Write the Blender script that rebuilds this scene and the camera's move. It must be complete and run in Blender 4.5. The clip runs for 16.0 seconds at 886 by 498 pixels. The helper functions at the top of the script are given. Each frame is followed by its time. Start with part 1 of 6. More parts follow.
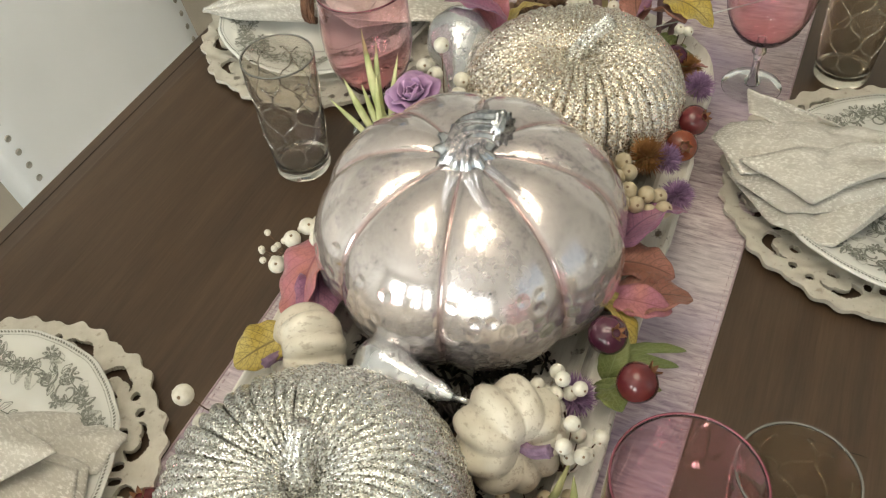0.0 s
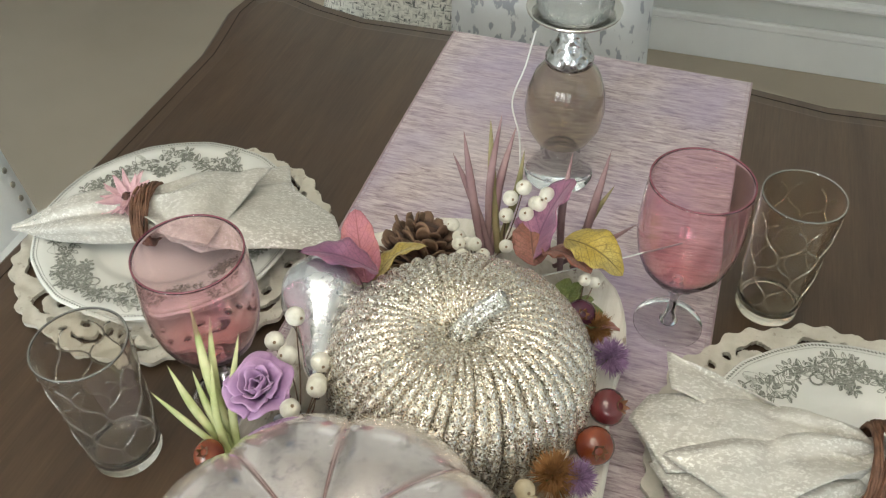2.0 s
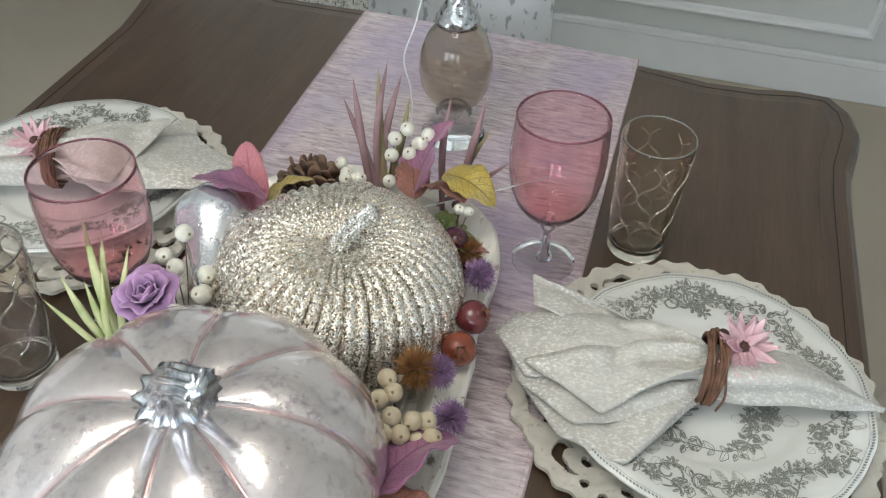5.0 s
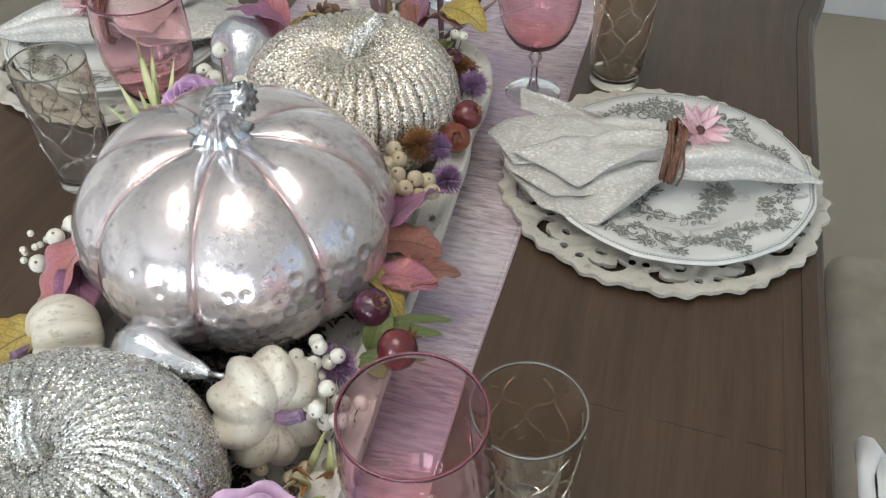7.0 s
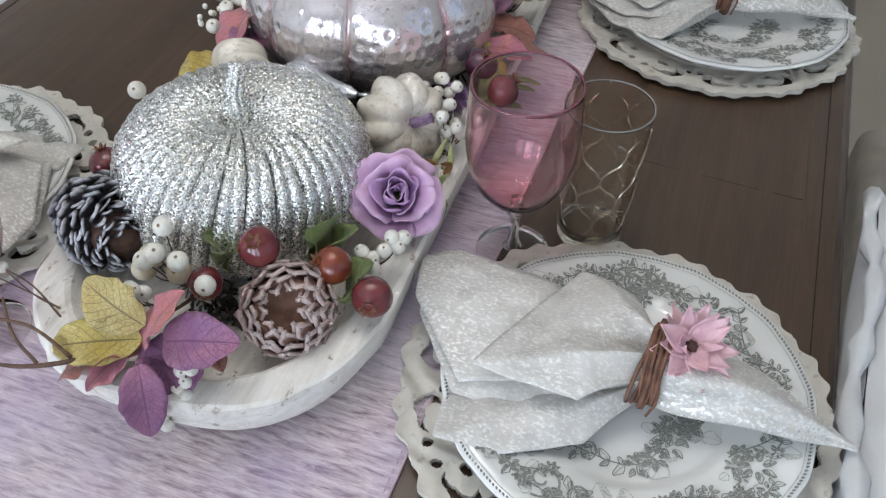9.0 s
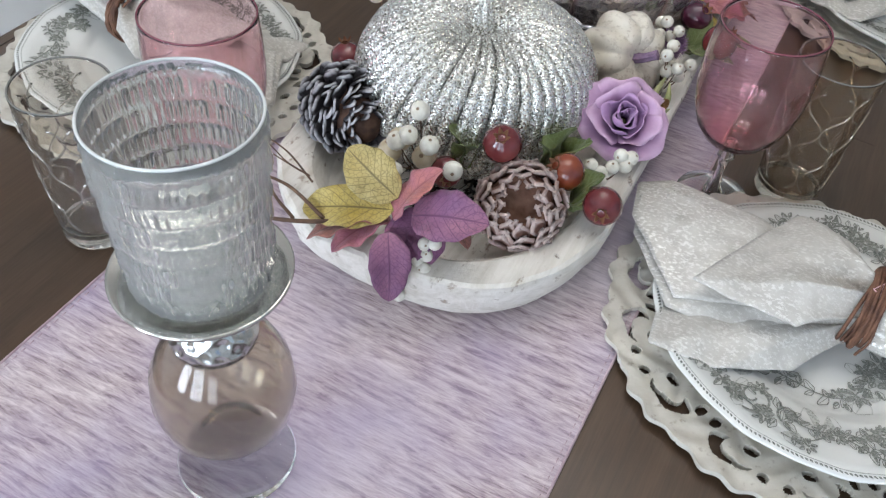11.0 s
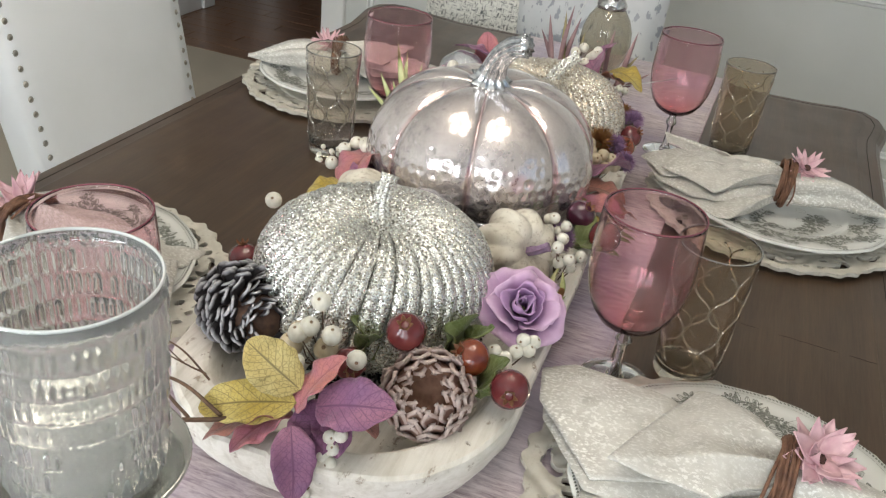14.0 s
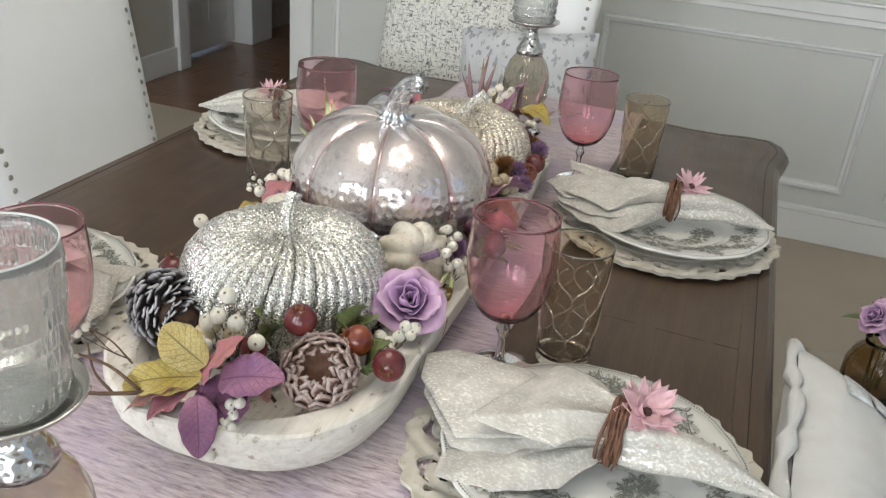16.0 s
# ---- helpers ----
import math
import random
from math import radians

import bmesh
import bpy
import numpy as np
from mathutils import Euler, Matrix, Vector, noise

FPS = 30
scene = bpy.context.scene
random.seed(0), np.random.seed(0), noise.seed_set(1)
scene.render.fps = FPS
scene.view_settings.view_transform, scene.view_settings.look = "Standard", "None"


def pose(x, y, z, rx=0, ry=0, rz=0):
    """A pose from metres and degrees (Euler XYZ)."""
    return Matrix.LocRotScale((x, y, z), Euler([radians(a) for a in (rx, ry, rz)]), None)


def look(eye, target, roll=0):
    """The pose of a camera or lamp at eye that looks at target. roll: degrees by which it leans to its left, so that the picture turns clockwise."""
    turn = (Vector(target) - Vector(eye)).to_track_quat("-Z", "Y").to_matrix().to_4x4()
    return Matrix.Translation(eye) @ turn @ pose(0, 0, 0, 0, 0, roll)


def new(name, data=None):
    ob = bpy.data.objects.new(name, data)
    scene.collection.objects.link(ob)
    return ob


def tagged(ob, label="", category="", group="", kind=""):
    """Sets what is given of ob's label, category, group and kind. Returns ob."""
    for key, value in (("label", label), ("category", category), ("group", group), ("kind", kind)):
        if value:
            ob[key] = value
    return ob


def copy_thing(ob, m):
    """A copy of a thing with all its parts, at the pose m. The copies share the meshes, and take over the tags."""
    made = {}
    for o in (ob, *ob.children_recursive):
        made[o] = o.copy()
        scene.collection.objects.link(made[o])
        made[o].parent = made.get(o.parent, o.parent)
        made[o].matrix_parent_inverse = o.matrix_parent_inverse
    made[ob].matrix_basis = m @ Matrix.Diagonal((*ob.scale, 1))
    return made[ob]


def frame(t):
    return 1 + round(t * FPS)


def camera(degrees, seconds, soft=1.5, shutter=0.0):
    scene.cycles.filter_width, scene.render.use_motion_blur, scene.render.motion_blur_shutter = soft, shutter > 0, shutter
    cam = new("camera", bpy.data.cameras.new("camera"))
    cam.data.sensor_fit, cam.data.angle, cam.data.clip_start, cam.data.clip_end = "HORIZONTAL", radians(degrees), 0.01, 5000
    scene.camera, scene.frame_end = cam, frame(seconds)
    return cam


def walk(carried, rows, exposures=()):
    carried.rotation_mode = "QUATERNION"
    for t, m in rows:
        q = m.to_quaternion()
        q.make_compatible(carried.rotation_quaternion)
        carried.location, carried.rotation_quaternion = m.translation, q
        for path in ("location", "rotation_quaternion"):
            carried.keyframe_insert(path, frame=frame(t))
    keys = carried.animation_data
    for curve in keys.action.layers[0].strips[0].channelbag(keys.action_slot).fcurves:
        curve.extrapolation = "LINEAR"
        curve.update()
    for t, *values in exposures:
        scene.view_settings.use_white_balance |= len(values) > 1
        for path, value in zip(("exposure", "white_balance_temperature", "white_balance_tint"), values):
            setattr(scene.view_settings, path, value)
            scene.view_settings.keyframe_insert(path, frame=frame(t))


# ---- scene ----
cam = camera(54.1, 16.0, soft=1.25)
PATH = [
    (0, (0.212, -0.396, 1.421), (-0.418, 0.79, -0.062), -6.1),
    (0.5, (0.187, -0.314, 1.431), (-0.369, 0.928, -0.035), -3.4),
    (1, (0.171, -0.23, 1.421), (-0.359, 1.061, -0.012), -3.1),
    (1.5, (0.152, -0.171, 1.434), (-0.354, 1.169, 0.038), -2.3),
    (2, (0.144, -0.125, 1.434), (-0.318, 1.236, 0.043), -1.1),
    (2.5, (0.144, -0.097, 1.441), (-0.275, 1.281, 0.054), 0.5),
    (3, (0.148, -0.097, 1.446), (-0.247, 1.305, 0.074), 1.5),
    (3.2, (0.157, -0.101, 1.456), (-0.236, 1.298, 0.082), 1.4),
    (5.3, (0.248, -0.248, 1.407), (-0.114, 1.19, 0.065), 2.4),
    (5.5, (0.254, -0.273, 1.41), (-0.133, 1.149, 0.058), 2.0),
    (6, (0.28, -0.308, 1.392), (-0.114, 1.098, 0.025), 0.8),
    (6.5, (0.305, -0.355, 1.378), (-0.096, 1.051, 0.013), -0.1),
    (7, (0.322, -0.421, 1.37), (-0.082, 0.967, -0.013), -0.6),
    (7.5, (0.325, -0.495, 1.357), (-0.082, 0.906, -0.011), -0.7),
    (8, (0.335, -0.572, 1.352), (-0.113, 0.785, -0.048), -0.1),
    (8.5, (0.331, -0.648, 1.349), (-0.125, 0.706, -0.05), 0.5),
    (9, (0.35, -0.709, 1.344), (-0.117, 0.62, -0.076), 0.8),
    (9.5, (0.359, -0.753, 1.333), (-0.124, 0.543, -0.111), 0.9),
    (9.7, (0.357, -0.769, 1.329), (-0.143, 0.505, -0.129), 1.0),
    (11.8, (0.183, -0.856, 1.311), (-0.428, 0.504, -0.021), 8.0),
    (12, (0.177, -0.857, 1.312), (-0.439, 0.548, 0.029), 8.1),
    (12.5, (0.177, -0.853, 1.315), (-0.458, 0.638, 0.142), 8.0),
    (13, (0.208, -0.854, 1.285), (-0.404, 0.708, 0.195), 7.4),
    (13.5, (0.238, -0.847, 1.273), (-0.338, 0.757, 0.226), 6.7),
    (14, (0.254, -0.855, 1.279), (-0.273, 0.798, 0.284), 7.0),
    (14.5, (0.285, -0.865, 1.276), (-0.258, 0.805, 0.318), 5.8),
    (15, (0.321, -0.894, 1.278), (-0.245, 0.784, 0.348), 5.4),
    (15.5, (0.368, -0.919, 1.3), (-0.185, 0.773, 0.389), 5.1),
    (16, (0.399, -0.954, 1.307), (-0.143, 0.757, 0.425), 5.2),
]
# seconds, stops, kelvin, tint
EXPOSURES = [(0, -0.11, 7200, 5), (1.5, -0.02, 6750, 4), (3, 0.14, 6300, 3), (5.5, -0.05, 6000, 6), (7, -0.06, 6020, 8), (9.5, -0.33, 5700, 11), (12, -0.23, 6350, 9), (12.6, -0.20, 6680, 8), (16, -0.18, 6500, 9)]
walk(cam, [(t, look(eye, target, roll)) for t, eye, target, roll in PATH], EXPOSURES)

# ---- light ----
WINDOW_POWER, EAST_POWER, WINDOW_COLOR = (70.0, 44.0, 20.0), 3.0, (0.86, 0.93, 1.0)
SHADE_POWER, CHANDELIER = 17.0, (-0.02, -0.12, 1.90)
world = bpy.data.worlds.new("sky")
world.use_nodes = True
scene.world = world
sky = world.node_tree.nodes.new("ShaderNodeTexSky")
sky.sky_type, sky.sun_disc, sky.sun_elevation, sky.sun_rotation = "NISHITA", False, radians(40), radians(200)
world.node_tree.links.new(sky.outputs[0], world.node_tree.nodes["Background"].inputs[0])
world.node_tree.nodes["Background"].inputs[1].default_value = 0.1
scene.view_settings.exposure = 0.0


# ---- tools ----
def smooth(bm):
    for f in bm.faces:
        f.smooth = True
    return bm


def link(name, bm, mat, parent=None, label="", flat=False):
    if not flat:
        smooth(bm)
    me = bpy.data.meshes.new(name)
    bm.to_mesh(me)
    bm.free()
    for one in (mat if isinstance(mat, (list, tuple)) else [mat]):
        me.materials.append(one)
    ob = new(name, me)
    if parent:
        ob.parent = parent
    if label:
        ob["label"] = label
    return ob


def part(name, bm, mat, parent, label="", flat=False):
    return link(name, bm, mat, parent, label, flat)


def again(ob, m, parent=None):
    """Another object on the same mesh."""
    o = new(ob.name.split(".")[0], ob.data)
    o.matrix_basis = m
    o.parent = parent or ob.parent
    return o


def thing(name, label, category, group="", at=None):
    e = new(name)
    e.empty_display_size = 0.02
    if at is not None:
        e.matrix_basis = at
    return tagged(e, label, category, group)


def box(bm, x0, x1, y0, y1, z0, z1, bevel=0.0, seg=2):
    g = bmesh.ops.create_cube(bm, size=1.0, matrix=Matrix.LocRotScale(((x0 + x1) / 2, (y0 + y1) / 2, (z0 + z1) / 2), None, (x1 - x0, y1 - y0, z1 - z0)))
    if bevel:
        edges = {e for v in g["verts"] for e in v.link_edges}
        bmesh.ops.bevel(bm, geom=list(edges), offset=bevel, segments=seg, profile=0.5, affect="EDGES")
    return bm


def lathe(profile, seg=48, warp=None, bm=None):
    """A surface of revolution about z; profile is a list of (r, z)."""
    bm = bm or bmesh.new()
    rings = []
    for i, (r, z) in enumerate(profile):
        if r < 1e-6:
            rings.append([bm.verts.new((0, 0, z))])
            continue
        ring = []
        for k in range(seg):
            a = 2 * math.pi * k / seg
            rr, zz = warp(a, r, z, i) if warp else (r, z)
            ring.append(bm.verts.new((rr * math.cos(a), rr * math.sin(a), zz)))
        rings.append(ring)
    for a, b in zip(rings, rings[1:]):
        n = max(len(a), len(b))
        if len(a) == 1 and len(b) == 1:
            continue
        for k in range(n):
            k2 = (k + 1) % n
            if len(a) == 1:
                bm.faces.new((a[0], b[k2], b[k]))
            elif len(b) == 1:
                bm.faces.new((a[k], a[k2], b[0]))
            else:
                bm.faces.new((a[k], a[k2], b[k2], b[k]))
    return bm


def spline(points, n):
    """Catmull-Rom through points, n samples."""
    P = [Vector(p) for p in points]
    P = [2 * P[0] - P[1], *P, 2 * P[-1] - P[-2]]
    out = []
    for k in range(n):
        u = k / (n - 1) * (len(P) - 3)
        i = min(int(u), len(P) - 4)
        f = u - i
        a, b, c, d = P[i : i + 4]
        out.append(0.5 * (2 * b + (c - a) * f + (2 * a - 5 * b + 4 * c - d) * f * f + (3 * b - a - 3 * c + d) * f * f * f))
    return out


def tube(points, radius, seg=8, bm=None, closed=False, ridge=None):
    """Sweeps a circle along points; radius: one number or one per point."""
    bm = bm or bmesh.new()
    P = [Vector(p) for p in points]
    n = len(P)
    rad = radius if isinstance(radius, (list, tuple)) else [radius] * n
    up = Vector((0.13, 0.21, 1)).normalized()
    rings, side = [], None
    for i in range(n):
        a, b = (P[i - 1], P[(i + 1) % n]) if closed else (P[max(i - 1, 0)], P[min(i + 1, n - 1)])
        t = (b - a).normalized()
        if side is None:
            side = t.cross(up)
            if side.length < 1e-3:
                side = t.cross(Vector((1, 0, 0)))
        side = (side - t * side.dot(t)).normalized()
        other = t.cross(side)
        ring = []
        for k in range(seg):
            w = 2 * math.pi * k / seg
            r = rad[i] * (ridge(w, i / max(n - 1, 1)) if ridge else 1)
            ring.append(bm.verts.new(P[i] + r * (math.cos(w) * side + math.sin(w) * other)))
        rings.append(ring)
    pairs = list(zip(rings, rings[1:])) + ([(rings[-1], rings[0])] if closed else [])
    for a, b in pairs:
        for k in range(seg):
            bm.faces.new((a[k], a[(k + 1) % seg], b[(k + 1) % seg], b[k]))
    if not closed:
        bm.faces.new(rings[0][::-1])
        bm.faces.new(rings[-1])
    return bm


def sheet(nu, nv, fn, thick=0.0, bm=None):
    """A grid surface fn(u, v) -> point, u and v in 0..1, with uv, made thick along its normals."""
    bm = bm or bmesh.new()
    uvl = bm.loops.layers.uv.verify()
    V = [[Vector(fn(i / nu, j / nv)) for j in range(nv + 1)] for i in range(nu + 1)]
    lays = [V]
    if thick:
        W = []
        for i in range(nu + 1):
            row = []
            for j in range(nv + 1):
                du = V[min(i + 1, nu)][j] - V[max(i - 1, 0)][j]
                dv = V[i][min(j + 1, nv)] - V[i][max(j - 1, 0)]
                nn = du.cross(dv)
                row.append(V[i][j] - (nn.normalized() * thick if nn.length > 1e-12 else Vector((0, 0, thick))))
            W.append(row)
        lays.append(W)
    made = []
    for n, L in enumerate(lays):
        G = [[bm.verts.new(p) for p in row] for row in L]
        made.append(G)
        for i in range(nu):
            for j in range(nv):
                q = [(i, j), (i + 1, j), (i + 1, j + 1), (i, j + 1)]
                if n:
                    q = q[::-1]
                f = bm.faces.new([G[a][b] for a, b in q])
                for lp, (a, b) in zip(f.loops, q):
                    lp[uvl].uv = (a / nu, b / nv)
    if thick:
        A, B = made
        rim = [(i, 0) for i in range(nu)] + [(nu, j) for j in range(nv)] + [(i, nv) for i in range(nu, 0, -1)] + [(0, j) for j in range(nv, 0, -1)]
        for k, (i, j) in enumerate(rim):
            i2, j2 = rim[(k + 1) % len(rim)]
            f = bm.faces.new((A[i2][j2], A[i][j], B[i][j], B[i2][j2]))
            for lp, (a, b) in zip(f.loops, ((i2, j2), (i, j), (i, j), (i2, j2))):
                lp[uvl].uv = (a / nu, b / nv)
    return bm


# ---- materials ----
class Mat:
    """A small builder of node materials."""

    def __init__(self, name):
        self.m = bpy.data.materials.new(name)
        self.m.use_nodes = True
        self.t = self.m.node_tree
        self.b = self.t.nodes["Principled BSDF"]
        self.coord = None

    def node(self, kind, **kw):
        n = self.t.nodes.new(kind)
        for k, v in kw.items():
            if k in n.inputs:
                self.put(n.inputs[k], v)
            else:
                setattr(n, k, v)
        return n

    def put(self, socket, v):
        if isinstance(v, bpy.types.NodeSocket):
            self.t.links.new(v, socket)
        elif isinstance(v, (tuple, list)) and len(v) == 3 and socket.type == "RGBA":
            socket.default_value = (*v, 1)
        else:
            socket.default_value = v

    def obj(self, scale=(1, 1, 1)):
        if self.coord is None:
            self.coord = self.node("ShaderNodeTexCoord")
        mp = self.node("ShaderNodeMapping", Vector=self.coord.outputs["Object"])
        mp.inputs["Scale"].default_value = scale
        return mp.outputs[0]

    def uv(self):
        if self.coord is None:
            self.coord = self.node("ShaderNodeTexCoord")
        return self.coord.outputs["UV"]

    def noise(self, scale, detail=4.0, vec=None, rough=0.55, distortion=0.0):
        n = self.node("ShaderNodeTexNoise", Vector=vec or self.obj(), Scale=scale, Detail=detail, Roughness=rough, Distortion=distortion)
        return n.outputs["Fac"]

    def voro(self, scale, out="Distance", vec=None, feature="F1"):
        n = self.node("ShaderNodeTexVoronoi", feature=feature, Vector=vec or self.obj(), Scale=scale)
        return n.outputs[out]

    def ramp(self, fac, *stops, interp="LINEAR"):
        n = self.node("ShaderNodeValToRGB", Fac=fac)
        n.color_ramp.interpolation = interp
        el = n.color_ramp.elements
        while len(el) < len(stops):
            el.new(0.5)
        for e, (p, c) in zip(el, stops):
            e.position = p
            e.color = (*c, 1) if isinstance(c, (tuple, list)) else (c, c, c, 1)
        return n.outputs["Color"]

    def mix(self, fac, a, b, blend="MIX"):
        n = self.node("ShaderNodeMix", data_type="RGBA", blend_type=blend)
        self.put(n.inputs[0], fac)
        self.put(n.inputs[6], a)
        self.put(n.inputs[7], b)
        return n.outputs[2]

    def math(self, op, a, b=0.0, c=None):
        n = self.node("ShaderNodeMath", operation=op)
        self.put(n.inputs[0], a)
        self.put(n.inputs[1], b)
        if c is not None:
            self.put(n.inputs[2], c)
        return n.outputs[0]

    def bump(self, height, strength=0.3, dist=0.001, after=None):
        n = self.node("ShaderNodeBump", Height=height, Strength=strength, Distance=dist)
        if after is not None:
            self.t.links.new(after, n.inputs["Normal"])
        self.t.links.new(n.outputs[0], self.b.inputs["Normal"])
        self.t.links.new(n.outputs[0], self.b.inputs["Coat Normal"])
        return n.outputs[0]

    def set(self, **kw):
        names = {"color": "Base Color", "rough": "Roughness", "metal": "Metallic", "ior": "IOR", "trans": "Transmission Weight", "coat": "Coat Weight", "sheen": "Sheen Weight", "spec": "Specular IOR Level", "sss": "Subsurface Weight", "emit": "Emission Color", "power": "Emission Strength", "alpha": "Alpha"}
        for k, v in kw.items():
            self.put(self.b.inputs[names[k]], v)
        return self


def painted(name, a, b, scale=30.0, rough=0.5, bump=0.1, bscale=200.0, dist=0.0005, **kw):
    """Two tones by noise with a fine relief: the base of most plain surfaces here."""
    m = Mat(name)
    m.set(color=m.ramp(m.noise(scale), (0.3, a), (0.7, b)), rough=rough, **kw)
    m.bump(m.noise(bscale), bump, dist)
    return m.m


def make_table_wood():
    m = Mat("dark_walnut")
    v = m.obj((14, 1.1, 14))
    g = m.noise(3.2, 8, v, 0.6, 0.6)
    fine = m.noise(22, 5, m.obj((20, 0.8, 20)), 0.7)
    c = m.ramp(g, (0.25, (0.042, 0.023, 0.013)), (0.55, (0.080, 0.047, 0.026)), (0.8, (0.125, 0.074, 0.040)))
    c = m.mix(0.35, c, m.ramp(fine, (0.3, (0.03, 0.017, 0.010)), (0.75, (0.115, 0.074, 0.046))))
    m.set(color=c, rough=m.ramp(m.noise(9, 6), (0.3, 0.28), (0.75, 0.44)), coat=0.08, spec=0.5)
    m.bump(fine, 0.12, 0.0006)
    return m.m


def make_tray_wood():
    m = Mat("whitewashed_wood")
    g = m.noise(6, 8, m.obj((16, 1.6, 16)), 0.65, 0.4)
    chip = m.noise(38, 6, m.obj((2.2, 1, 2.2)), 0.7)
    c = m.ramp(g, (0.3, (0.60, 0.555, 0.47)), (0.6, (0.80, 0.76, 0.69)))
    wear = m.ramp(chip, (0.33, 1.0), (0.40, 0.0))
    c = m.mix(m.math("MULTIPLY", wear, 0.8), c, (0.30, 0.22, 0.15))
    nick = m.noise(46, 5, m.obj((1, 1, 0.22)), 0.65)
    c = m.mix(m.ramp(nick, (0.31, 0.9), (0.36, 0.0)), c, (0.14, 0.095, 0.06))
    m.set(color=c, rough=0.62)
    m.bump(m.mix(0.5, m.mix(0.5, g, chip), nick), 0.7, 0.0025)
    return m.m


def make_runner():
    m = Mat("mauve_runner_cloth")
    slub = m.noise(5, 7, m.obj((7, 46, 7)), 0.72, 0.5)
    weave = m.noise(60, 3, m.obj((1.5, 9, 1)), 0.6)
    blot = m.noise(7, 3)
    c = m.ramp(slub, (0.36, (0.22, 0.15, 0.165)), (0.48, (0.48, 0.38, 0.39)), (0.64, (0.72, 0.63, 0.62)))
    c = m.mix(m.ramp(blot, (0.40, 0.0), (0.66, 0.62)), c, (0.36, 0.29, 0.45))
    c = m.mix(m.ramp(m.noise(4.3, 4), (0.5, 0.0), (0.75, 0.5)), c, (0.72, 0.66, 0.68))
    m.set(color=c, rough=0.72, sheen=0.5)
    m.bump(m.mix(0.5, slub, weave), 0.55, 0.0012)
    return m.m


def make_glitter(name, gold, silver, dark):
    """Fine metal flakes, each with its own tone and tilt, and a few larger bright ones."""
    m = Mat(name)
    shift = m.node("ShaderNodeVectorMath", operation="ADD")
    m.t.links.new(m.obj(), shift.inputs[0])
    m.t.links.new(m.math("MULTIPLY", m.node("ShaderNodeObjectInfo").outputs["Random"], 3.0), shift.inputs[1])
    where = shift.outputs[0]
    chips = m.node("ShaderNodeTexVoronoi", feature="F1", Vector=where, Scale=780.0)
    flakes = m.node("ShaderNodeTexVoronoi", feature="F1", Vector=where, Scale=330.0)
    sep = m.node("ShaderNodeSeparateColor", Color=chips.outputs["Color"])
    big = m.node("ShaderNodeSeparateColor", Color=flakes.outputs["Color"])
    c = m.ramp(sep.outputs[0], (0.0, dark), (0.34, gold), (0.72, silver), (1.0, (0.93, 0.92, 0.89)))
    c = m.mix(m.ramp(m.noise(14, 3), (0.35, 0.0), (0.65, 0.45)), c, gold)
    bright = m.math("MULTIPLY", m.ramp(big.outputs[2], (0.80, 0.0), (0.84, 1.0)), m.ramp(flakes.outputs["Distance"], (0.30, 1.0), (0.42, 0.0)))
    c = m.mix(bright, c, (0.97, 0.96, 0.93))
    geo = m.node("ShaderNodeNewGeometry")
    k = m.node("ShaderNodeVectorMath", operation="MULTIPLY_ADD")
    m.t.links.new(chips.outputs["Color"], k.inputs[0])
    k.inputs[1].default_value = (0.84, 0.84, 0.84)
    k.inputs[2].default_value = (-0.42, -0.42, -0.42)
    add = m.node("ShaderNodeVectorMath", operation="ADD")
    m.t.links.new(geo.outputs["Normal"], add.inputs[0])
    m.t.links.new(k.outputs[0], add.inputs[1])
    nrm = m.node("ShaderNodeVectorMath", operation="NORMALIZE")
    m.t.links.new(add.outputs[0], nrm.inputs[0])
    m.set(color=c, metal=0.92, rough=m.ramp(sep.outputs[1], (0.0, 0.18), (1.0, 0.46)))
    m.bump(m.noise(300, 3, where), 0.5, 0.0012, nrm.outputs[0])
    return m.m


def make_mercury(name, tint, dark, grooves=True):
    m = Mat(name)
    cloud = m.noise(9, 5, None, 0.6)
    speck = m.noise(125, 6, None, 0.75)
    c = m.ramp(cloud, (0.3, tint), (0.7, tuple(min(1, 1.18 * t) for t in tint)))
    smudge = m.ramp(m.noise(16, 3), (0.42, 0.0), (0.62, 1.0))
    c = m.mix(m.math("MULTIPLY", m.ramp(speck, (0.40, 1.0), (0.50, 0.0)), m.math("MULTIPLY_ADD", smudge, 0.55, 0.2)), c, (0.36, 0.31, 0.35))
    c = m.mix(m.ramp(speck, (0.30, 1.0), (0.36, 0.0)), c, dark)
    if grooves:  # the tinted ridge line in each groove
        s = m.node("ShaderNodeSeparateXYZ", Vector=m.obj())
        turn = m.math("FRACT", m.math("MULTIPLY_ADD", m.math("ARCTAN2", s.outputs[1], s.outputs[0]), 8 / (2 * math.pi), 0.5))
        away = m.math("ABSOLUTE", m.math("SUBTRACT", turn, 0.5))
        line = m.math("MULTIPLY", m.ramp(away, (0.012, 1.0), (0.050, 0.0)), m.ramp(m.noise(20, 3), (0.3, 0.25), (0.6, 0.75)))
        c = m.mix(line, c, (0.50, 0.29, 0.28))
    m.set(color=c, metal=0.72, rough=m.ramp(m.noise(22, 4), (0.3, 0.12), (0.7, 0.28)), coat=1.0)
    m.b.inputs["Coat Roughness"].default_value = 0.04
    m.bump(m.noise(30, 3), 0.10, 0.002)
    return m.m


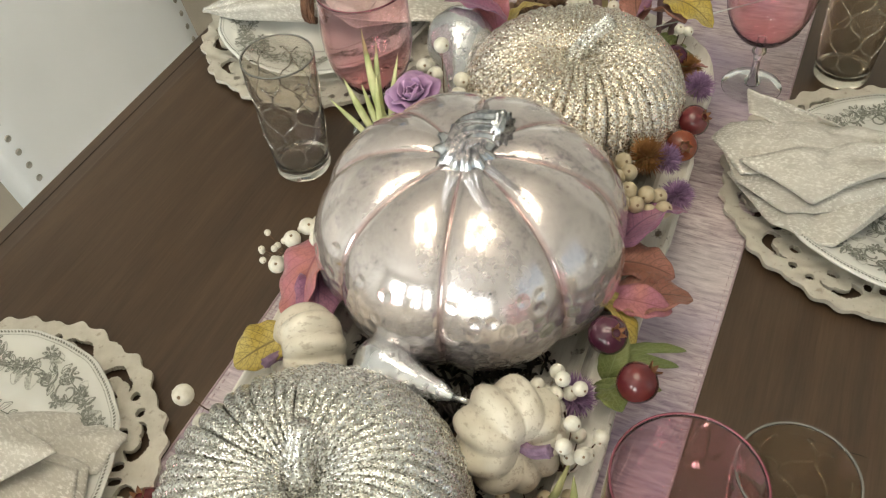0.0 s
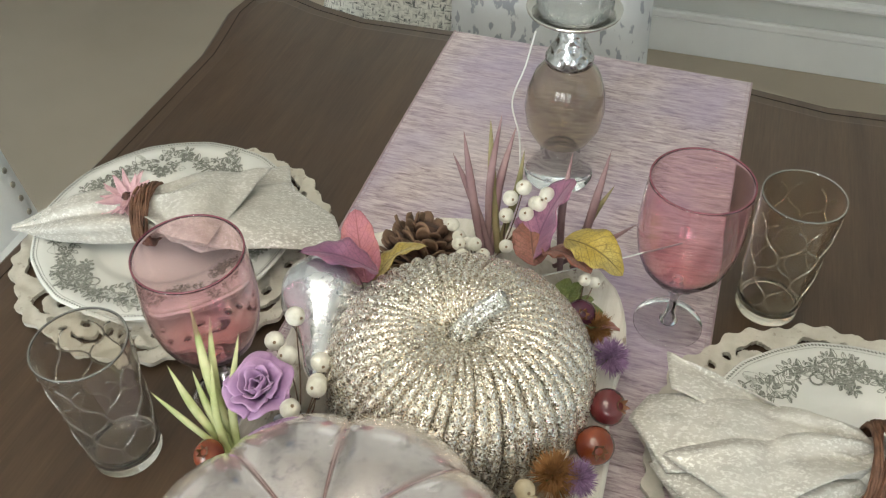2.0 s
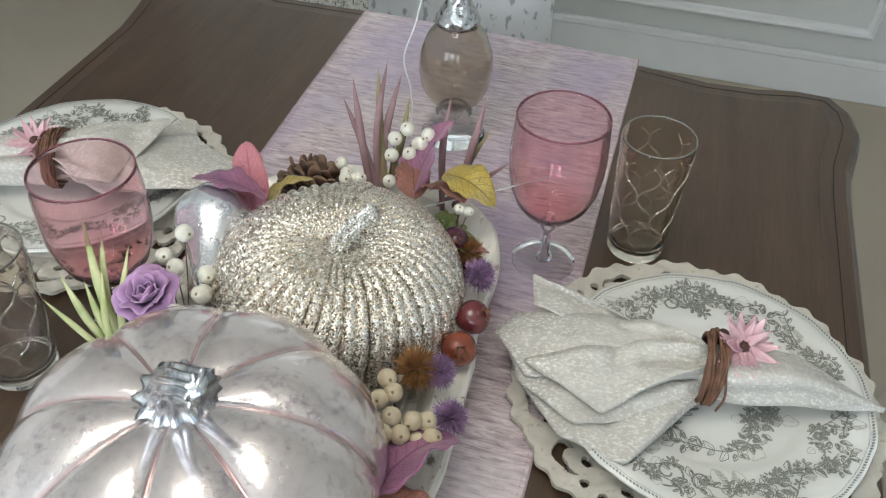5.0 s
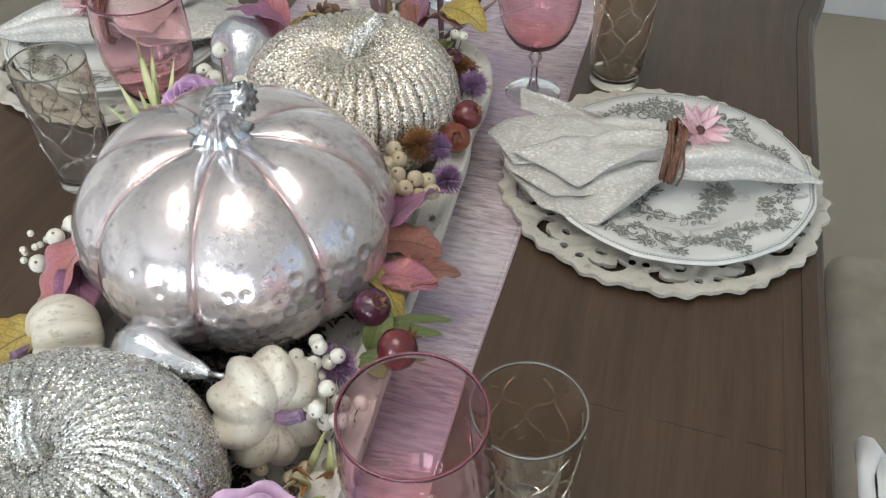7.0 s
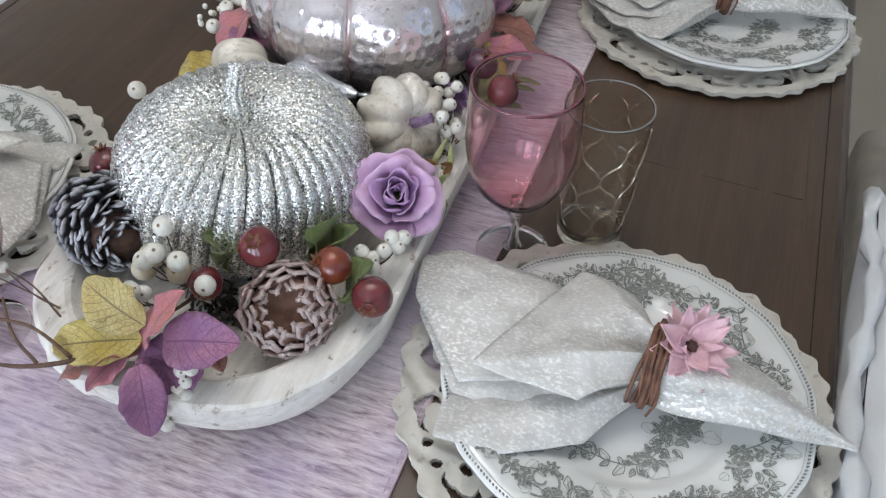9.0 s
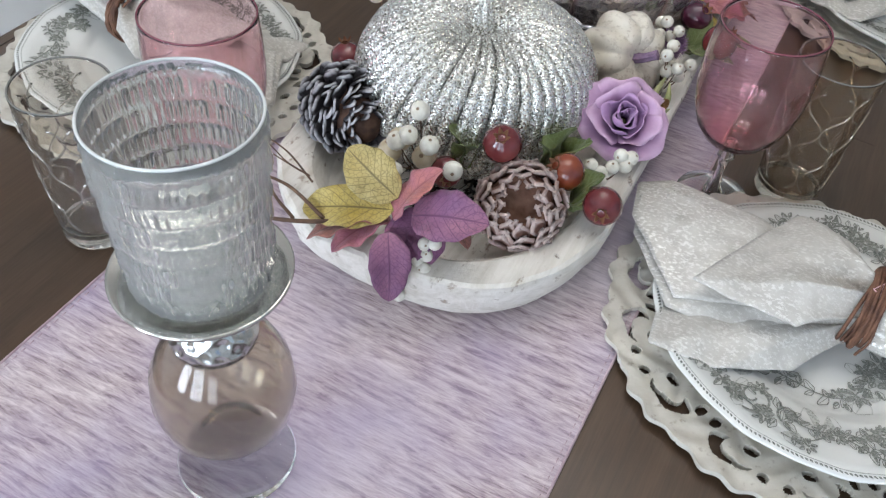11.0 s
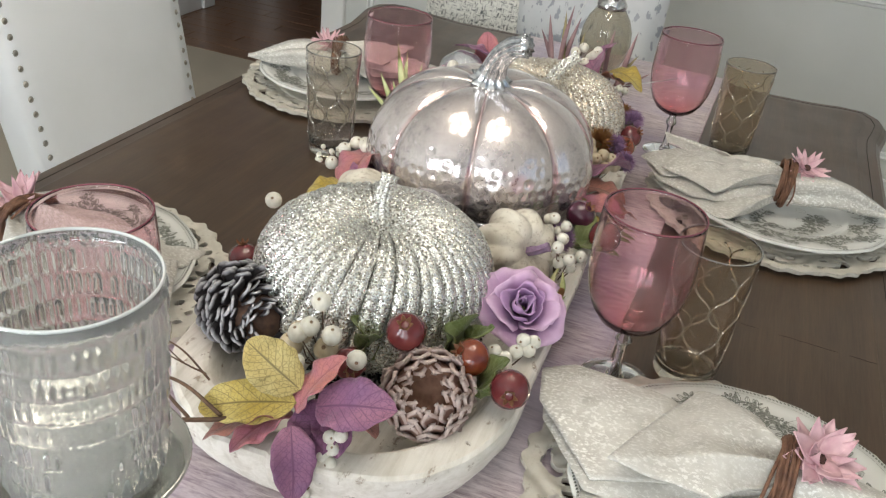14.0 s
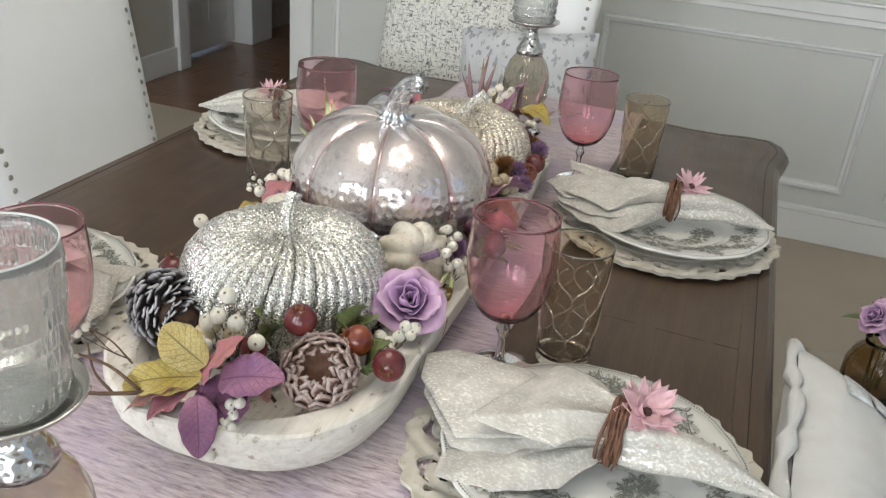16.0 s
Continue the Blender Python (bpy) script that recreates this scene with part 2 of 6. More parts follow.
def make_glass(name, tint, rough=0.0, ior=1.45, bump=0.0, bscale=40.0, fade=None, clear=1.0):
    m = Mat(name)
    c = tint
    if fade:
        zed = m.node("ShaderNodeSeparateXYZ", Vector=m.obj()).outputs[2]
        c = m.ramp(m.math("MULTIPLY", zed, 5.0), (fade[0] * 5, fade[1]), (fade[2] * 5, tint))
    m.set(color=c, trans=clear, rough=rough, ior=ior)
    if bump:
        m.bump(m.noise(bscale, 2), bump, 0.001)
    return m.m


def make_leaf(name, base, other, vein):
    """Leaf colour by its own uv: midrib, side veins and a drift of tone."""
    m = Mat(name)
    s = m.node("ShaderNodeSeparateXYZ", Vector=m.uv())
    u, v = s.outputs[0], m.math("ABSOLUTE", m.math("SUBTRACT", s.outputs[1], 0.5))
    side = m.math("ABSOLUTE", m.math("SUBTRACT", m.math("FRACT", m.math("MULTIPLY", m.math("SUBTRACT", u, m.math("MULTIPLY", v, 0.55)), 8.0)), 0.5))
    net = m.voro(260, "Distance", None, "DISTANCE_TO_EDGE")
    c = m.mix(m.ramp(m.noise(26, 3), (0.35, 0.0), (0.68, 1.0)), base, other)
    c = m.mix(m.ramp(u, (0.0, 0.55), (0.45, 0.0)), c, other)
    line = m.math("MAXIMUM", m.ramp(side, (0.0, 1.0), (0.075, 0.0)), m.ramp(v, (0.010, 1.0), (0.032, 0.0)))
    line = m.math("MAXIMUM", line, m.math("MULTIPLY", m.ramp(net, (0.0, 1.0), (0.07, 0.0)), 0.8))
    c = m.mix(m.math("MULTIPLY", line, 0.85), c, vein)
    m.set(color=c, rough=0.55, sheen=0.15)
    m.bump(line, 0.4, 0.0006)
    return m.m


def make_napkin():
    m = Mat("cream_metallic_linen")
    foil = m.ramp(m.noise(330, 3, m.obj((0.7, 1.3, 1)), 0.7), (0.50, 0.0), (0.60, 1.0))
    patch = m.ramp(m.noise(13, 2), (0.35, 0.0), (0.70, 1.0))
    c = m.ramp(m.noise(60, 5), (0.3, (0.42, 0.39, 0.34)), (0.7, (0.54, 0.51, 0.455)))
    f = m.math("MULTIPLY", foil, m.math("MULTIPLY_ADD", patch, 0.70, 0.30))
    m.set(color=m.mix(f, c, (0.82, 0.80, 0.755)), metal=m.math("MULTIPLY", f, 0.85), rough=m.ramp(f, (0.0, 0.75), (1.0, 0.26)), sheen=0.2)
    weave = m.noise(900, 2)
    m.bump(m.mix(0.5, weave, m.noise(40, 4)), 0.25, 0.0008)
    return m.m


def make_tweed():
    """Basket weave: pairs of pale and dark yarns, upright in one cell and level in the next."""
    m = Mat("grey_basket_weave")
    drift = m.node("ShaderNodeVectorMath", operation="MULTIPLY_ADD")
    m.t.links.new(m.node("ShaderNodeTexNoise", Vector=m.obj(), Scale=30.0).outputs["Color"], drift.inputs[0])
    drift.inputs[1].default_value = (0.007, 0.0, 0.007)
    m.t.links.new(m.obj(), drift.inputs[2])
    ch = m.node("ShaderNodeTexChecker", Vector=drift.outputs[0], Scale=78.0).outputs["Fac"]
    upright = m.noise(1.0, 2, m.obj((230, 60, 62)))
    level = m.noise(1.0, 2, m.obj((62, 60, 230)))
    yarn = m.mix(ch, upright, level)
    c = m.ramp(yarn, (0.34, (0.12, 0.125, 0.125)), (0.44, (0.48, 0.475, 0.44)), (0.56, (0.68, 0.67, 0.62)))
    m.set(color=c, rough=0.9)
    m.bump(m.mix(0.5, yarn, ch), 0.6, 0.003)
    return m.m


def make_cowhide():
    m = Mat("silver_spotted_linen")
    spots = m.ramp(m.noise(52, 3, m.obj((1.25, 1, 0.75)), 0.5), (0.57, 0.0), (0.61, 1.0))
    c = m.mix(spots, m.ramp(m.noise(12), (0.3, (0.52, 0.53, 0.545)), (0.7, (0.60, 0.61, 0.62))), (0.33, 0.34, 0.375))
    m.set(color=c, metal=m.math("MULTIPLY", spots, 0.5), rough=0.6)
    m.bump(m.noise(300), 0.2, 0.0005)
    return m.m


def make_carpet():
    m = Mat("beige_carpet")
    f = m.noise(420, 3)
    c = m.mix(0.5, m.ramp(m.noise(2.2, 4), (0.3, (0.41, 0.35, 0.272)), (0.7, (0.52, 0.455, 0.362))), m.ramp(f, (0.3, (0.335, 0.285, 0.222)), (0.7, (0.575, 0.50, 0.41))))
    m.set(color=c, rough=0.95)
    m.bump(f, 0.6, 0.004)
    return m.m


def make_plank():
    m = Mat("red_brown_floorboard")
    r = m.node("ShaderNodeObjectInfo").outputs["Random"]
    g = m.noise(5, 7, m.obj((1.4, 18, 18)), 0.65, 0.5)
    c = m.ramp(g, (0.3, (0.13, 0.058, 0.032)), (0.7, (0.26, 0.125, 0.068)))
    c = m.mix(m.math("MULTIPLY", r, 0.45), c, (0.30, 0.155, 0.085))
    m.set(color=c, rough=0.3, coat=0.3)
    m.bump(g, 0.1, 0.0005)
    return m.m


def make_cone_scale(name, body, tip, tipcut=0.45, edge=0.0):
    m = Mat(name)
    s = m.node("ShaderNodeSeparateXYZ", Vector=m.uv())
    u = s.outputs[0]
    if edge:
        u = m.math("MAXIMUM", m.math("MULTIPLY", u, 0.8), m.math("MULTIPLY", m.math("ABSOLUTE", m.math("SUBTRACT", s.outputs[1], 0.5)), 1.75 * edge))
    n = m.noise(70, 4)
    f = m.ramp(m.math("ADD", u, m.math("MULTIPLY", m.math("SUBTRACT", n, 0.5), 0.7)), (tipcut, 0.0), (tipcut + 0.28, 1.0))
    m.set(color=m.mix(f, body, tip), rough=0.75)
    m.bump(m.noise(160, 4), 0.4, 0.0007)
    return m.m


WOOD = make_table_wood()
TRAY = make_tray_wood()
RUNNER = make_runner()
HEM = painted("mauve_hem_thread", (0.40, 0.29, 0.31), (0.52, 0.40, 0.42), 60, 0.8)
GLIT_S = make_glitter("silver_glitter", (0.66, 0.63, 0.55), (0.84, 0.85, 0.85), (0.22, 0.215, 0.20))
GLIT_G = make_glitter("champagne_glitter", (0.70, 0.60, 0.47), (0.90, 0.85, 0.77), (0.25, 0.20, 0.14))
MERC = make_mercury("rose_mercury_glass", (0.63, 0.565, 0.545), (0.14, 0.14, 0.14))
MERC_S = make_mercury("silver_mercury_glass", (0.62, 0.64, 0.67), (0.25, 0.25, 0.26), False)
BLADE_BROWN = painted("olive_brown_pod", (0.16, 0.15, 0.06), (0.30, 0.24, 0.12), 26, 0.65, 0.2)
SILVER = Mat("ridged_silver").set(color=(0.74, 0.75, 0.76), metal=1.0, rough=0.24)
SILVER.set(color=SILVER.ramp(SILVER.noise(120, 4), (0.35, (0.36, 0.38, 0.42)), (0.6, (0.80, 0.81, 0.82))))
SILVER.bump(SILVER.noise(90), 0.15, 0.0006)
SILVER = SILVER.m
PEWTER = Mat("polished_pewter").set(color=(0.62, 0.60, 0.56), metal=1.0, rough=0.16)
PEWTER.bump(PEWTER.noise(60), 0.08, 0.0005)
PEWTER = PEWTER.m
ORNATE = Mat("embossed_pewter").set(color=(0.60, 0.60, 0.60), metal=1.0, rough=0.22)
ORNATE.bump(ORNATE.ramp(ORNATE.voro(130, "Distance", None, "SMOOTH_F1"), (0.2, 0.0), (0.6, 1.0)), 0.7, 0.0025)
ORNATE = ORNATE.m
PINK_GLASS = make_glass("rose_glass", (0.965, 0.745, 0.785), fade=(0.064, (0.97, 0.47, 0.48), 0.096), clear=0.985)
CLEAR = make_glass("clear_glass", (0.97, 0.98, 0.98))
THIN = make_glass("thin_clear_glass", (0.97, 0.97, 0.97), ior=1.17)
# Near-black colour that stands in for the deep shade inside the bowl.
BOWL_SHADE = painted("dark_moss", (0.012, 0.010, 0.008), (0.045, 0.032, 0.022), 120, 0.95, 0.5)
SMOKE = make_glass("smoky_amber_glass", (0.87, 0.79, 0.67), clear=0.985, bump=0.25, bscale=48)
SMOKE_GREY = make_glass("smoky_grey_glass", (0.88, 0.84, 0.78), clear=0.975, bump=0.25, bscale=48)
EMBOSS = Mat("amber_embossing").set(color=(0.90, 0.84, 0.72), rough=0.05, trans=0.95, metal=0.14).m
EMBOSS_GREY = Mat("grey_embossing").set(color=(0.88, 0.86, 0.82), rough=0.05, trans=0.95, metal=0.14).m
BULB = make_glass("smoky_rose_glass", (0.76, 0.72, 0.63))
CUPGLASS = Mat("silvered_bark_glass")
CUPGLASS.set(color=CUPGLASS.ramp(CUPGLASS.noise(160, 3, CUPGLASS.obj((1, 1, 0.35))), (0.3, (0.90, 0.92, 0.90)), (0.7, (0.98, 0.98, 0.97))), trans=0.90, rough=0.04, ior=1.46)
CUPGLASS.bump(CUPGLASS.noise(120, 2, CUPGLASS.obj((1.6, 1.6, 0.4))), 0.5, 0.0012)
CUPGLASS = CUPGLASS.m
RIM = Mat("dark_glass_rim").set(color=(0.30, 0.09, 0.12), rough=0.06, trans=0.35).m
RIM_GREY = Mat("grey_glass_rim").set(color=(0.35, 0.34, 0.31), rough=0.06, trans=0.5).m
RIM_LIGHT = Mat("pale_glass_rim").set(color=(0.93, 0.95, 0.93), rough=0.12, trans=0.4).m
PORCELAIN = painted("ivory_porcelain", (0.70, 0.69, 0.645), (0.76, 0.75, 0.71), 12, 0.12, 0.03, 40, coat=0.5)
INK = painted("grey_green_transfer", (0.085, 0.09, 0.075), (0.42, 0.415, 0.37), 640, 0.2, 0.0)
INK_SOFT = painted("pale_grey_transfer", (0.30, 0.30, 0.265), (0.66, 0.65, 0.60), 560, 0.2, 0.0)
CHARGER = Mat("antique_ivory_resin")
_n = CHARGER.noise(45, 6, None, 0.65)
CHARGER.set(color=CHARGER.mix(CHARGER.ramp(CHARGER.noise(120, 5), (0.30, 0.6), (0.40, 0.0)), CHARGER.ramp(_n, (0.3, (0.50, 0.46, 0.385)), (0.7, (0.63, 0.595, 0.52))), (0.27, 0.22, 0.16)), rough=0.62)
CHARGER.bump(CHARGER.noise(220, 4), 0.35, 0.0007)
CHARGER = CHARGER.m
NAPKIN = make_napkin()
# Dark blue-grey for the shade painted between the napkin flutes.
FOLD_SHADE = painted("blue_grey_linen_fold", (0.15, 0.16, 0.19), (0.24, 0.25, 0.29), 60, 0.8)
TWIG = painted("grapevine_twig", (0.075, 0.032, 0.018), (0.20, 0.095, 0.052), 90, 0.75, 0.5, 300, 0.001)
PETAL_PINK = painted("dusty_pink_petal", (0.50, 0.27, 0.30), (0.70, 0.47, 0.49), 60, 0.7, 0.2)
DARK_EYE = painted("dark_flower_eye", (0.045, 0.018, 0.016), (0.11, 0.05, 0.035), 300, 0.85, 0.6)
def make_petal(name, deep, edge):
    """Petal cloth, deep towards its foot and pale along the rim."""
    m = Mat(name)
    s = m.node("ShaderNodeSeparateXYZ", Vector=m.uv())
    f = m.math("ADD", s.outputs[0], m.math("MULTIPLY", m.math("SUBTRACT", m.noise(60, 4), 0.5), 0.35))
    m.set(color=m.ramp(f, (0.35, deep), (0.78, tuple((a + b) / 2 for a, b in zip(deep, edge))), (1.0, edge)), rough=0.7, sheen=0.2)
    m.bump(m.noise(240, 3), 0.2, 0.0005)
    return m.m


ROSE = make_petal("mauve_rose_petal", (0.17, 0.065, 0.20), (0.50, 0.30, 0.50))
ROSE_EDGE = make_petal("pink_rose_petal", (0.24, 0.09, 0.24), (0.64, 0.43, 0.59))
THISTLE = painted("purple_thistle", (0.17, 0.085, 0.18), (0.43, 0.27, 0.43), 160, 0.8)
RUST = painted("rust_dried_bloom", (0.20, 0.085, 0.025), (0.40, 0.20, 0.07), 90, 0.8)
GREEN = make_leaf("olive_green_leaf", (0.075, 0.115, 0.022), (0.15, 0.17, 0.045), (0.20, 0.22, 0.09))
YELLOW = make_leaf("mustard_leaf", (0.42, 0.29, 0.035), (0.50, 0.40, 0.13), (0.10, 0.065, 0.015))
YELLOW_PALE = make_leaf("pale_mustard_leaf", (0.52, 0.42, 0.17), (0.44, 0.33, 0.10), (0.12, 0.09, 0.03))
DARKPLUM = make_leaf("dark_plum_leaf", (0.14, 0.045, 0.12), (0.24, 0.085, 0.16), (0.07, 0.02, 0.06))
PURPLE = make_leaf("plum_leaf", (0.22, 0.09, 0.185), (0.36, 0.15, 0.22), (0.12, 0.04, 0.10))
PINKLEAF = make_leaf("coral_pink_leaf", (0.46, 0.17, 0.14), (0.40, 0.14, 0.22), (0.24, 0.07, 0.08))
BROWNLEAF = make_leaf("russet_leaf", (0.25, 0.09, 0.055), (0.36, 0.15, 0.12), (0.10, 0.04, 0.02))
BLADE = painted("cream_green_blade", (0.24, 0.30, 0.08), (0.62, 0.60, 0.34), 26, 0.6, 0.2)
BLADE_PURPLE = painted("faded_plum_blade", (0.17, 0.085, 0.095), (0.32, 0.20, 0.20), 26, 0.65, 0.2)
BERRY = painted("cream_berry", (0.62, 0.58, 0.48), (0.78, 0.75, 0.67), 160, 0.5, 0.15, 300)
BERRY_EYE = painted("brown_berry_eye", (0.20, 0.13, 0.075), (0.30, 0.21, 0.13), 200, 0.8)
BERRY_TAN = painted("tan_berry", (0.42, 0.33, 0.20), (0.62, 0.54, 0.40), 60, 0.45, 0.15, 300)
STALK = painted("brown_stalk", (0.065, 0.035, 0.022), (0.15, 0.085, 0.048), 120, 0.8, 0.3)
STALK_GREEN = painted("olive_stalk", (0.14, 0.16, 0.05), (0.26, 0.26, 0.10), 120, 0.7, 0.3)
POM = painted("wine_red_fruit", (0.085, 0.012, 0.018), (0.20, 0.035, 0.032), 24, 0.22, 0.1, 160, coat=0.4)
POM_ORANGE = painted("rust_red_fruit", (0.11, 0.016, 0.015), (0.32, 0.075, 0.018), 26, 0.22, 0.1, 160, coat=0.4)
PLUM = painted("dark_plum_fruit", (0.05, 0.012, 0.028), (0.11, 0.022, 0.045), 24, 0.2, 0.08, 160, coat=0.4)
CROWN = painted("brown_calyx", (0.10, 0.035, 0.015), (0.22, 0.09, 0.035), 150, 0.75, 0.3)
CONE_GREY = make_cone_scale("frosted_cone_scale", (0.034, 0.028, 0.030), (0.56, 0.55, 0.57), 0.66, 0.66)
CONE_ROSE = make_cone_scale("pale_edged_cone_scale", (0.22, 0.115, 0.085), (0.60, 0.48, 0.44), 0.40, 0.72)
CONE_TAN = make_cone_scale("tan_cone_scale", (0.10, 0.048, 0.028), (0.40, 0.28, 0.22), 0.4)
CONE_BROWN = make_cone_scale("brown_cone_scale", (0.060, 0.030, 0.018), (0.21, 0.125, 0.08), 0.45)
CONE_DARK = make_cone_scale("dark_cone_scale", (0.020, 0.015, 0.013), (0.07, 0.055, 0.05), 0.6)
CONE_CORE = painted("cone_core", (0.035, 0.018, 0.012), (0.10, 0.05, 0.03), 100, 0.9, 0.5)
CONE_HOLLOW = painted("brown_cone_hollow", (0.12, 0.055, 0.035), (0.24, 0.13, 0.085), 100, 0.9, 0.5)
GOURD_WHITE = Mat("crackled_ivory_glaze")
_n = GOURD_WHITE.noise(210, 5, GOURD_WHITE.obj((1, 1, 0.4)), 0.7)
GOURD_WHITE.set(color=GOURD_WHITE.mix(GOURD_WHITE.ramp(_n, (0.38, 0.6), (0.46, 0.0)), GOURD_WHITE.ramp(GOURD_WHITE.noise(30), (0.3, (0.54, 0.48, 0.38)), (0.7, (0.74, 0.69, 0.59))), (0.36, 0.29, 0.21)), rough=0.34, coat=0.3)
GOURD_WHITE.bump(GOURD_WHITE.noise(70), 0.2, 0.001)
GOURD_WHITE = GOURD_WHITE.m
MAUVE_STEM = painted("mauve_gourd_stem", (0.17, 0.10, 0.17), (0.30, 0.20, 0.29), 120, 0.7, 0.4)
LEATHER = painted("white_upholstery", (0.80, 0.81, 0.81), (0.86, 0.865, 0.87), 4, 0.42, 0.08, 260)
NAIL = Mat("antique_nailhead").set(color=(0.42, 0.39, 0.34), metal=1.0, rough=0.3).m
TWEED = make_tweed()
COW = make_cowhide()
COTTON = painted("white_cotton", (0.54, 0.535, 0.52), (0.61, 0.61, 0.60), 20, 0.85, 0.3, 300)
LACE = painted("grey_embroidery", (0.36, 0.38, 0.38), (0.62, 0.62, 0.61), 160, 0.85, 0.6, 260, 0.002)
BENCH = painted("taupe_upholstery", (0.38, 0.33, 0.27), (0.47, 0.42, 0.35), 20, 0.85, 0.3, 400)
CARPET = make_carpet()
PLANK = make_plank()
# Wall white toned down evenly, putting the north wall's shade into the paint.
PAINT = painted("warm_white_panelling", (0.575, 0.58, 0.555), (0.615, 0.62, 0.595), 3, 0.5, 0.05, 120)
PAINT_HALL = painted("grey_beige_wall", (0.55, 0.53, 0.48), (0.59, 0.57, 0.52), 3, 0.7, 0.05, 160)
TRIM = painted("white_trim", (0.72, 0.72, 0.71), (0.77, 0.77, 0.76), 5, 0.35, 0.04, 120)
PLASTER = painted("ceiling_plaster", (0.74, 0.73, 0.70), (0.78, 0.77, 0.75), 6, 0.9, 0.2, 90)
GREENGLASS = make_glass("amber_vase_glass", (0.62, 0.50, 0.34))

# ---- the room ----
TOP = 0.75  # table top


def structure(name, bm, mat, label, category, flat=True):
    return tagged(link(name, bm, mat, flat=flat), label, category, kind="structure")


X_W, X_E, Y_S, Y_N, H_ROOM = -2.40, 2.30, -3.20, 2.33, 2.70
structure("floor", box(bmesh.new(), X_W - 0.3, X_E + 0.3, Y_S - 0.3, Y_N + 0.04, -0.12, 0.0), CARPET, "beige cut-pile carpet under the dining table", "floor")
structure("ceiling", box(bmesh.new(), X_W - 0.3, X_E + 0.3, Y_S - 0.3, 6.3, H_ROOM, H_ROOM + 0.12), PLASTER, "plain white plaster ceiling", "ceiling")

# north wall, panelled, with an opening to the hall at its west end
DOOR_X = -1.38
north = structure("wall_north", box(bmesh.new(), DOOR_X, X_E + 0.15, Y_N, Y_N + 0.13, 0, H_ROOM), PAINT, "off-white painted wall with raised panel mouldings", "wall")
structure("wall_north_header", box(bmesh.new(), X_W - 0.15, DOOR_X, Y_N, Y_N + 0.13, 2.15, H_ROOM), PAINT, "off-white wall above the hall opening", "wall")
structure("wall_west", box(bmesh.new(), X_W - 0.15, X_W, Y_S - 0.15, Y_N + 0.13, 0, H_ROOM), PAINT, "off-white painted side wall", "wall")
bm = bmesh.new()
box(bm, X_E, X_E + 0.15, Y_S - 0.15, -1.5, 0, H_ROOM)
box(bm, X_E, X_E + 0.15, 0.3, Y_N, 0, H_ROOM)
box(bm, X_E, X_E + 0.15, -1.5, 0.3, 0, 0.75)
box(bm, X_E, X_E + 0.15, -1.5, 0.3, 2.25, H_ROOM)
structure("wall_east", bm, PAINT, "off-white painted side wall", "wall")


def panel_frame(x0, x1, z0, z1, w=0.028):
    """Four mitred bars of moulding with a stepped section, on the north wall."""
    bm = bmesh.new()
    sec = [(0, 0), (0.003, 0.016), (w * 0.35, 0.020), (w * 0.5, 0.010), (w * 0.85, 0.008), (w, 0)]
    ring = []
    for inset, out in sec:
        ring.append([bm.verts.new((x, Y_N - 0.0005 - out, z)) for x, z in ((x0 + inset, z0 + inset), (x1 - inset, z0 + inset), (x1 - inset, z1 - inset), (x0 + inset, z1 - inset))])
    for a, b in zip(ring, ring[1:]):
        for k in range(4):
            bm.faces.new((a[k], a[(k + 1) % 4], b[(k + 1) % 4], b[k]))
    return part("panel_moulding", bm, TRIM, north, flat=True)


for x0, x1 in ((-1.20, -0.24), (-0.10, 0.86), (1.00, 1.96)):
    panel_frame(x0, x1, 0.205, 0.725)
    panel_frame(x0, x1, 0.98, 2.45)
bm = bmesh.new()
for z0, z1, d in ((0.80, 0.825, 0.012), (0.825, 0.87, 0.022), (0.87, 0.882, 0.034)):
    box(bm, DOOR_X + 0.09, X_E, Y_N - d, Y_N - 0.0005, z0, z1, 0.003, 1)
structure("chair_rail", bm, TRIM, "white moulded chair rail on the panelled wall", "trim")
bm = bmesh.new()
box(bm, DOOR_X + 0.09, X_E, Y_N - 0.016, Y_N - 0.0005, 0, 0.115, 0.003, 1)
box(bm, DOOR_X + 0.09, X_E, Y_N - 0.022, Y_N - 0.0005, 0.115, 0.14, 0.005, 1)
structure("baseboard", bm, TRIM, "tall white baseboard along the panelled wall", "trim")
bm = bmesh.new()
box(bm, DOOR_X - 0.018, DOOR_X + 0.085, Y_N - 0.02, Y_N + 0.15, 0, 2.15, 0.004, 1)
box(bm, X_W, X_W + 0.05, Y_N - 0.02, Y_N + 0.15, 0, 2.15, 0.004, 1)
structure("opening_casing", bm, TRIM, "white casing round the hall opening", "trim")

# the hall beyond
hall = structure("hall_floor", box(bmesh.new(), -4.3, 0.4, Y_N + 0.04, 6.3, -0.12, -0.012), PLANK, "red-brown hardwood hall floor", "floor")
bm = bmesh.new()
box(bm, -0.60, -0.002, -0.0445, 0.0445, -0.012, 0.0, 0.0015, 1)
board = part("plank", bm, PLANK, hall, flat=True)
board.matrix_basis = pose(-1.2, Y_N + 0.09, 0)
random.seed(4)
for row in range(26):
    for k in range(5):
        if row or k:
            again(board, pose(-1.2 + 0.602 * (k - 3) + (row * 0.217) % 0.602, Y_N + 0.09 + 0.0905 * row, random.uniform(-0.0006, 0.0004)), hall)
structure("hall_wall_west", box(bmesh.new(), -2.52, X_W, Y_N + 0.13, 2.92, 0, H_ROOM), PAINT_HALL, "grey-beige hall wall beside the white door", "wall")
bm = bmesh.new()
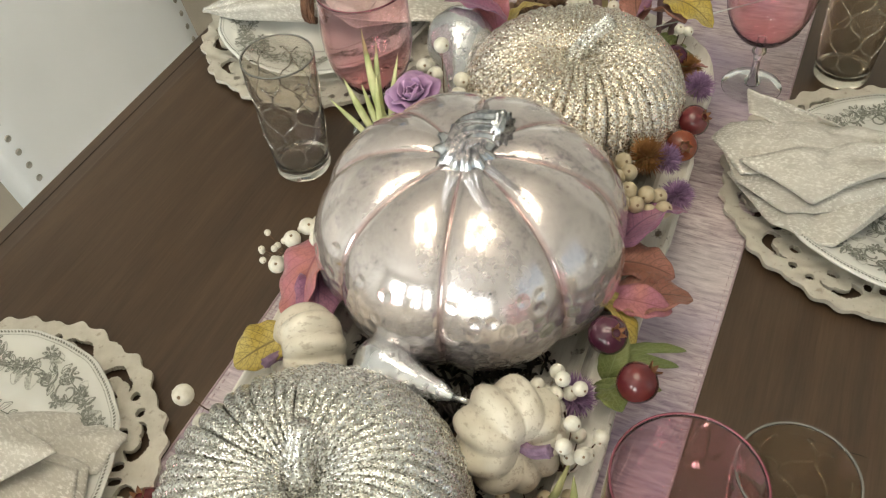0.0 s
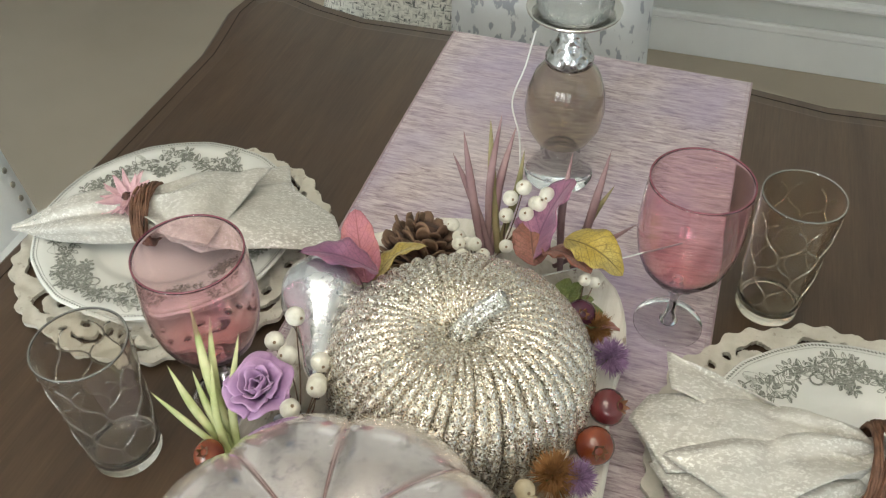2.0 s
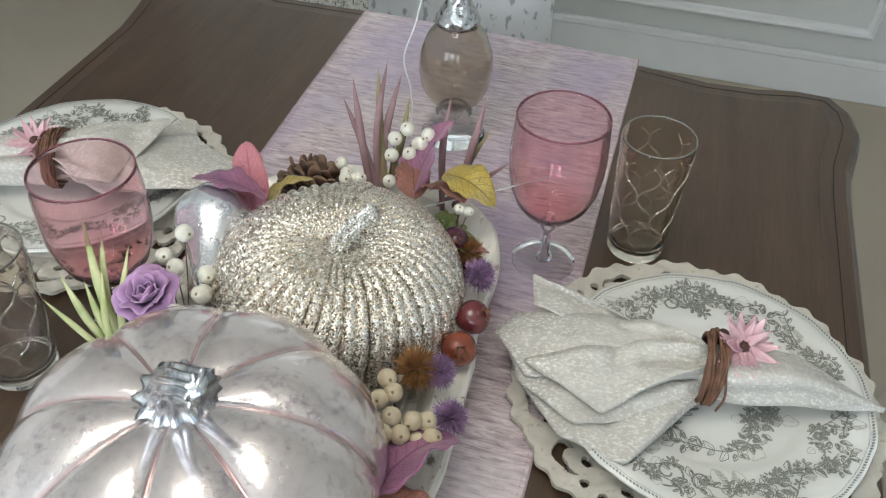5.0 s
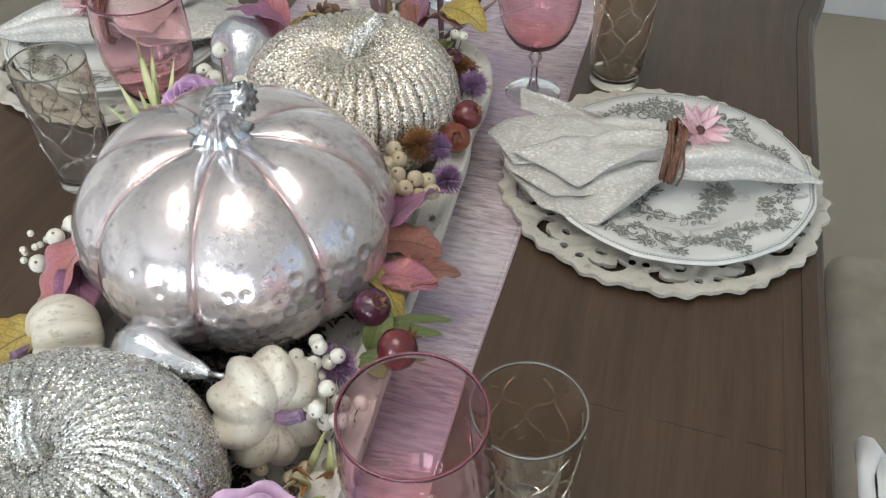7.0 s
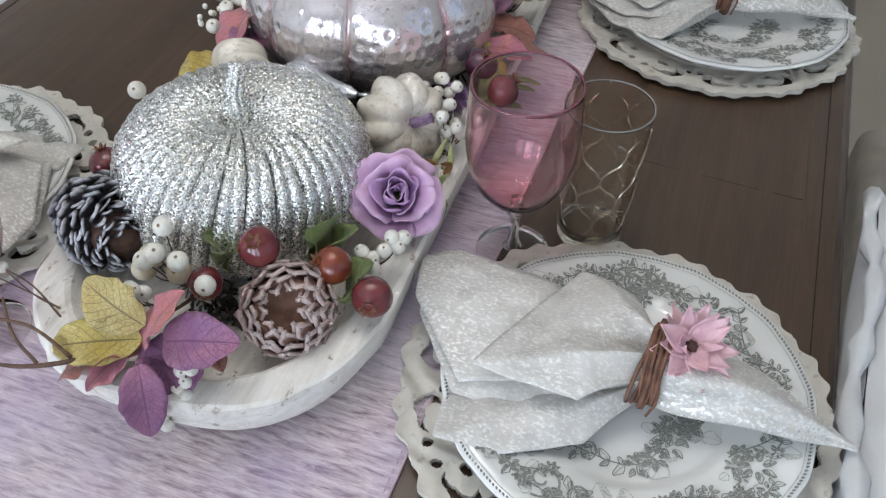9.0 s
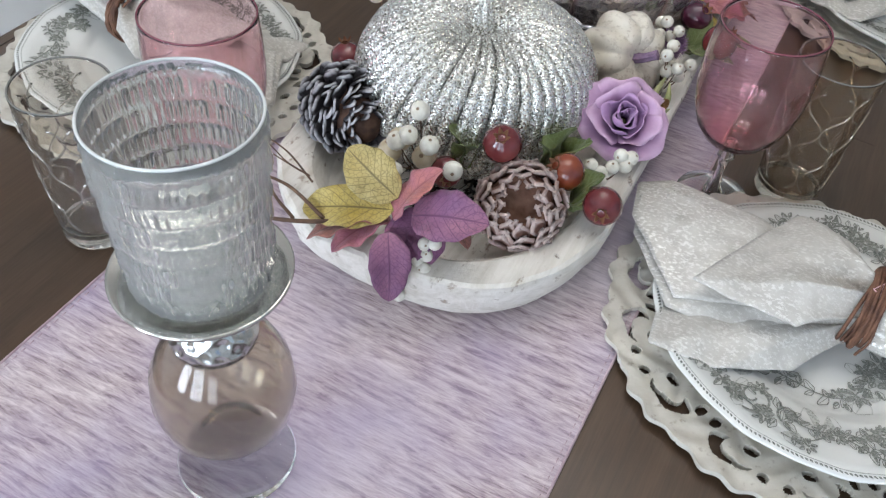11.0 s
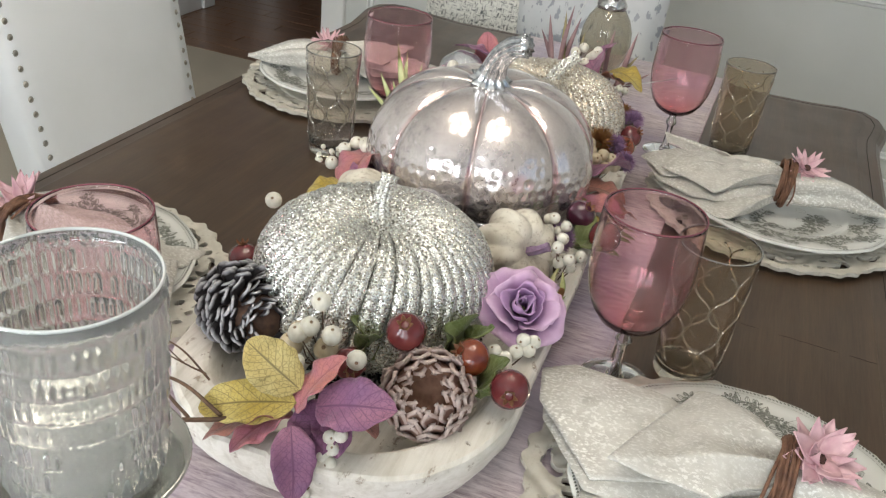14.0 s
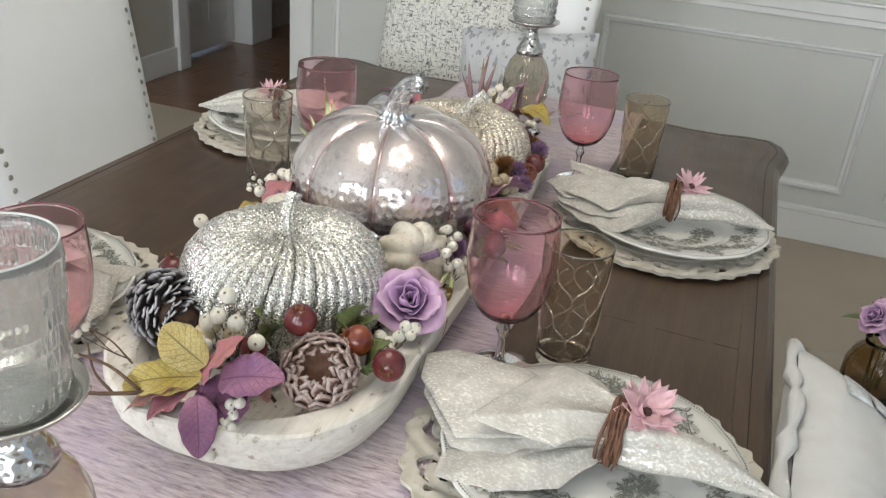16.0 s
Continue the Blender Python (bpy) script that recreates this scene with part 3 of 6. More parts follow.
box(bm, X_W - 0.002, X_W + 0.016, Y_N + 0.16, 2.90, 0, 0.13, 0.004, 1)
structure("hall_baseboard", bm, TRIM, "white baseboard in the hall", "trim")
bm = bmesh.new()
box(bm, -2.54, X_W + 0.03, 2.90, 3.00, 0, 2.08, 0.006, 1)
box(bm, -2.54, X_W + 0.03, 3.62, 3.86, 0, 2.08, 0.006, 1)
structure("door_casing", bm, TRIM, "white door casing in the hall", "trim")
bm = bmesh.new()
box(bm, -2.53, -2.49, 3.002, 3.618, 0.02, 2.05, 0.002, 1)
door = structure("door_1", bm, TRIM, "closed white six-panel door in the hall", "door")
for z0, z1 in ((0.16, 0.82), (0.95, 1.55), (1.66, 1.95)):
    for y0, y1 in ((3.09, 3.28), (3.35, 3.54)):
        bm = bmesh.new()
        box(bm, -2.492, -2.484, y0, y1, z0, z1, 0.006, 2)
        part("door_panel", bm, TRIM, door, flat=True)
structure("hall_wall_end", box(bmesh.new(), -4.3, 0.4, 6.2, 6.3, 0, H_ROOM), PAINT_HALL, "grey-beige wall at the end of the hall", "wall")
structure("hall_wall_far", box(bmesh.new(), -2.60, -2.50, 3.86, 6.2, 0, H_ROOM), PAINT_HALL, "grey-beige far hall wall", "wall")
structure("hall_wall_east", box(bmesh.new(), 0.3, 0.4, Y_N + 0.13, 6.2, 0, H_ROOM), PAINT_HALL, "grey-beige hall side wall", "wall")

# south wall, behind the camera, with three windows
WINDOWS = ((-1.75, -0.75), (-0.45, 0.55), (0.85, 1.85))
Z0, Z1 = 0.75, 2.25
edges_x = [X_W, *[x for w in WINDOWS for x in w], X_E]
bm = bmesh.new()
box(bm, X_W, X_E, Y_S - 0.15, Y_S, 0, Z0)
box(bm, X_W, X_E, Y_S - 0.15, Y_S, Z1, H_ROOM)
for a, b in zip(edges_x[::2], edges_x[1::2]):
    box(bm, a, b, Y_S - 0.15, Y_S, Z0, Z1)
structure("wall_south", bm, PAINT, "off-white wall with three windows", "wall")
for n, (a, b) in enumerate(WINDOWS, 1):
    win = tagged(new("window_%d" % n), "white sash window letting in daylight", "window", kind="structure")
    for k, (x0, x1, z0, z1) in enumerate(((a, a + 0.05, Z0, Z1), (b - 0.05, b, Z0, Z1), (a + 0.05, b - 0.05, Z0, Z0 + 0.05), (a + 0.05, b - 0.05, Z1 - 0.05, Z1), (a + 0.05, b - 0.05, 1.48, 1.52))):
        bm = bmesh.new()
        box(bm, x0 + 0.002, x1 - 0.002, Y_S - 0.10, Y_S - 0.05, z0 + 0.002, z1 - 0.002, 0.004, 1)
        part("window_frame", bm, TRIM, win, flat=True)
    lamp = bpy.data.lights.new("daylight", "AREA")
    lamp.shape, lamp.size, lamp.size_y, lamp.energy, lamp.color = "RECTANGLE", b - a - 0.1, Z1 - Z0 - 0.1, WINDOW_POWER[n - 1], WINDOW_COLOR
    new("daylight", lamp).matrix_basis = look(((a + b) / 2, Y_S - 0.13, (Z0 + Z1) / 2), ((a + b) / 2, 0, (Z0 + Z1) / 2 - 0.6))

win = tagged(new("window_4"), "white sash window letting in daylight", "window", kind="structure")
for y0, y1, z0, z1 in ((-1.5, -1.45, Z0, Z1), (0.25, 0.3, Z0, Z1), (-1.45, 0.25, Z0, Z0 + 0.05), (-1.45, 0.25, Z1 - 0.05, Z1), (-0.62, -0.58, Z0 + 0.05, Z1 - 0.05)):
    bm = bmesh.new()
    box(bm, X_E + 0.05, X_E + 0.10, y0 + 0.002, y1 - 0.002, z0 + 0.002, z1 - 0.002, 0.004, 1)
    part("window_frame", bm, TRIM, win, flat=True)
lamp = bpy.data.lights.new("daylight_east", "AREA")
lamp.shape, lamp.size, lamp.size_y, lamp.energy, lamp.color = "RECTANGLE", 1.7, 1.4, EAST_POWER, WINDOW_COLOR
new("daylight_east", lamp).matrix_basis = look((X_E + 0.13, -0.6, 1.5), (0, -0.3, 1.0))

# chandelier over the table, seen only in reflections
SHADE = Mat("lit_frosted_glass").set(color=(0.9, 0.88, 0.84), emit=(1.0, 0.93, 0.84), power=SHADE_POWER, rough=0.5).m
chand = thing("chandelier", "pewter chandelier with five lit frosted glass shades", "chandelier", at=pose(*CHANDELIER))
part("stem", tube([(0, 0, 0.05), (0, 0, H_ROOM - CHANDELIER[2] - 0.001)], 0.009, 10), PEWTER, chand)
part("hub", lathe([(0, -0.06), (0.02, -0.05), (0.035, 0), (0.02, 0.05), (0, 0.06)], 24), PEWTER, chand)
for k in range(5):
    a = 2 * math.pi * (k + 0.25) / 5
    c, s = math.cos(a), math.sin(a)
    part("arm", tube(spline([(0.02 * c, 0.02 * s, 0), (0.12 * c, 0.12 * s, -0.06), (0.24 * c, 0.24 * s, -0.03), (0.27 * c, 0.27 * s, 0.04)], 14), 0.006, 8), PEWTER, chand)
    sh = part("shade", lathe([(0.02, -0.06), (0.05, -0.05), (0.075, 0.0), (0.082, 0.06), (0.075, 0.11), (0.07, 0.11), (0.076, 0.06), (0.07, 0.0), (0.045, -0.044), (0, -0.052)], 24), SHADE, chand, "lit frosted glass shade")
    sh.matrix_basis = pose(0.27 * c, 0.27 * s, 0.10)


# ---- dining table ----
def table_outline(grow=0.0, n=14):
    """Straight sides, shaped ends with proud rounded corners."""
    east = [(0.518, -0.60), (0.518, 0.0), (0.518, 0.60), (0.518, 0.74), (0.521, 0.80), (0.533, 0.86), (0.539, 0.90), (0.532, 0.945), (0.505, 0.982), (0.455, 0.985), (0.40, 0.972), (0.33, 0.968), (0.2, 0.990), (0.0, 1.004)]
    west = [(-0.2, 1.015), (-0.36, 1.012), (-0.44, 1.030), (-0.50, 1.052), (-0.545, 1.048), (-0.577, 1.015), (-0.582, 0.965), (-0.570, 0.90), (-0.560, 0.84), (-0.560, 0.60), (-0.560, 0.0), (-0.560, -0.60)]
    south = [(-0.560, -0.72), (-0.575, -0.80), (-0.575, -0.855), (-0.545, -0.89), (-0.49, -0.895), (-0.42, -0.875), (-0.2, -0.87), (0, -0.87), (0.2, -0.87), (0.37, -0.875), (0.45, -0.895), (0.50, -0.89), (0.53, -0.855), (0.530, -0.80), (0.518, -0.72)]
    pts = east + west + south
    P = [Vector((x, y, 0)) for x, y in pts]
    out = []
    for i in range(len(P)):
        a, b = P[i - 1], P[(i + 1) % len(P)]
        t = (b - a).normalized()
        out.append(P[i] + grow * Vector((t.y, -t.x, 0)))
    return [tuple(p) for p in out]


def slab(profile, name, mat, parent, label=""):
    """Stacks offset outlines (grow, z) into a closed body."""
    bm = bmesh.new()
    rings = [[bm.verts.new((x, y, z)) for x, y, _ in table_outline(g)] for g, z in profile]
    for a, b in zip(rings, rings[1:]):
        for k in range(len(a)):
            k2 = (k + 1) % len(a)
            bm.faces.new((a[k], a[k2], b[k2], b[k]))
    bm.faces.new(rings[0][::-1])
    bm.faces.new(rings[-1])
    return part(name, bm, mat, parent, label, flat=True)


table = thing("dining_table", "dark brown wooden dining table with shaped corners", "table")
slab([(-0.040, TOP - 0.030), (-0.040, TOP - 0.0006), (-0.0396, TOP)], "tabletop", WOOD, table)
slab([(-0.03, TOP - 0.046), (-0.006, TOP - 0.042), (0.004, TOP - 0.030), (0.006, TOP - 0.018), (0.001, TOP - 0.008), (-0.006, TOP - 0.0025), (-0.036, TOP - 0.0010), (-0.0392, TOP - 0.0006), (-0.0396, TOP - 0.004)], "edge_moulding", WOOD, table, "carved dark wood edge moulding")
slab([(-0.09, TOP - 0.13), (-0.09, TOP - 0.047)], "apron", WOOD, table)
bm = bmesh.new()
random.seed(2)
for y in np.arange(-0.58, 0.80, 0.017):
    bmesh.ops.create_icosphere(bm, subdivisions=1, radius=0.006, matrix=Matrix.LocRotScale((0.519, y, TOP - 0.040), Euler((0.6, 0, 0)), (0.7, 1.25, 0.8)))
part("rope_carving", bm, WOOD, table)
GROOVE = painted("dark_seam", (0.010, 0.006, 0.004), (0.026, 0.016, 0.010), 90, 0.7)
part("border_groove", tube([Vector((x, y, TOP - 0.0015)) for x, y, _ in table_outline(-0.0215)], 0.0006, 6, None, True), GROOVE, table, "dark seam between the top and its border")
random.seed(15)
for x0, x1 in ((0.285, 0.350), (0.372, 0.436), (0.448, 0.478)):
    part("leaf_joint", tube([(x, 0.058 - 0.032 * x + random.uniform(-0.0006, 0.0006), TOP + 0.0001) for x in np.linspace(x0, x1, 14)], [0.0001] + [0.0003] * 12 + [0.0001], 6), GROOVE, table, "fine dark joint of the table leaf")
for x in (-0.40, 0.36):
    for y in (-0.68, 0.80):
        leg = part("leg", lathe([(0, 0), (0.035, 0), (0.04, 0.03), (0.025, 0.08), (0.03, 0.2), (0.045, 0.38), (0.05, 0.5), (0.035, 0.56), (0.055, 0.60), (0.055, TOP - 0.12)], 24), WOOD, table)
        leg.matrix_basis = pose(x, y, 0)

# ---- runner ----
def runner_point(u, v):
    y = -0.872 + 1.868 * u
    half = 0.206 + 0.014 * max(0, y)
    x = (2 * v - 1) * half + 0.002 + 0.010 * max(0, y - 0.3) + 0.002 * math.sin(5 * y)
    z = TOP + 0.0016 + 0.0011 * noise.noise((9 * x, 7 * y, 0)) + 0.0006 * noise.noise((40 * x, 33 * y, 3))
    return x, y + 0.016 * (0.5 - v) * u, max(z, TOP + 0.0006)


runner = thing("table_runner", "mauve slubbed fabric runner along the table", "table runner")
part("cloth", sheet(150, 34, runner_point, 0.0), RUNNER, runner)
for v in (0.0, 1.0):
    part("hem", tube([Vector(runner_point(k / 90, v)) + Vector((0, 0, 0.0005)) for k in range(91)], 0.0011, 6), HEM, runner)
for v in (0.012, 0.988):
    bm = bmesh.new()
    for k in range(220):
        p = Vector(runner_point((k + 0.5) / 220, v)) + Vector((0, 0, 0.0004))
        bmesh.ops.create_cube(bm, size=1, matrix=Matrix.LocRotScale(p, None, (0.0007, 0.0045, 0.0006)))
    part("stitching", bm, HEM, runner)


# ---- chairs ----
def dining_chair(at, group, back_mat=LEATHER, label="white upholstered dining chair with nailhead trim"):
    """Faces local +x; the back stands at x = 0."""
    ch = thing("dining_chair", label, "chair", group, at)
    w, z0, z1 = 0.250, 0.36, 1.12

    def half(z):
        return w * (0.90 + 0.13 * (z - z0) / (z1 - z0))

    bm = bmesh.new()
    rows = 26
    rings = []
    for i in range(rows + 1):
        z = z0 + (z1 - z0) * i / rows
        lean = -0.20 * (z - 0.45)
        hw = half(z) - (0.03 * max(0, (i - rows + 3) / 3) ** 2)
        pts = []
        for y in np.linspace(-1, 1, 13):
            pts.append((lean + 0.035 + 0.010 * (1 - y**4), y * hw))
        pts += [(lean + 0.022, hw + 0.010), (lean - 0.022, hw + 0.010)]
        for y in np.linspace(1, -1, 7):
            pts.append((lean - 0.035, y * hw))
        pts += [(lean - 0.022, -hw - 0.010), (lean + 0.022, -hw - 0.010)]
        rings.append([bm.verts.new((x, y, z)) for x, y in pts])
    for a, b in zip(rings, rings[1:]):
        for k in range(len(a)):
            k2 = (k + 1) % len(a)
            bm.faces.new((a[k], a[k2], b[k2], b[k]))
    bm.faces.new(rings[0][::-1])
    bm.faces.new(rings[-1])
    back = part("backrest", bm, back_mat, ch)
    bm = bmesh.new()
    box(bm, 0.03, 0.46, -0.225, 0.225, 0.40, 0.50, 0.028, 3)
    part("seat", bm, LEATHER, ch)
    for x in (0.0, 0.42):
        for y in (-0.19, 0.19):
            part("leg", tube([(x, y, 0), (x, y, 0.41)], [0.014, 0.022], 10), WOOD, ch)
    bm = bmesh.new()
    lathe([(0.0062, 0), (0.0058, 0.0016), (0.0042, 0.0032), (0, 0.004)], 10, None, bm)
    nail = link("nail", bm, NAIL)
    first = True
    for side in (-1, 1):
        for k in range(27):
            z = z0 + 0.03 + k * 0.0265
            m = pose(-0.20 * (z - 0.45) + 0.0357, side * (half(z) - 0.016), z, 0, 90, 0)
            if first:
                nail.matrix_basis, nail.parent, first = m, back, False
            else:
                again(nail, m, back)
    return ch


west_1 = dining_chair(pose(-0.865, 0.460, 0, 0, 0, 2), "chairs round the table")
copy_thing(west_1, pose(-0.865, -0.205, 0, 0, 0, -1))

# ---- place settings ----
random.seed(11)


def charger_mesh(border):
    """Flat disc with a scalloped, pierced scroll border: a polar grid with the openings left out."""
    R, units = 0.171, 14
    nt, radii = units * 64, [0.0, 0.03, 0.06, 0.09, 0.112, 0.120]
    radii += list(np.linspace(0.1235, 0.178, 44))
    step = 2 * math.pi / nt

    def outer(a):
        p = (a * units / (2 * math.pi)) % 1
        return R + 0.0065 * abs(math.sin(math.pi * p)) ** 0.7 + 0.0025 * math.cos(2 * math.pi * (p * 3))

    def hole(a, r):
        p = (a * units / (2 * math.pi)) % 1
        n = int(a * units / (2 * math.pi)) % 2
        x, y = (p - 0.5) * 2 * math.pi * 0.151 / units, r - 0.151
        if n:
            x = -x
        e1 = ((x + 0.003) / 0.0200) ** 2 + ((y + 0.001) / 0.0125) ** 2 < 1 and ((x - 0.005) / 0.0165) ** 2 + ((y + 0.0065) / 0.0115) ** 2 > 1
        e2 = ((x - 0.010) / 0.0072) ** 2 + ((y + 0.0125) / 0.0046) ** 2 < 1
        e3 = ((x + 0.026) / 0.0050) ** 2 + ((y + 0.0150) / 0.0080) ** 2 < 1
        e4 = ((x - 0.0245) / 0.0042) ** 2 + ((y - 0.0095) / 0.0055) ** 2 < 1
        return e1 or e2 or e3 or e4

    bm = bmesh.new()
    vt, vb = {}, {}

    def place(i, k, under):
        k %= nt
        store = vb if under else vt
        if i == 0:
            k = 0
        if (i, k) not in store:
            a, r = k * step, radii[i]
            if i == len(radii) - 1:
                r = outer(a)
            elif i > 6:
                r = 0.1235 + (outer(a) - 0.1235) * (radii[i] - 0.1235) / (0.178 - 0.1235)
            p = (a * units / (2 * math.pi)) % 1
            relief = 0.0007 * math.sin((r - 0.12) * 260 + 3 * math.sin(2 * math.pi * p)) if r > 0.122 else 0
            z = 0.005 + 0.006 * max(0, (r - 0.10) / 0.07) ** 1.4 + (relief if not under else 0)
            store[i, k] = bm.verts.new((r * math.cos(a), r * math.sin(a), z - (0.0052 if under else 0)))
        return store[i, k]

    solid = set()
    for i in range(len(radii) - 1):
        for k in range(nt):
            mid = (radii[i] + radii[i + 1]) / 2
            if i < 5 or not hole((k + 0.5) * step, mid):
                solid.add((i, k))
    inner = 5
    solid = {c for c in solid if (c[0] >= inner) == border}
    for i, k in solid:
        q = [(i, k), (i + 1, k), (i + 1, k + 1), (i, k + 1)] if i else [(0, 0), (1, k), (1, k + 1)]
        bm.faces.new([place(a, b, False) for a, b in q])
        bm.faces.new([place(a, b, True) for a, b in q][::-1])
        for (di, dk), (c0, c1) in {(1, 0): ((i + 1, k), (i + 1, k + 1)), (-1, 0): ((i, k + 1), (i, k)), (0, 1): ((i + 1, k + 1), (i, k + 1)), (0, -1): ((i, k), (i + 1, k))}.items():
            if i + di >= 0 and (i + di, (k + dk) % nt) not in solid and not (i == 0 and di == -1):
                bm.faces.new([place(*c1, False), place(*c0, False), place(*c0, True), place(*c1, True)])
    return bm


def plate_z(r):
    if r < 0.078:
        return 0.0085
    if r < 0.094:
        f = (r - 0.078) / 0.016
        return 0.0085 + 0.0075 * f * f * (3 - 2 * f)
    return 0.016 + 0.0065 * (r - 0.094) / 0.046


def plate_edge(a):
    return 1 + 0.004 * math.cos(12 * a) + 0.002 * math.cos(24 * a)


PR = 0.146


def plate_mesh():
    top = [(r, plate_z(r)) for r in (0.0, 0.03, 0.06, 0.078, 0.083, 0.088, 0.094, 0.105, 0.12, 0.132, PR)]
    under = [(PR + 0.001, plate_z(PR) - 0.0018), (PR - 0.001, plate_z(PR) - 0.004), (0.11, 0.0125), (0.09, 0.006), (0.082, 0.001), (0.076, 0.0), (0.073, 0.003), (0, 0.004)]

    def warp(a, r, z, i):
        return r * (1 + (plate_edge(a) - 1) * max(0, (r - 0.094) / 0.045)), z

    return lathe(top + under, 120, warp)


def print_mesh(seed, soft):
    """Flat printed shapes lying on the plate: vines, leaves, blossoms and a rope edge."""
    rnd = random.Random(seed)
    bm = bmesh.new()

    count = [0]

    def put(points, lift=0.00035):
        vs = []
        count[0] += 1
        lift += 0.0000012 * (count[0] % 400) + (0.0 if soft else 0.0004)
        for x, y in points:
            r = math.hypot(x, y)
            if r > PR - 0.0005:
                x, y = x * (PR - 0.0005) / r, y * (PR - 0.0005) / r
                r = PR - 0.0005
            vs.append(bm.verts.new((x, y, plate_z(r) + lift)))
        try:
            bm.faces.new(vs)
        except ValueError:
            pass

    def leaf(x, y, d, size, fat=0.33):
        c, s = math.cos(d), math.sin(d)
        pts = []
        for k in range(12):
            u = k / 12 * 2 * math.pi
            lx = size * 0.5 * (1 + math.cos(u))
            w = size * fat * math.sin(u) * (1 + 0.25 * math.cos(3 * u + 1)) * (0.6 + 0.4 * math.sin(lx / size * math.pi))
            pts.append((x + lx * c - w * s, y + lx * s + w * c))
        if size < 0.0045:
            put(pts)
            return
        if rnd.random() < 0.6:
            put(pts[0:7] if rnd.random() < 0.5 else pts[6:] + pts[:1])
        line(pts + pts[:1], 0.0004)
        line([(x, y), (x + size * c, y + size * s)], 0.00025)

    def line(pts, w):
        for (x0, y0), (x1, y1) in zip(pts, pts[1:]):
            d = math.atan2(y1 - y0, x1 - x0) + math.pi / 2
            ox, oy = w * math.cos(d), w * math.sin(d)
            put([(x0 + ox, y0 + oy), (x0 - ox, y0 - oy), (x1 - ox, y1 - oy), (x1 + ox, y1 + oy)])

    def blossom(x, y, size):
        n = rnd.choice((5, 6, 7))
        for ring, sc in ((1.0, 1.0), (0.55, 0.7)):
            for k in range(n):
                d = 2 * math.pi * (k + 0.3 * ring) / n
                leaf(x + 0.18 * size * math.cos(d), y + 0.18 * size * math.sin(d), d, size * 0.38 * sc, 0.24)

    def spray(a0, a1, r0, r1, n, big):
        pts = []
        for k in range(n + 1):
            f = k / n
            r = r0 + (r1 - r0) * f + 0.006 * math.sin(7 * f + a0 * 3)
            a = a0 + (a1 - a0) * f
            pts.append((r * math.cos(a), r * math.sin(a)))
        line(pts, 0.0006)
        for k in range(1, n + 1):
            x, y = pts[k]
            t = math.atan2(y - pts[k - 1][1], x - pts[k - 1][0])
            for sgn in (-1, 1):
                if rnd.random() < 0.85:
                    leaf(x, y, t + sgn * rnd.uniform(0.6, 1.2), rnd.uniform(0.005, 0.010) * big, 0.26)
            if rnd.random() < 0.3:
                blossom(x + rnd.uniform(-0.004, 0.004), y + rnd.uniform(-0.004, 0.004), rnd.uniform(0.010, 0.016) * big)

    def curl(x, y, d, size, hand):
        pts = []
        for k in range(22):
            f = k / 21
            r = size * (1 - 0.85 * f)
            a = d + hand * 2.6 * math.pi * f
            pts.append((x + r * math.cos(a), y + r * math.sin(a)))
        line(pts, 0.0010)

    if not soft:
        for k in range(9):
            a = 2 * math.pi * k / 9 + rnd.uniform(-0.12, 0.12)
            spray(a, a + 0.75, 0.099, 0.127, 12, 1.15)
            spray(a + 0.1, a + 0.7, 0.126, 0.104, 9, 0.95)
            blossom(0.113 * math.cos(a + 0.05), 0.113 * math.sin(a + 0.05), rnd.uniform(0.026, 0.036))
        for k in (1, 4):
            a = 2 * math.pi * k / 7 + 0.5
            curl(0.112 * math.cos(a), 0.112 * math.sin(a), a, 0.016, 1)
            curl(0.108 * math.cos(a + 0.26), 0.108 * math.sin(a + 0.26), a, 0.010, -1)
        spray(-0.6, -2.3, 0.045, 0.075, 10, 1.5)
        spray(-2.3, -2.6, 0.075, 0.03, 6, 1.4)
        for k in range(5):
            blossom(0.055 * math.cos(-0.7) + rnd.uniform(-0.016, 0.016), 0.055 * math.sin(-0.7) + rnd.uniform(-0.014, 0.014), rnd.uniform(0.020, 0.030))
        for k in range(260):
            a = 2 * math.pi * k / 260
            r = PR * 0.992 * plate_edge(a)
            leaf((r - 0.0030) * math.cos(a), (r - 0.0030) * math.sin(a), a + 0.9, 0.0034, 0.28)
    else:
        for k in range(46):
            a, r = rnd.uniform(0, 2 * math.pi), rnd.uniform(0.100, 0.128)
            leaf(r * math.cos(a), r * math.sin(a), rnd.uniform(0, 6.28), rnd.uniform(0.008, 0.018), 0.4)
        for k in range(12):
            a, r = rnd.uniform(-1.3, -0.2), rnd.uniform(0.03, 0.075)
            leaf(r * math.cos(a), r * math.sin(a), rnd.uniform(0, 6.28), rnd.uniform(0.010, 0.02), 0.42)
        pts = [((PR - 0.0062) * plate_edge(2 * math.pi * k / 180) * math.cos(2 * math.pi * k / 180), (PR - 0.0062) * plate_edge(2 * math.pi * k / 180) * math.sin(2 * math.pi * k / 180)) for k in range(181)]
        line(pts, 0.0004)
    return bm


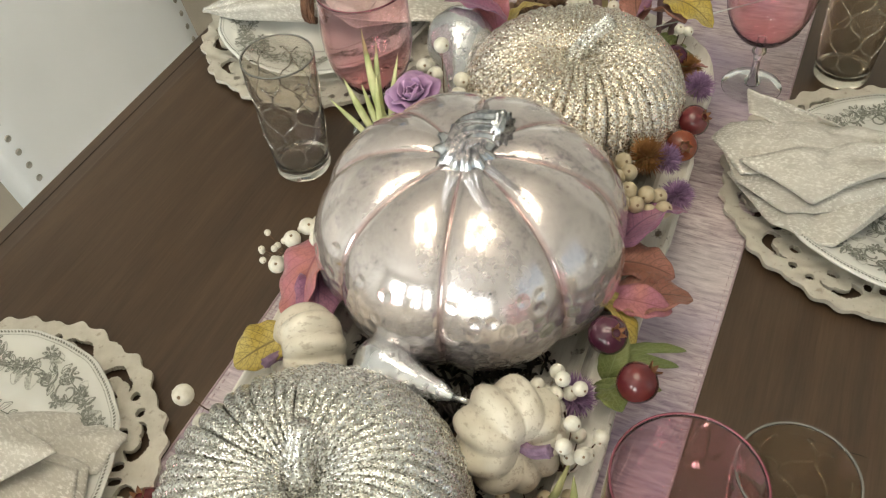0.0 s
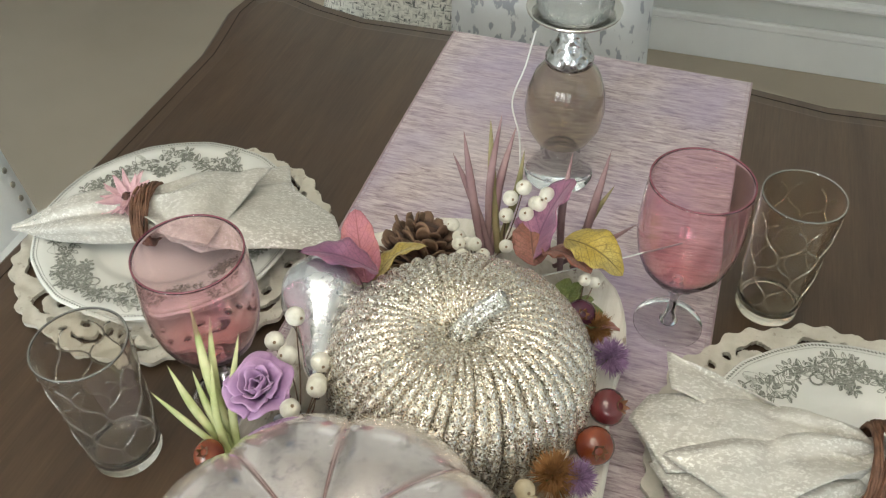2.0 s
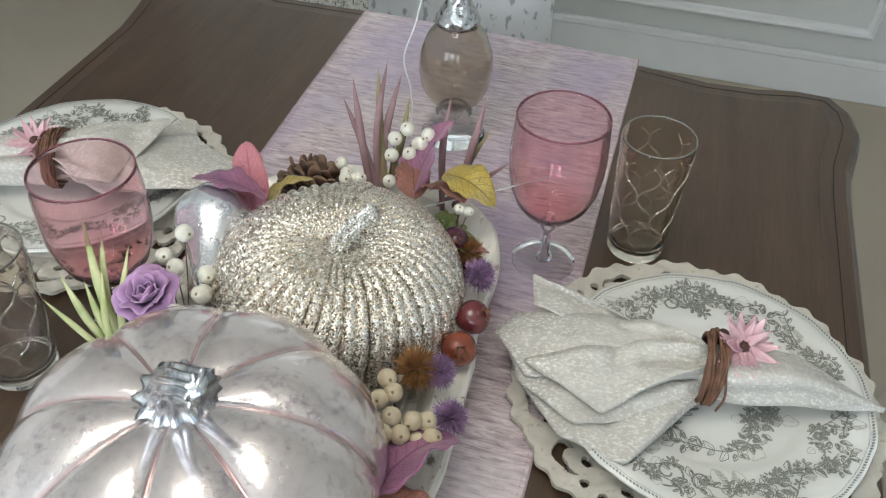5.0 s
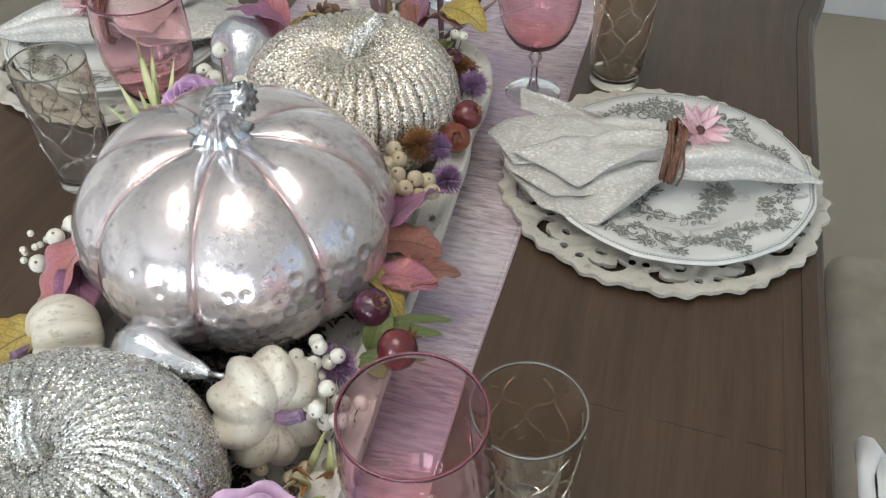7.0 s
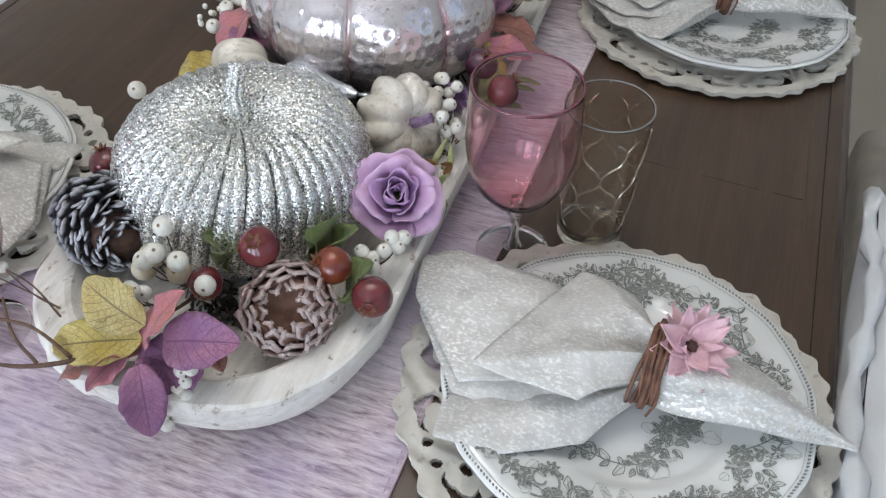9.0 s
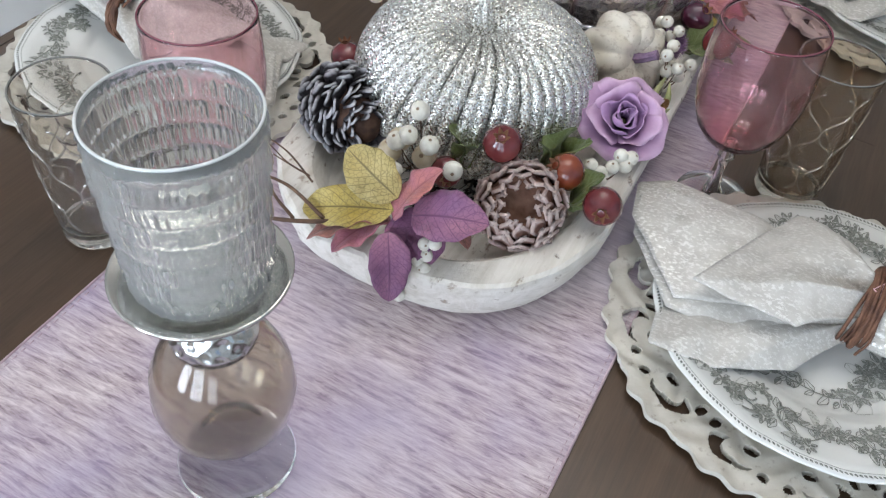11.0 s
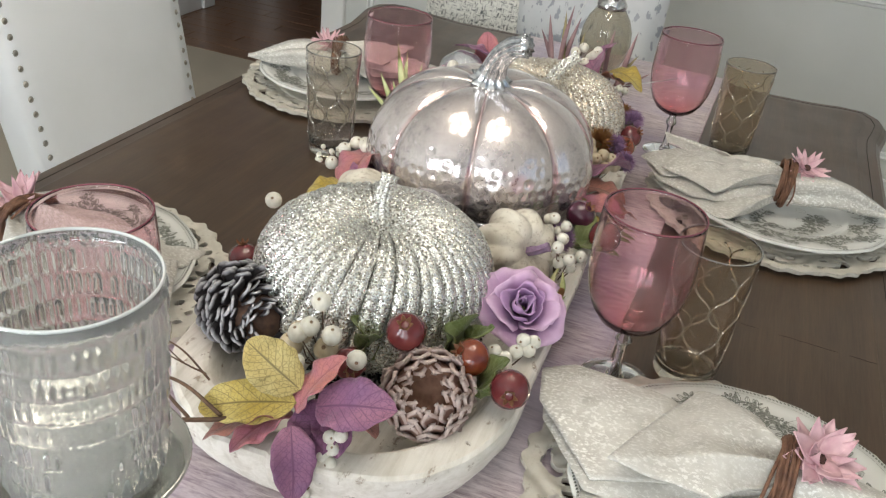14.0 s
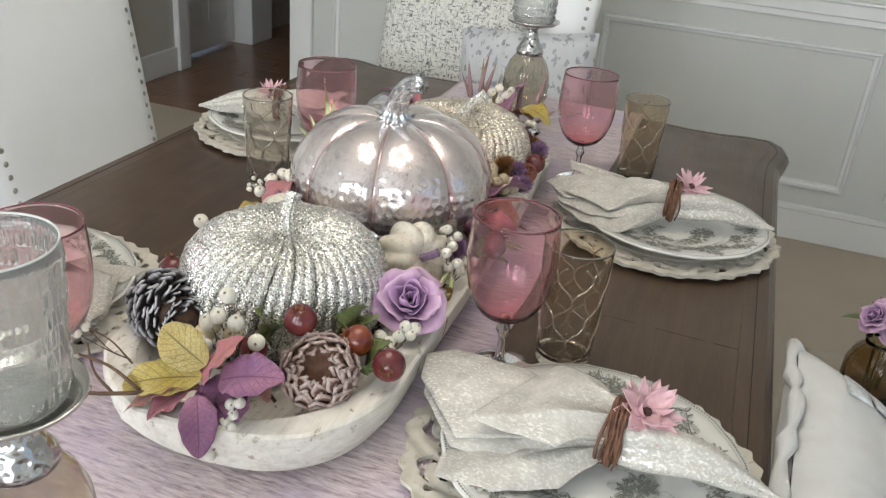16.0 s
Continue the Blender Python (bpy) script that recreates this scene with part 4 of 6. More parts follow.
def napkin(at, seed, tip_lift=0.0, spread=1.0, fluted=False, tight=False):
    """Gathered at the origin by a ring; the broad end lies to -x, the narrow end to +x."""
    rnd = random.Random(seed)
    nap = thing("napkin", "cream metallic linen napkin gathered through a ring", "napkin", "napkins", at)
    ph = rnd.uniform(0, 6)

    def panel(corners, z_in, z_out, lift, gather=0.005, rise=0.0):
        """A folded flap of the cloth from the ring out to a straight-edged outline of corners."""
        P = [Vector((x * spread, y * spread, 0)) for x, y in corners]
        run = [0.0]
        for a, b in zip(P, P[1:]):
            run.append(run[-1] + (b - a).length)

        def fn(u, v):
            at = v * run[-1]
            k = max(i for i in range(len(P) - 1) if run[i] <= at + 1e-9)
            e = P[k].lerp(P[k + 1], (at - run[k]) / (run[k + 1] - run[k]))
            b = Vector((0.004, 0.016 - 0.032 * v, 0))
            p = b.lerp(e, u)
            pleat = gather * math.asin(math.sin(13 * v + ph)) * 0.64 * max(0.0, 1 - 1.25 * u) * min(1, 8 * u)
            soft = 0.0030 * noise.noise((30 * p.x + seed, 30 * p.y, ph)) + 0.0012 * noise.noise((90 * p.x + seed, 90 * p.y, ph))
            dent = -0.006 * math.exp(-(((p.x + 0.085) / 0.012) ** 2)) * math.sin(math.pi * v)
            z = z_in * (1 - u) + (z_out + rise * (0.5 - v)) * u + lift * math.sin(math.pi * min(1, 0.1 + 0.85 * u)) * math.sin(math.pi * (0.08 + 0.84 * v)) + pleat + soft + dent
            return p.x, p.y, max(z, 0.0012)

        return fn

    if tight:  # the corners drawn together, one of them standing up
        part("fold", sheet(30, 44, panel([(-0.12, 0.020), (-0.176, -0.034), (-0.124, -0.094), (-0.064, -0.110), (-0.024, -0.052)], 0.016, 0.006, 0.010), 0.0011), NAPKIN, nap)
        part("fold", sheet(30, 44, panel([(-0.10, 0.036), (-0.190, 0.000), (-0.168, -0.050), (-0.112, -0.086), (-0.052, -0.062)], 0.022, 0.014, 0.012), 0.0011), NAPKIN, nap)
        part("fold", sheet(30, 30, panel([(-0.085, 0.028), (-0.140, 0.050), (-0.176, 0.062), (-0.168, 0.022)], 0.024, 0.044, 0.002, 0.002), 0.0011), NAPKIN, nap)
        part("fold", sheet(36, 56, panel([(-0.020, 0.036), (-0.108, 0.040), (-0.184, 0.026), (-0.200, -0.006), (-0.162, -0.048)], 0.030, 0.024, 0.024, 0.007, 0.006), 0.0011), NAPKIN, nap)
        part("fold", sheet(36, 44, panel([(-0.060, 0.036), (-0.168, -0.036), (-0.092, -0.076), (-0.055, -0.030)], 0.034, 0.026, 0.020, 0.008, 0.008), 0.0011), NAPKIN, nap)
    else:
        part("fold", sheet(30, 44, panel([(-0.10, -0.045), (-0.140, -0.080), (-0.131, -0.120), (-0.075, -0.108), (-0.027, -0.074)], 0.016, 0.004, 0.012), 0.0011), NAPKIN, nap)
        part("fold", sheet(30, 44, panel([(-0.06, 0.036), (-0.200, 0.004), (-0.192, -0.020), (-0.134, -0.080), (-0.05, -0.070)], 0.022, 0.010, 0.014), 0.0011), NAPKIN, nap)
        part("fold", sheet(36, 56, panel([(-0.034, 0.042), (-0.095, 0.048), (-0.190, 0.048), (-0.214, 0.030), (-0.200, -0.012), (-0.132, -0.072)], 0.030, 0.024, 0.018, 0.006, 0.016), 0.0011), NAPKIN, nap)
        part("fold", sheet(36, 44, panel([(-0.034, 0.047), (-0.080, 0.058), (-0.124, -0.070), (-0.040, -0.064)], 0.040, 0.042, 0.016, 0.010, 0.008), 0.0011), NAPKIN, nap)
    n = 40
    line = spline([(-0.016, 0, 0.024), (0.02, 0, 0.025), (0.07, 0.006, 0.026 + 0.3 * tip_lift), (0.115, 0.006, 0.016 + 0.7 * tip_lift), (0.156, 0.005, 0.009 + tip_lift)], n)
    rad = [0.015 + 0.013 * math.sin(math.pi * min(1, k / n * 1.1) ** 0.7) - 0.013 * (k / n) ** 2.2 for k in range(n)]
    if fluted:
        rad = [0.021 - 0.004 * (k / n) for k in range(n)]

    def flute(w, f):
        k = 1 + 0.11 * math.sin(3 * w + 2 * f + ph) + 0.10 * math.asin(math.sin(6 * w + 3 * f + ph)) * (0.5 + 0.5 * f)
        if fluted:
            k = 0.9 + 0.30 * abs(math.sin(5.5 * w))
        return k * (0.62 + 0.5 * abs(math.cos(w + 0.2)))

    part("rolled_end", tube(line, rad, 66 if fluted else 48, None, False, flute), NAPKIN, nap)
    # Dark tubes in the grooves stand in for the shade between folds.
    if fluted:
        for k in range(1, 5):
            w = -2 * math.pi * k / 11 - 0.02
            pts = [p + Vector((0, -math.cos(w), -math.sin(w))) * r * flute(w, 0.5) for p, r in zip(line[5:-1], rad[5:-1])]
            part("crease", tube(pts, [0.0006] + [0.0030] * (len(pts) - 2) + [0.0008], 6), FOLD_SHADE, nap)
    return nap


def petal(L, W, curl=0.3, thick=0.0006, cup=0.2, nu=7, nv=4, blunt=0.6):
    """A petal from the origin along +x, curling up."""
    def fn(u, v):
        s = 2 * v - 1
        w = W * (math.sin(math.pi * min(1, 0.08 + 0.92 * u) ** blunt)) if u < 1 else 0.0
        return L * u * (1 - 0.1 * curl * u), s * w, curl * L * u * u + cup * W * s * s

    return sheet(nu, nv, fn, thick)


def napkin_ring(at, seed, daisy=False, face=1):
    rnd = random.Random(seed)
    ring = thing("napkin_ring", "grapevine twig napkin ring with a dusty pink flower", "napkin ring", "napkin rings", at)
    for k in range(18):
        ph, w = rnd.uniform(0, 6.28), rnd.uniform(-0.0065, 0.0065)
        pts = []
        for j in range(22):
            a = 2 * math.pi * j / 22
            r = 0.0335 + 0.0028 * math.sin(2 * a + ph) + 0.0016 * math.cos(3 * a + 2 * ph)
            pts.append((w + 0.0035 * math.sin(a + ph), r * math.cos(a), 0.033 + r * math.sin(a) * 0.88))
        part("twig", tube(pts, 0.0012 + 0.0007 * rnd.random(), 6, None, True), TWIG, ring)
    part("twig", tube(spline([(0.0, 0.024, 0.056), (0.004, -0.012, 0.064), (0.012, -0.032, 0.034), (0.008, -0.036, 0.014)], 12), 0.0012, 6), TWIG, ring)
    f = pose(0.022, 0.008 * face, 0.056 if face > 0 else 0.050, 26 if face > 0 else -16, 14, 20)
    base = None
    rows = ((15, 0.030, 0.0058, 0.18, 0.0), (12, 0.023, 0.0044, 0.45, 0.5)) if daisy else ((9, 0.033, 0.0098, 0.10, 0.0), (8, 0.028, 0.0088, 0.5, 0.5), (5, 0.019, 0.0048, 0.95, 0.2))
    for n, L, W, curl, off in rows:
        base = None
        for k in range(n):
            m = f @ pose(0, 0, 0.001 * off, rnd.uniform(-22, 22), rnd.uniform(-24, 14), 360 * (k + off) / n + rnd.uniform(-10, 10)) @ pose(0.003, 0, 0)
            if base is None:
                base = part("petal", petal(L, W, curl), PETAL_PINK, ring)
                base.matrix_basis = m
            else:
                again(base, m, ring)
    eye = part("flower_eye", lathe([(0, -0.002), (0.0055, 0), (0.005, 0.003), (0.003, 0.0055), (0, 0.006)], 14, lambda a, r, z, i: (r * (1 + 0.15 * math.sin(7 * a + i)), z)), DARK_EYE, ring)
    eye.matrix_basis = f
    return ring


def goblet(at):
    g = thing("goblet", "rose pink glass goblet with a clear stem", "goblet", "goblets", at)
    outer = [(0.0055, 0.064), (0.018, 0.067), (0.030, 0.075), (0.039, 0.088), (0.0455, 0.106), (0.0487, 0.126), (0.0493, 0.144), (0.0482, 0.168), (0.0468, 0.186), (0.0465, 0.189), (0.0464, 0.190)]
    inner = [(r - 0.0016, z + (0.0026 if n < 3 else 0.0)) for n, (r, z) in enumerate(outer)][::-1]
    inner[0] = (outer[-1][0] - 0.0012, 0.1903)
    part("bowl", lathe([(0, 0.064)] + outer + inner[:-1] + [(0, 0.0695)], 64), PINK_GLASS, g)
    rim = lathe([(0.0458 + 0.0008 * math.cos(a), 0.1908 + 0.0007 * math.sin(a)) for a in np.linspace(0, 2 * math.pi, 9)], 64)
    part("rim", rim, RIM, g)
    stem = [(0, 0.0638), (0.0058, 0.0638), (0.0048, 0.060), (0.0075, 0.054), (0.0085, 0.050), (0.0052, 0.045), (0.0042, 0.036), (0.0046, 0.022), (0.0060, 0.012), (0.0095, 0.0066), (0.009, 0.0050), (0, 0.0048)]
    part("stem", lathe(stem, 48), CLEAR, g)
    part("foot", lathe([(0, 0.0046), (0.0100, 0.0046), (0.024, 0.0030), (0.0345, 0.0020), (0.0350, 0.0010), (0.0340, 0.0), (0.012, 0.0), (0, 0.0)], 48), THIN, g)
    return g


def tumbler(at, glass, label):
    t = thing("tumbler", label, "tumbler", "tumblers", at)

    def rad(z):
        return 0.0318 + 0.0072 * (z / 0.152) ** 1.2

    outer = [(0.0, 0.0), (0.026, 0.0), (0.0300, 0.0015), (0.0312, 0.004), (0.0300, 0.0065), (0.0314, 0.009), (0.0303, 0.0115), (0.0318, 0.0145)]
    outer += [(rad(z), z) for z in (*np.linspace(0.018, 0.149, 14), 0.1512, 0.152)]
    inner = [(rad(z) - 0.0018, z) for z in (0.152, 0.1512, *np.linspace(0.149, 0.020, 14))] + [(0.026, 0.0125), (0.0, 0.0115)]
    part("body", lathe(outer + inner, 56), glass, t)
    part("rim", lathe([(rad(0.152) - 0.0009 + 0.0008 * math.cos(a), 0.1527 + 0.0006 * math.sin(a)) for a in np.linspace(0, 2 * math.pi, 9)], 56), RIM_GREY, t)
    bm = bmesh.new()
    cols = 12
    for c in range(cols):
        pts = []
        for k in range(61):
            z = 0.026 + 0.112 * k / 60
            s = math.sin(2 * math.pi * (z - 0.026) / 0.056 + (math.pi if c % 2 else 0))
            ogee = math.copysign(abs(s) ** 0.75, s) * 0.5
            a = 2 * math.pi * (c + ogee) / cols
            r = rad(z) + 0.0001
            pts.append((r * math.cos(a), r * math.sin(a), z))
        tube(pts, 0.0009, 8, bm)
    part("embossed_lattice", bm, EMBOSS if glass is SMOKE else EMBOSS_GREY, t)
    return t


charger = thing("charger", "antique ivory charger plate with a pierced scroll border", "charger", "chargers")
part("disc", charger_mesh(False), CHARGER, charger)
part("scroll_border", charger_mesh(True), CHARGER, charger, "pierced scalloped scroll border").modifiers.new("edges", "EDGE_SPLIT").split_angle = radians(50)
plate = thing("dinner_plate", "ivory china plate with grey-green floral transfer print", "plate", "dinner plates")
part("body", plate_mesh(), PORCELAIN, plate)
part("leaf_print", print_mesh(3, True), INK_SOFT, plate, "pale grey leaf print", True)
part("floral_print", print_mesh(8, False), INK, plate, "grey-green flower and scroll print", True)

#  name, charger x y turn, plate x y turn, napkin x y turn
SEATS = (
    ("NE", (0.345, 0.362, 10), (0.358, 0.356, 20), (0.352, 0.352, 2), (0.173, 0.505), (0.268, 0.562)),
    ("SE", (0.345, -0.272, 40), (0.352, -0.272, 15), (0.368, -0.268, -6), (0.218, -0.133), (0.281, -0.082)),
    ("NW", (-0.374, 0.458, 70), (-0.382, 0.464, 160), (-0.386, 0.444, 196), (-0.217, 0.290), (-0.277, 0.206)),
    ("SW", (-0.355, -0.258, 25), (-0.360, -0.258, 190), (-0.385, -0.258, 166), (-0.180, -0.388), (-0.246, -0.478)),
)
for n, (who, c, p, k, g, t) in enumerate(SEATS):
    mc = pose(c[0], c[1], TOP + 0.0005, 0, 0, c[2])
    mp = pose(p[0], p[1], TOP + 0.0095, 0, 0, p[2])
    if n == 0:
        charger.matrix_basis, plate.matrix_basis = mc, mp
    else:
        copy_thing(charger, mc)
        copy_thing(plate, mp)
    napkin(pose(k[0], k[1], TOP + 0.0275, 0, 0, k[2]), 5 + n, 0.03 if who == "SW" else 0.004, 1.0, who == "SW", who == "NE")
    napkin_ring(pose(k[0], k[1], TOP + 0.0262, 0, 0, k[2]), 21 + n, who in ("NW", "NE"), 1 if k[0] > 0 else -1)
    zg = TOP + (0.0035 if abs(g[0]) < 0.21 else 0.0025)
    gob = goblet(pose(g[0], g[1], zg)) if n == 0 else copy_thing(gob, pose(g[0], g[1], zg, 0, 0, 40 * n))
    east = n < 2
    if n in (0, 2):
        tum = tumbler(pose(t[0], t[1], TOP + 0.0005), SMOKE if east else SMOKE_GREY, "smoky %s glass tumbler with an embossed trellis pattern" % ("amber" if east else "grey"))
    else:
        copy_thing(tum, pose(t[0], t[1], TOP + 0.0005, 0, 0, 25))


# ---- candle holders ----
def candle_holder(at, tall=0.0):
    k, up = 1 + tall / 0.187, tall
    c = thing("candle_holder", "smoky glass and pewter candle holder with a silvered textured glass cup", "candle holder", "candle holders", at)

    def high(prof):
        return [(r, z * k) for r, z in prof]

    def over(prof):
        return [(r, z + up) for r, z in prof]

    part("foot", lathe(high([(0, 0), (0.040, 0), (0.0415, 0.003), (0.039, 0.006), (0.030, 0.010), (0.0235, 0.016), (0.0215, 0.024), (0.024, 0.033), (0.019, 0.038), (0, 0.038)]), 48), THIN, c, "clear glass foot")
    bulb = [(0.012, 0.039), (0.020, 0.040), (0.034, 0.051), (0.0435, 0.068), (0.0465, 0.088), (0.0440, 0.108), (0.0365, 0.126), (0.0265, 0.138), (0.0225, 0.142)]
    part("bulb", lathe(high([(0, 0.039)] + bulb + [(r - 0.0018, z) for r, z in bulb[::-1]] + [(0, 0.041)]), 56), BULB, c, "smoky rose glass bulb")
    part("neck", lathe(high([(0, 0.1425), (0.0265, 0.1405), (0.0270, 0.146), (0.0235, 0.152), (0.0165, 0.163), (0.0125, 0.174), (0.0105, 0.181), (0.0130, 0.184), (0.0130, 0.1865), (0, 0.187)]), 40), ORNATE, c, "embossed pewter neck")
    part("dish", lathe(over([(0, 0.1872), (0.014, 0.1872), (0.030, 0.189), (0.044, 0.1925), (0.0505, 0.197), (0.0512, 0.1995), (0.0495, 0.2000), (0.043, 0.1955), (0.030, 0.1925), (0, 0.192)]), 56), PEWTER, c, "polished pewter dish")
    prof_o = [(0.034, 0.1932), (0.0378, 0.1965)] + [(0.0385 + 0.0050 * f, 0.199 + 0.108 * f) for f in np.linspace(0, 1, 100)]
    prof_i = [(0.0366 + 0.0056 * f, 0.199 + 0.108 * f) for f in np.linspace(1, 0, 12)]
    cells = {}

    def bark(a, r, z, i):
        z -= up
        if not 2 < i < 99:
            return r, z + up
        row = int((z - 0.199) / 0.0140)
        col = int(a / (2 * math.pi) * 60 + 0.5 * row)
        rnd = cells.setdefault((row, col), random.Random(row * 97 + col).random())
        fx = (a / (2 * math.pi) * 60 + 0.5 * row) % 1
        fz = ((z - 0.199) / 0.0140) % 1
        return r + (0.0004 + 0.0023 * rnd) * math.sin(math.pi * fx) * min(1, 5 * fz, 3 * (1 - fz), max(0, (0.305 - z) / 0.007)), z + up

    part("cup", lathe(over([(0, 0.1932)] + prof_o + prof_i + [(0.034, 0.1968), (0, 0.1962)]), 248, bark), CUPGLASS, c, "silvered bark-textured glass cup")
    part("cup_rim", lathe([(0.0428 + 0.0008 * math.cos(a), 0.3070 + up + 0.0009 * math.sin(a)) for a in np.linspace(0, 2 * math.pi, 9)], 64), RIM_LIGHT, c, "clear glass rim")
    return c


cand = candle_holder(pose(0.0, -0.603, TOP + 0.003))
candle_holder(pose(0.012, 0.712, TOP + 0.003, 0, 0, 30), 0.026)
cord = tagged(link("string_light_wire", tube(spline([(-0.020, 0.672, 0.966), (-0.026, 0.662, 0.93), (-0.036, 0.650, 0.89), (-0.024, 0.640, 0.855), (-0.014, 0.610, 0.83), (0.0, 0.545, 0.85)], 40), 0.0011, 6), COTTON), "thin white wire hanging beside the candle holder", "wire")

# ---- dough bowl ----
BOWL = pose(-0.006, 0.055, TOP + 0.0030, 0, 0, 1.6)
FLOOR_Z = TOP + 0.003 + 0.016


def bowl_ring(inset, n=128):
    hw, hl, R = 0.157 - inset, 0.488 - inset, 0.150 - 0.6 * inset
    out = []
    for k in range(n):
        a = 2 * math.pi * k / n
        c, s = math.cos(a), math.sin(a)
        if abs(s) < 0.42:  # straight sides
            y = s / 0.42 * (hl - R)
            x = math.copysign(hw, c) * (1 - 0.035 * (abs(y) / hl) ** 2)
        else:
            f = (abs(s) - 0.42) / 0.58
            th = f * math.pi / 2
            x = math.copysign(hw, c) * (1 - 0.035 * ((hl - R) / hl) ** 2) * max(0.0, math.cos(th)) ** 0.80
            y = math.copysign(hl - R + R * math.sin(th) ** 0.88, s)
        out.append((x, y))
    return out


def bowl_mesh():
    prof = [(0.027, 0.0), (0.015, 0.005), (0.004, 0.026), (0.0, 0.048), (0.001, 0.0535), (0.004, 0.0558), (0.014, 0.056), (0.025, 0.0556), (0.029, 0.0535), (0.033, 0.045), (0.042, 0.026), (0.055, 0.018), (0.080, 0.016)]
    bm = bmesh.new()
    rings = []
    for inset, z in prof:
        ring = []
        for n, (x, y) in enumerate(bowl_ring(inset)):
            cut = 0.006 * (random.Random(int((n + 0.4 * math.sin(n)) / 3)).random() - 0.5) if 0.003 < z < 0.056 and inset < 0.014 else 0.0
            x, y = x * (1 - cut / 0.16), y * (1 - cut / 0.48)
            w = 0.0016 * noise.noise((18 * x, 13 * y, 30 * z)) + 0.0010 * noise.noise((55 * x, 30 * y, 60 * z))
            ring.append(bm.verts.new((x * (1 + 4 * w), y + w, z + (w if 0.02 < z else 0))))
        rings.append(ring)
    for a, b in zip(rings, rings[1:]):
        for k in range(len(a)):
            bm.faces.new((a[k], a[(k + 1) % len(a)], b[(k + 1) % len(a)], b[k]))
    bm.faces.new(rings[0][::-1])
    bm.faces.new(rings[-1])
    return bm


bowl = tagged(link("dough_bowl", bowl_mesh(), TRAY), "long whitewashed wooden dough bowl on the runner", "bowl")
bowl.modifiers.new("edges", "EDGE_SPLIT").split_angle = radians(24)
bowl.matrix_basis = BOWL


# ---- near-black blades added as shade under everything ----
mrnd = random.Random(77)
bm = bmesh.new()
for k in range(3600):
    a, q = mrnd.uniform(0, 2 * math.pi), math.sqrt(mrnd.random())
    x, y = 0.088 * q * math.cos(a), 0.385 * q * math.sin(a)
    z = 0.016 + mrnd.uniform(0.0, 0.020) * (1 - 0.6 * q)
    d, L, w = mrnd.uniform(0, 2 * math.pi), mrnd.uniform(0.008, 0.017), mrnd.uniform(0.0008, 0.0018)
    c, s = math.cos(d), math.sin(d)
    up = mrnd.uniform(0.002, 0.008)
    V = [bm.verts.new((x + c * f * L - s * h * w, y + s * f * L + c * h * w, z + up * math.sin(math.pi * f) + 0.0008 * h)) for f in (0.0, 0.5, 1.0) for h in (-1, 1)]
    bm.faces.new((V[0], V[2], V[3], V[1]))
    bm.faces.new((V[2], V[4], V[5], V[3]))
# Added filler: its dark colour only imitates the shaded bowl floor.
moss = tagged(link("moss", bm, BOWL_SHADE), "near-black blades added as shade in the dough bowl", "moss", kind="stuff")
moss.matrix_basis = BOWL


# ---- pumpkins ----
def gourd_body(R, H, lobes, groove, width, dip, seg=192, rows=72, twist=0.0, fine=0, fine_depth=0.0, squash=0.86, low_flat=0.9, round_off=0.015):
    """A ribbed squashed ball with a hollow at the top, sitting at z = 0."""
    prof = []
    for i in range(rows + 1):
        t = -math.pi / 2 + math.pi * i / rows
        r = R * max(0.0, math.cos(t)) ** squash if 0 < i < rows else 0.0
        z = H * 0.5 * math.sin(t) * (low_flat if t < 0 else 1.0)
        hollow = math.exp(-((r / (0.30 * R)) ** 2))
        z -= dip * hollow * (1 if t > 0 else -0.5)
        prof.append((r, z))
    base = min(z for _, z in prof)
    prof = [(r, z - base) for r, z in prof]

    def warp(a, r, z, i):
        f = i / rows
        b = a + twist * (f - 0.5)
        p = (b * lobes / (2 * math.pi)) % 1
        d = min(p, 1 - p) * 2 * math.pi / lobes
        side = math.sin(math.pi * min(max(f, 0.0), 1)) ** 0.5
        lobe = abs(math.sin(math.pi * p)) ** 0.5
        k = 1 - groove * math.exp(-((d / width) ** 2)) * side - round_off * (1 - abs(math.sin(math.pi * p)) ** 0.9) * side
        if fine:
            k += fine_depth * (abs(math.sin(0.5 * fine * b)) ** 0.8 - 0.65) * side * (0.55 + 0.45 * f)
            k += 0.16 * fine_depth * noise.noise((140 * r * math.cos(a), 140 * r * math.sin(a), 140 * z))
        return r * k, z + (groove * 0.25 * R * (lobe - 0.7) if f > 0.6 else 0) * math.exp(-((r / R - 0.5) / 0.35) ** 2)

    return lathe(prof, seg, warp), prof[-1][1]


def ridged_stem(points, r0, r1, flare, ridges=9, mat=None):
    P = spline(points, 26)
    rad = [r1 + (r0 - r1) * (1 - k / 25) ** 1.5 + flare * math.exp(-k / 2.6) + 0.12 * r0 * max(0, (k - 22) / 3) for k in range(26)]
    return tube(P, rad, 54, None, False, lambda w, f: 1 + 0.13 * math.sin(ridges * w + 2.2 * f))


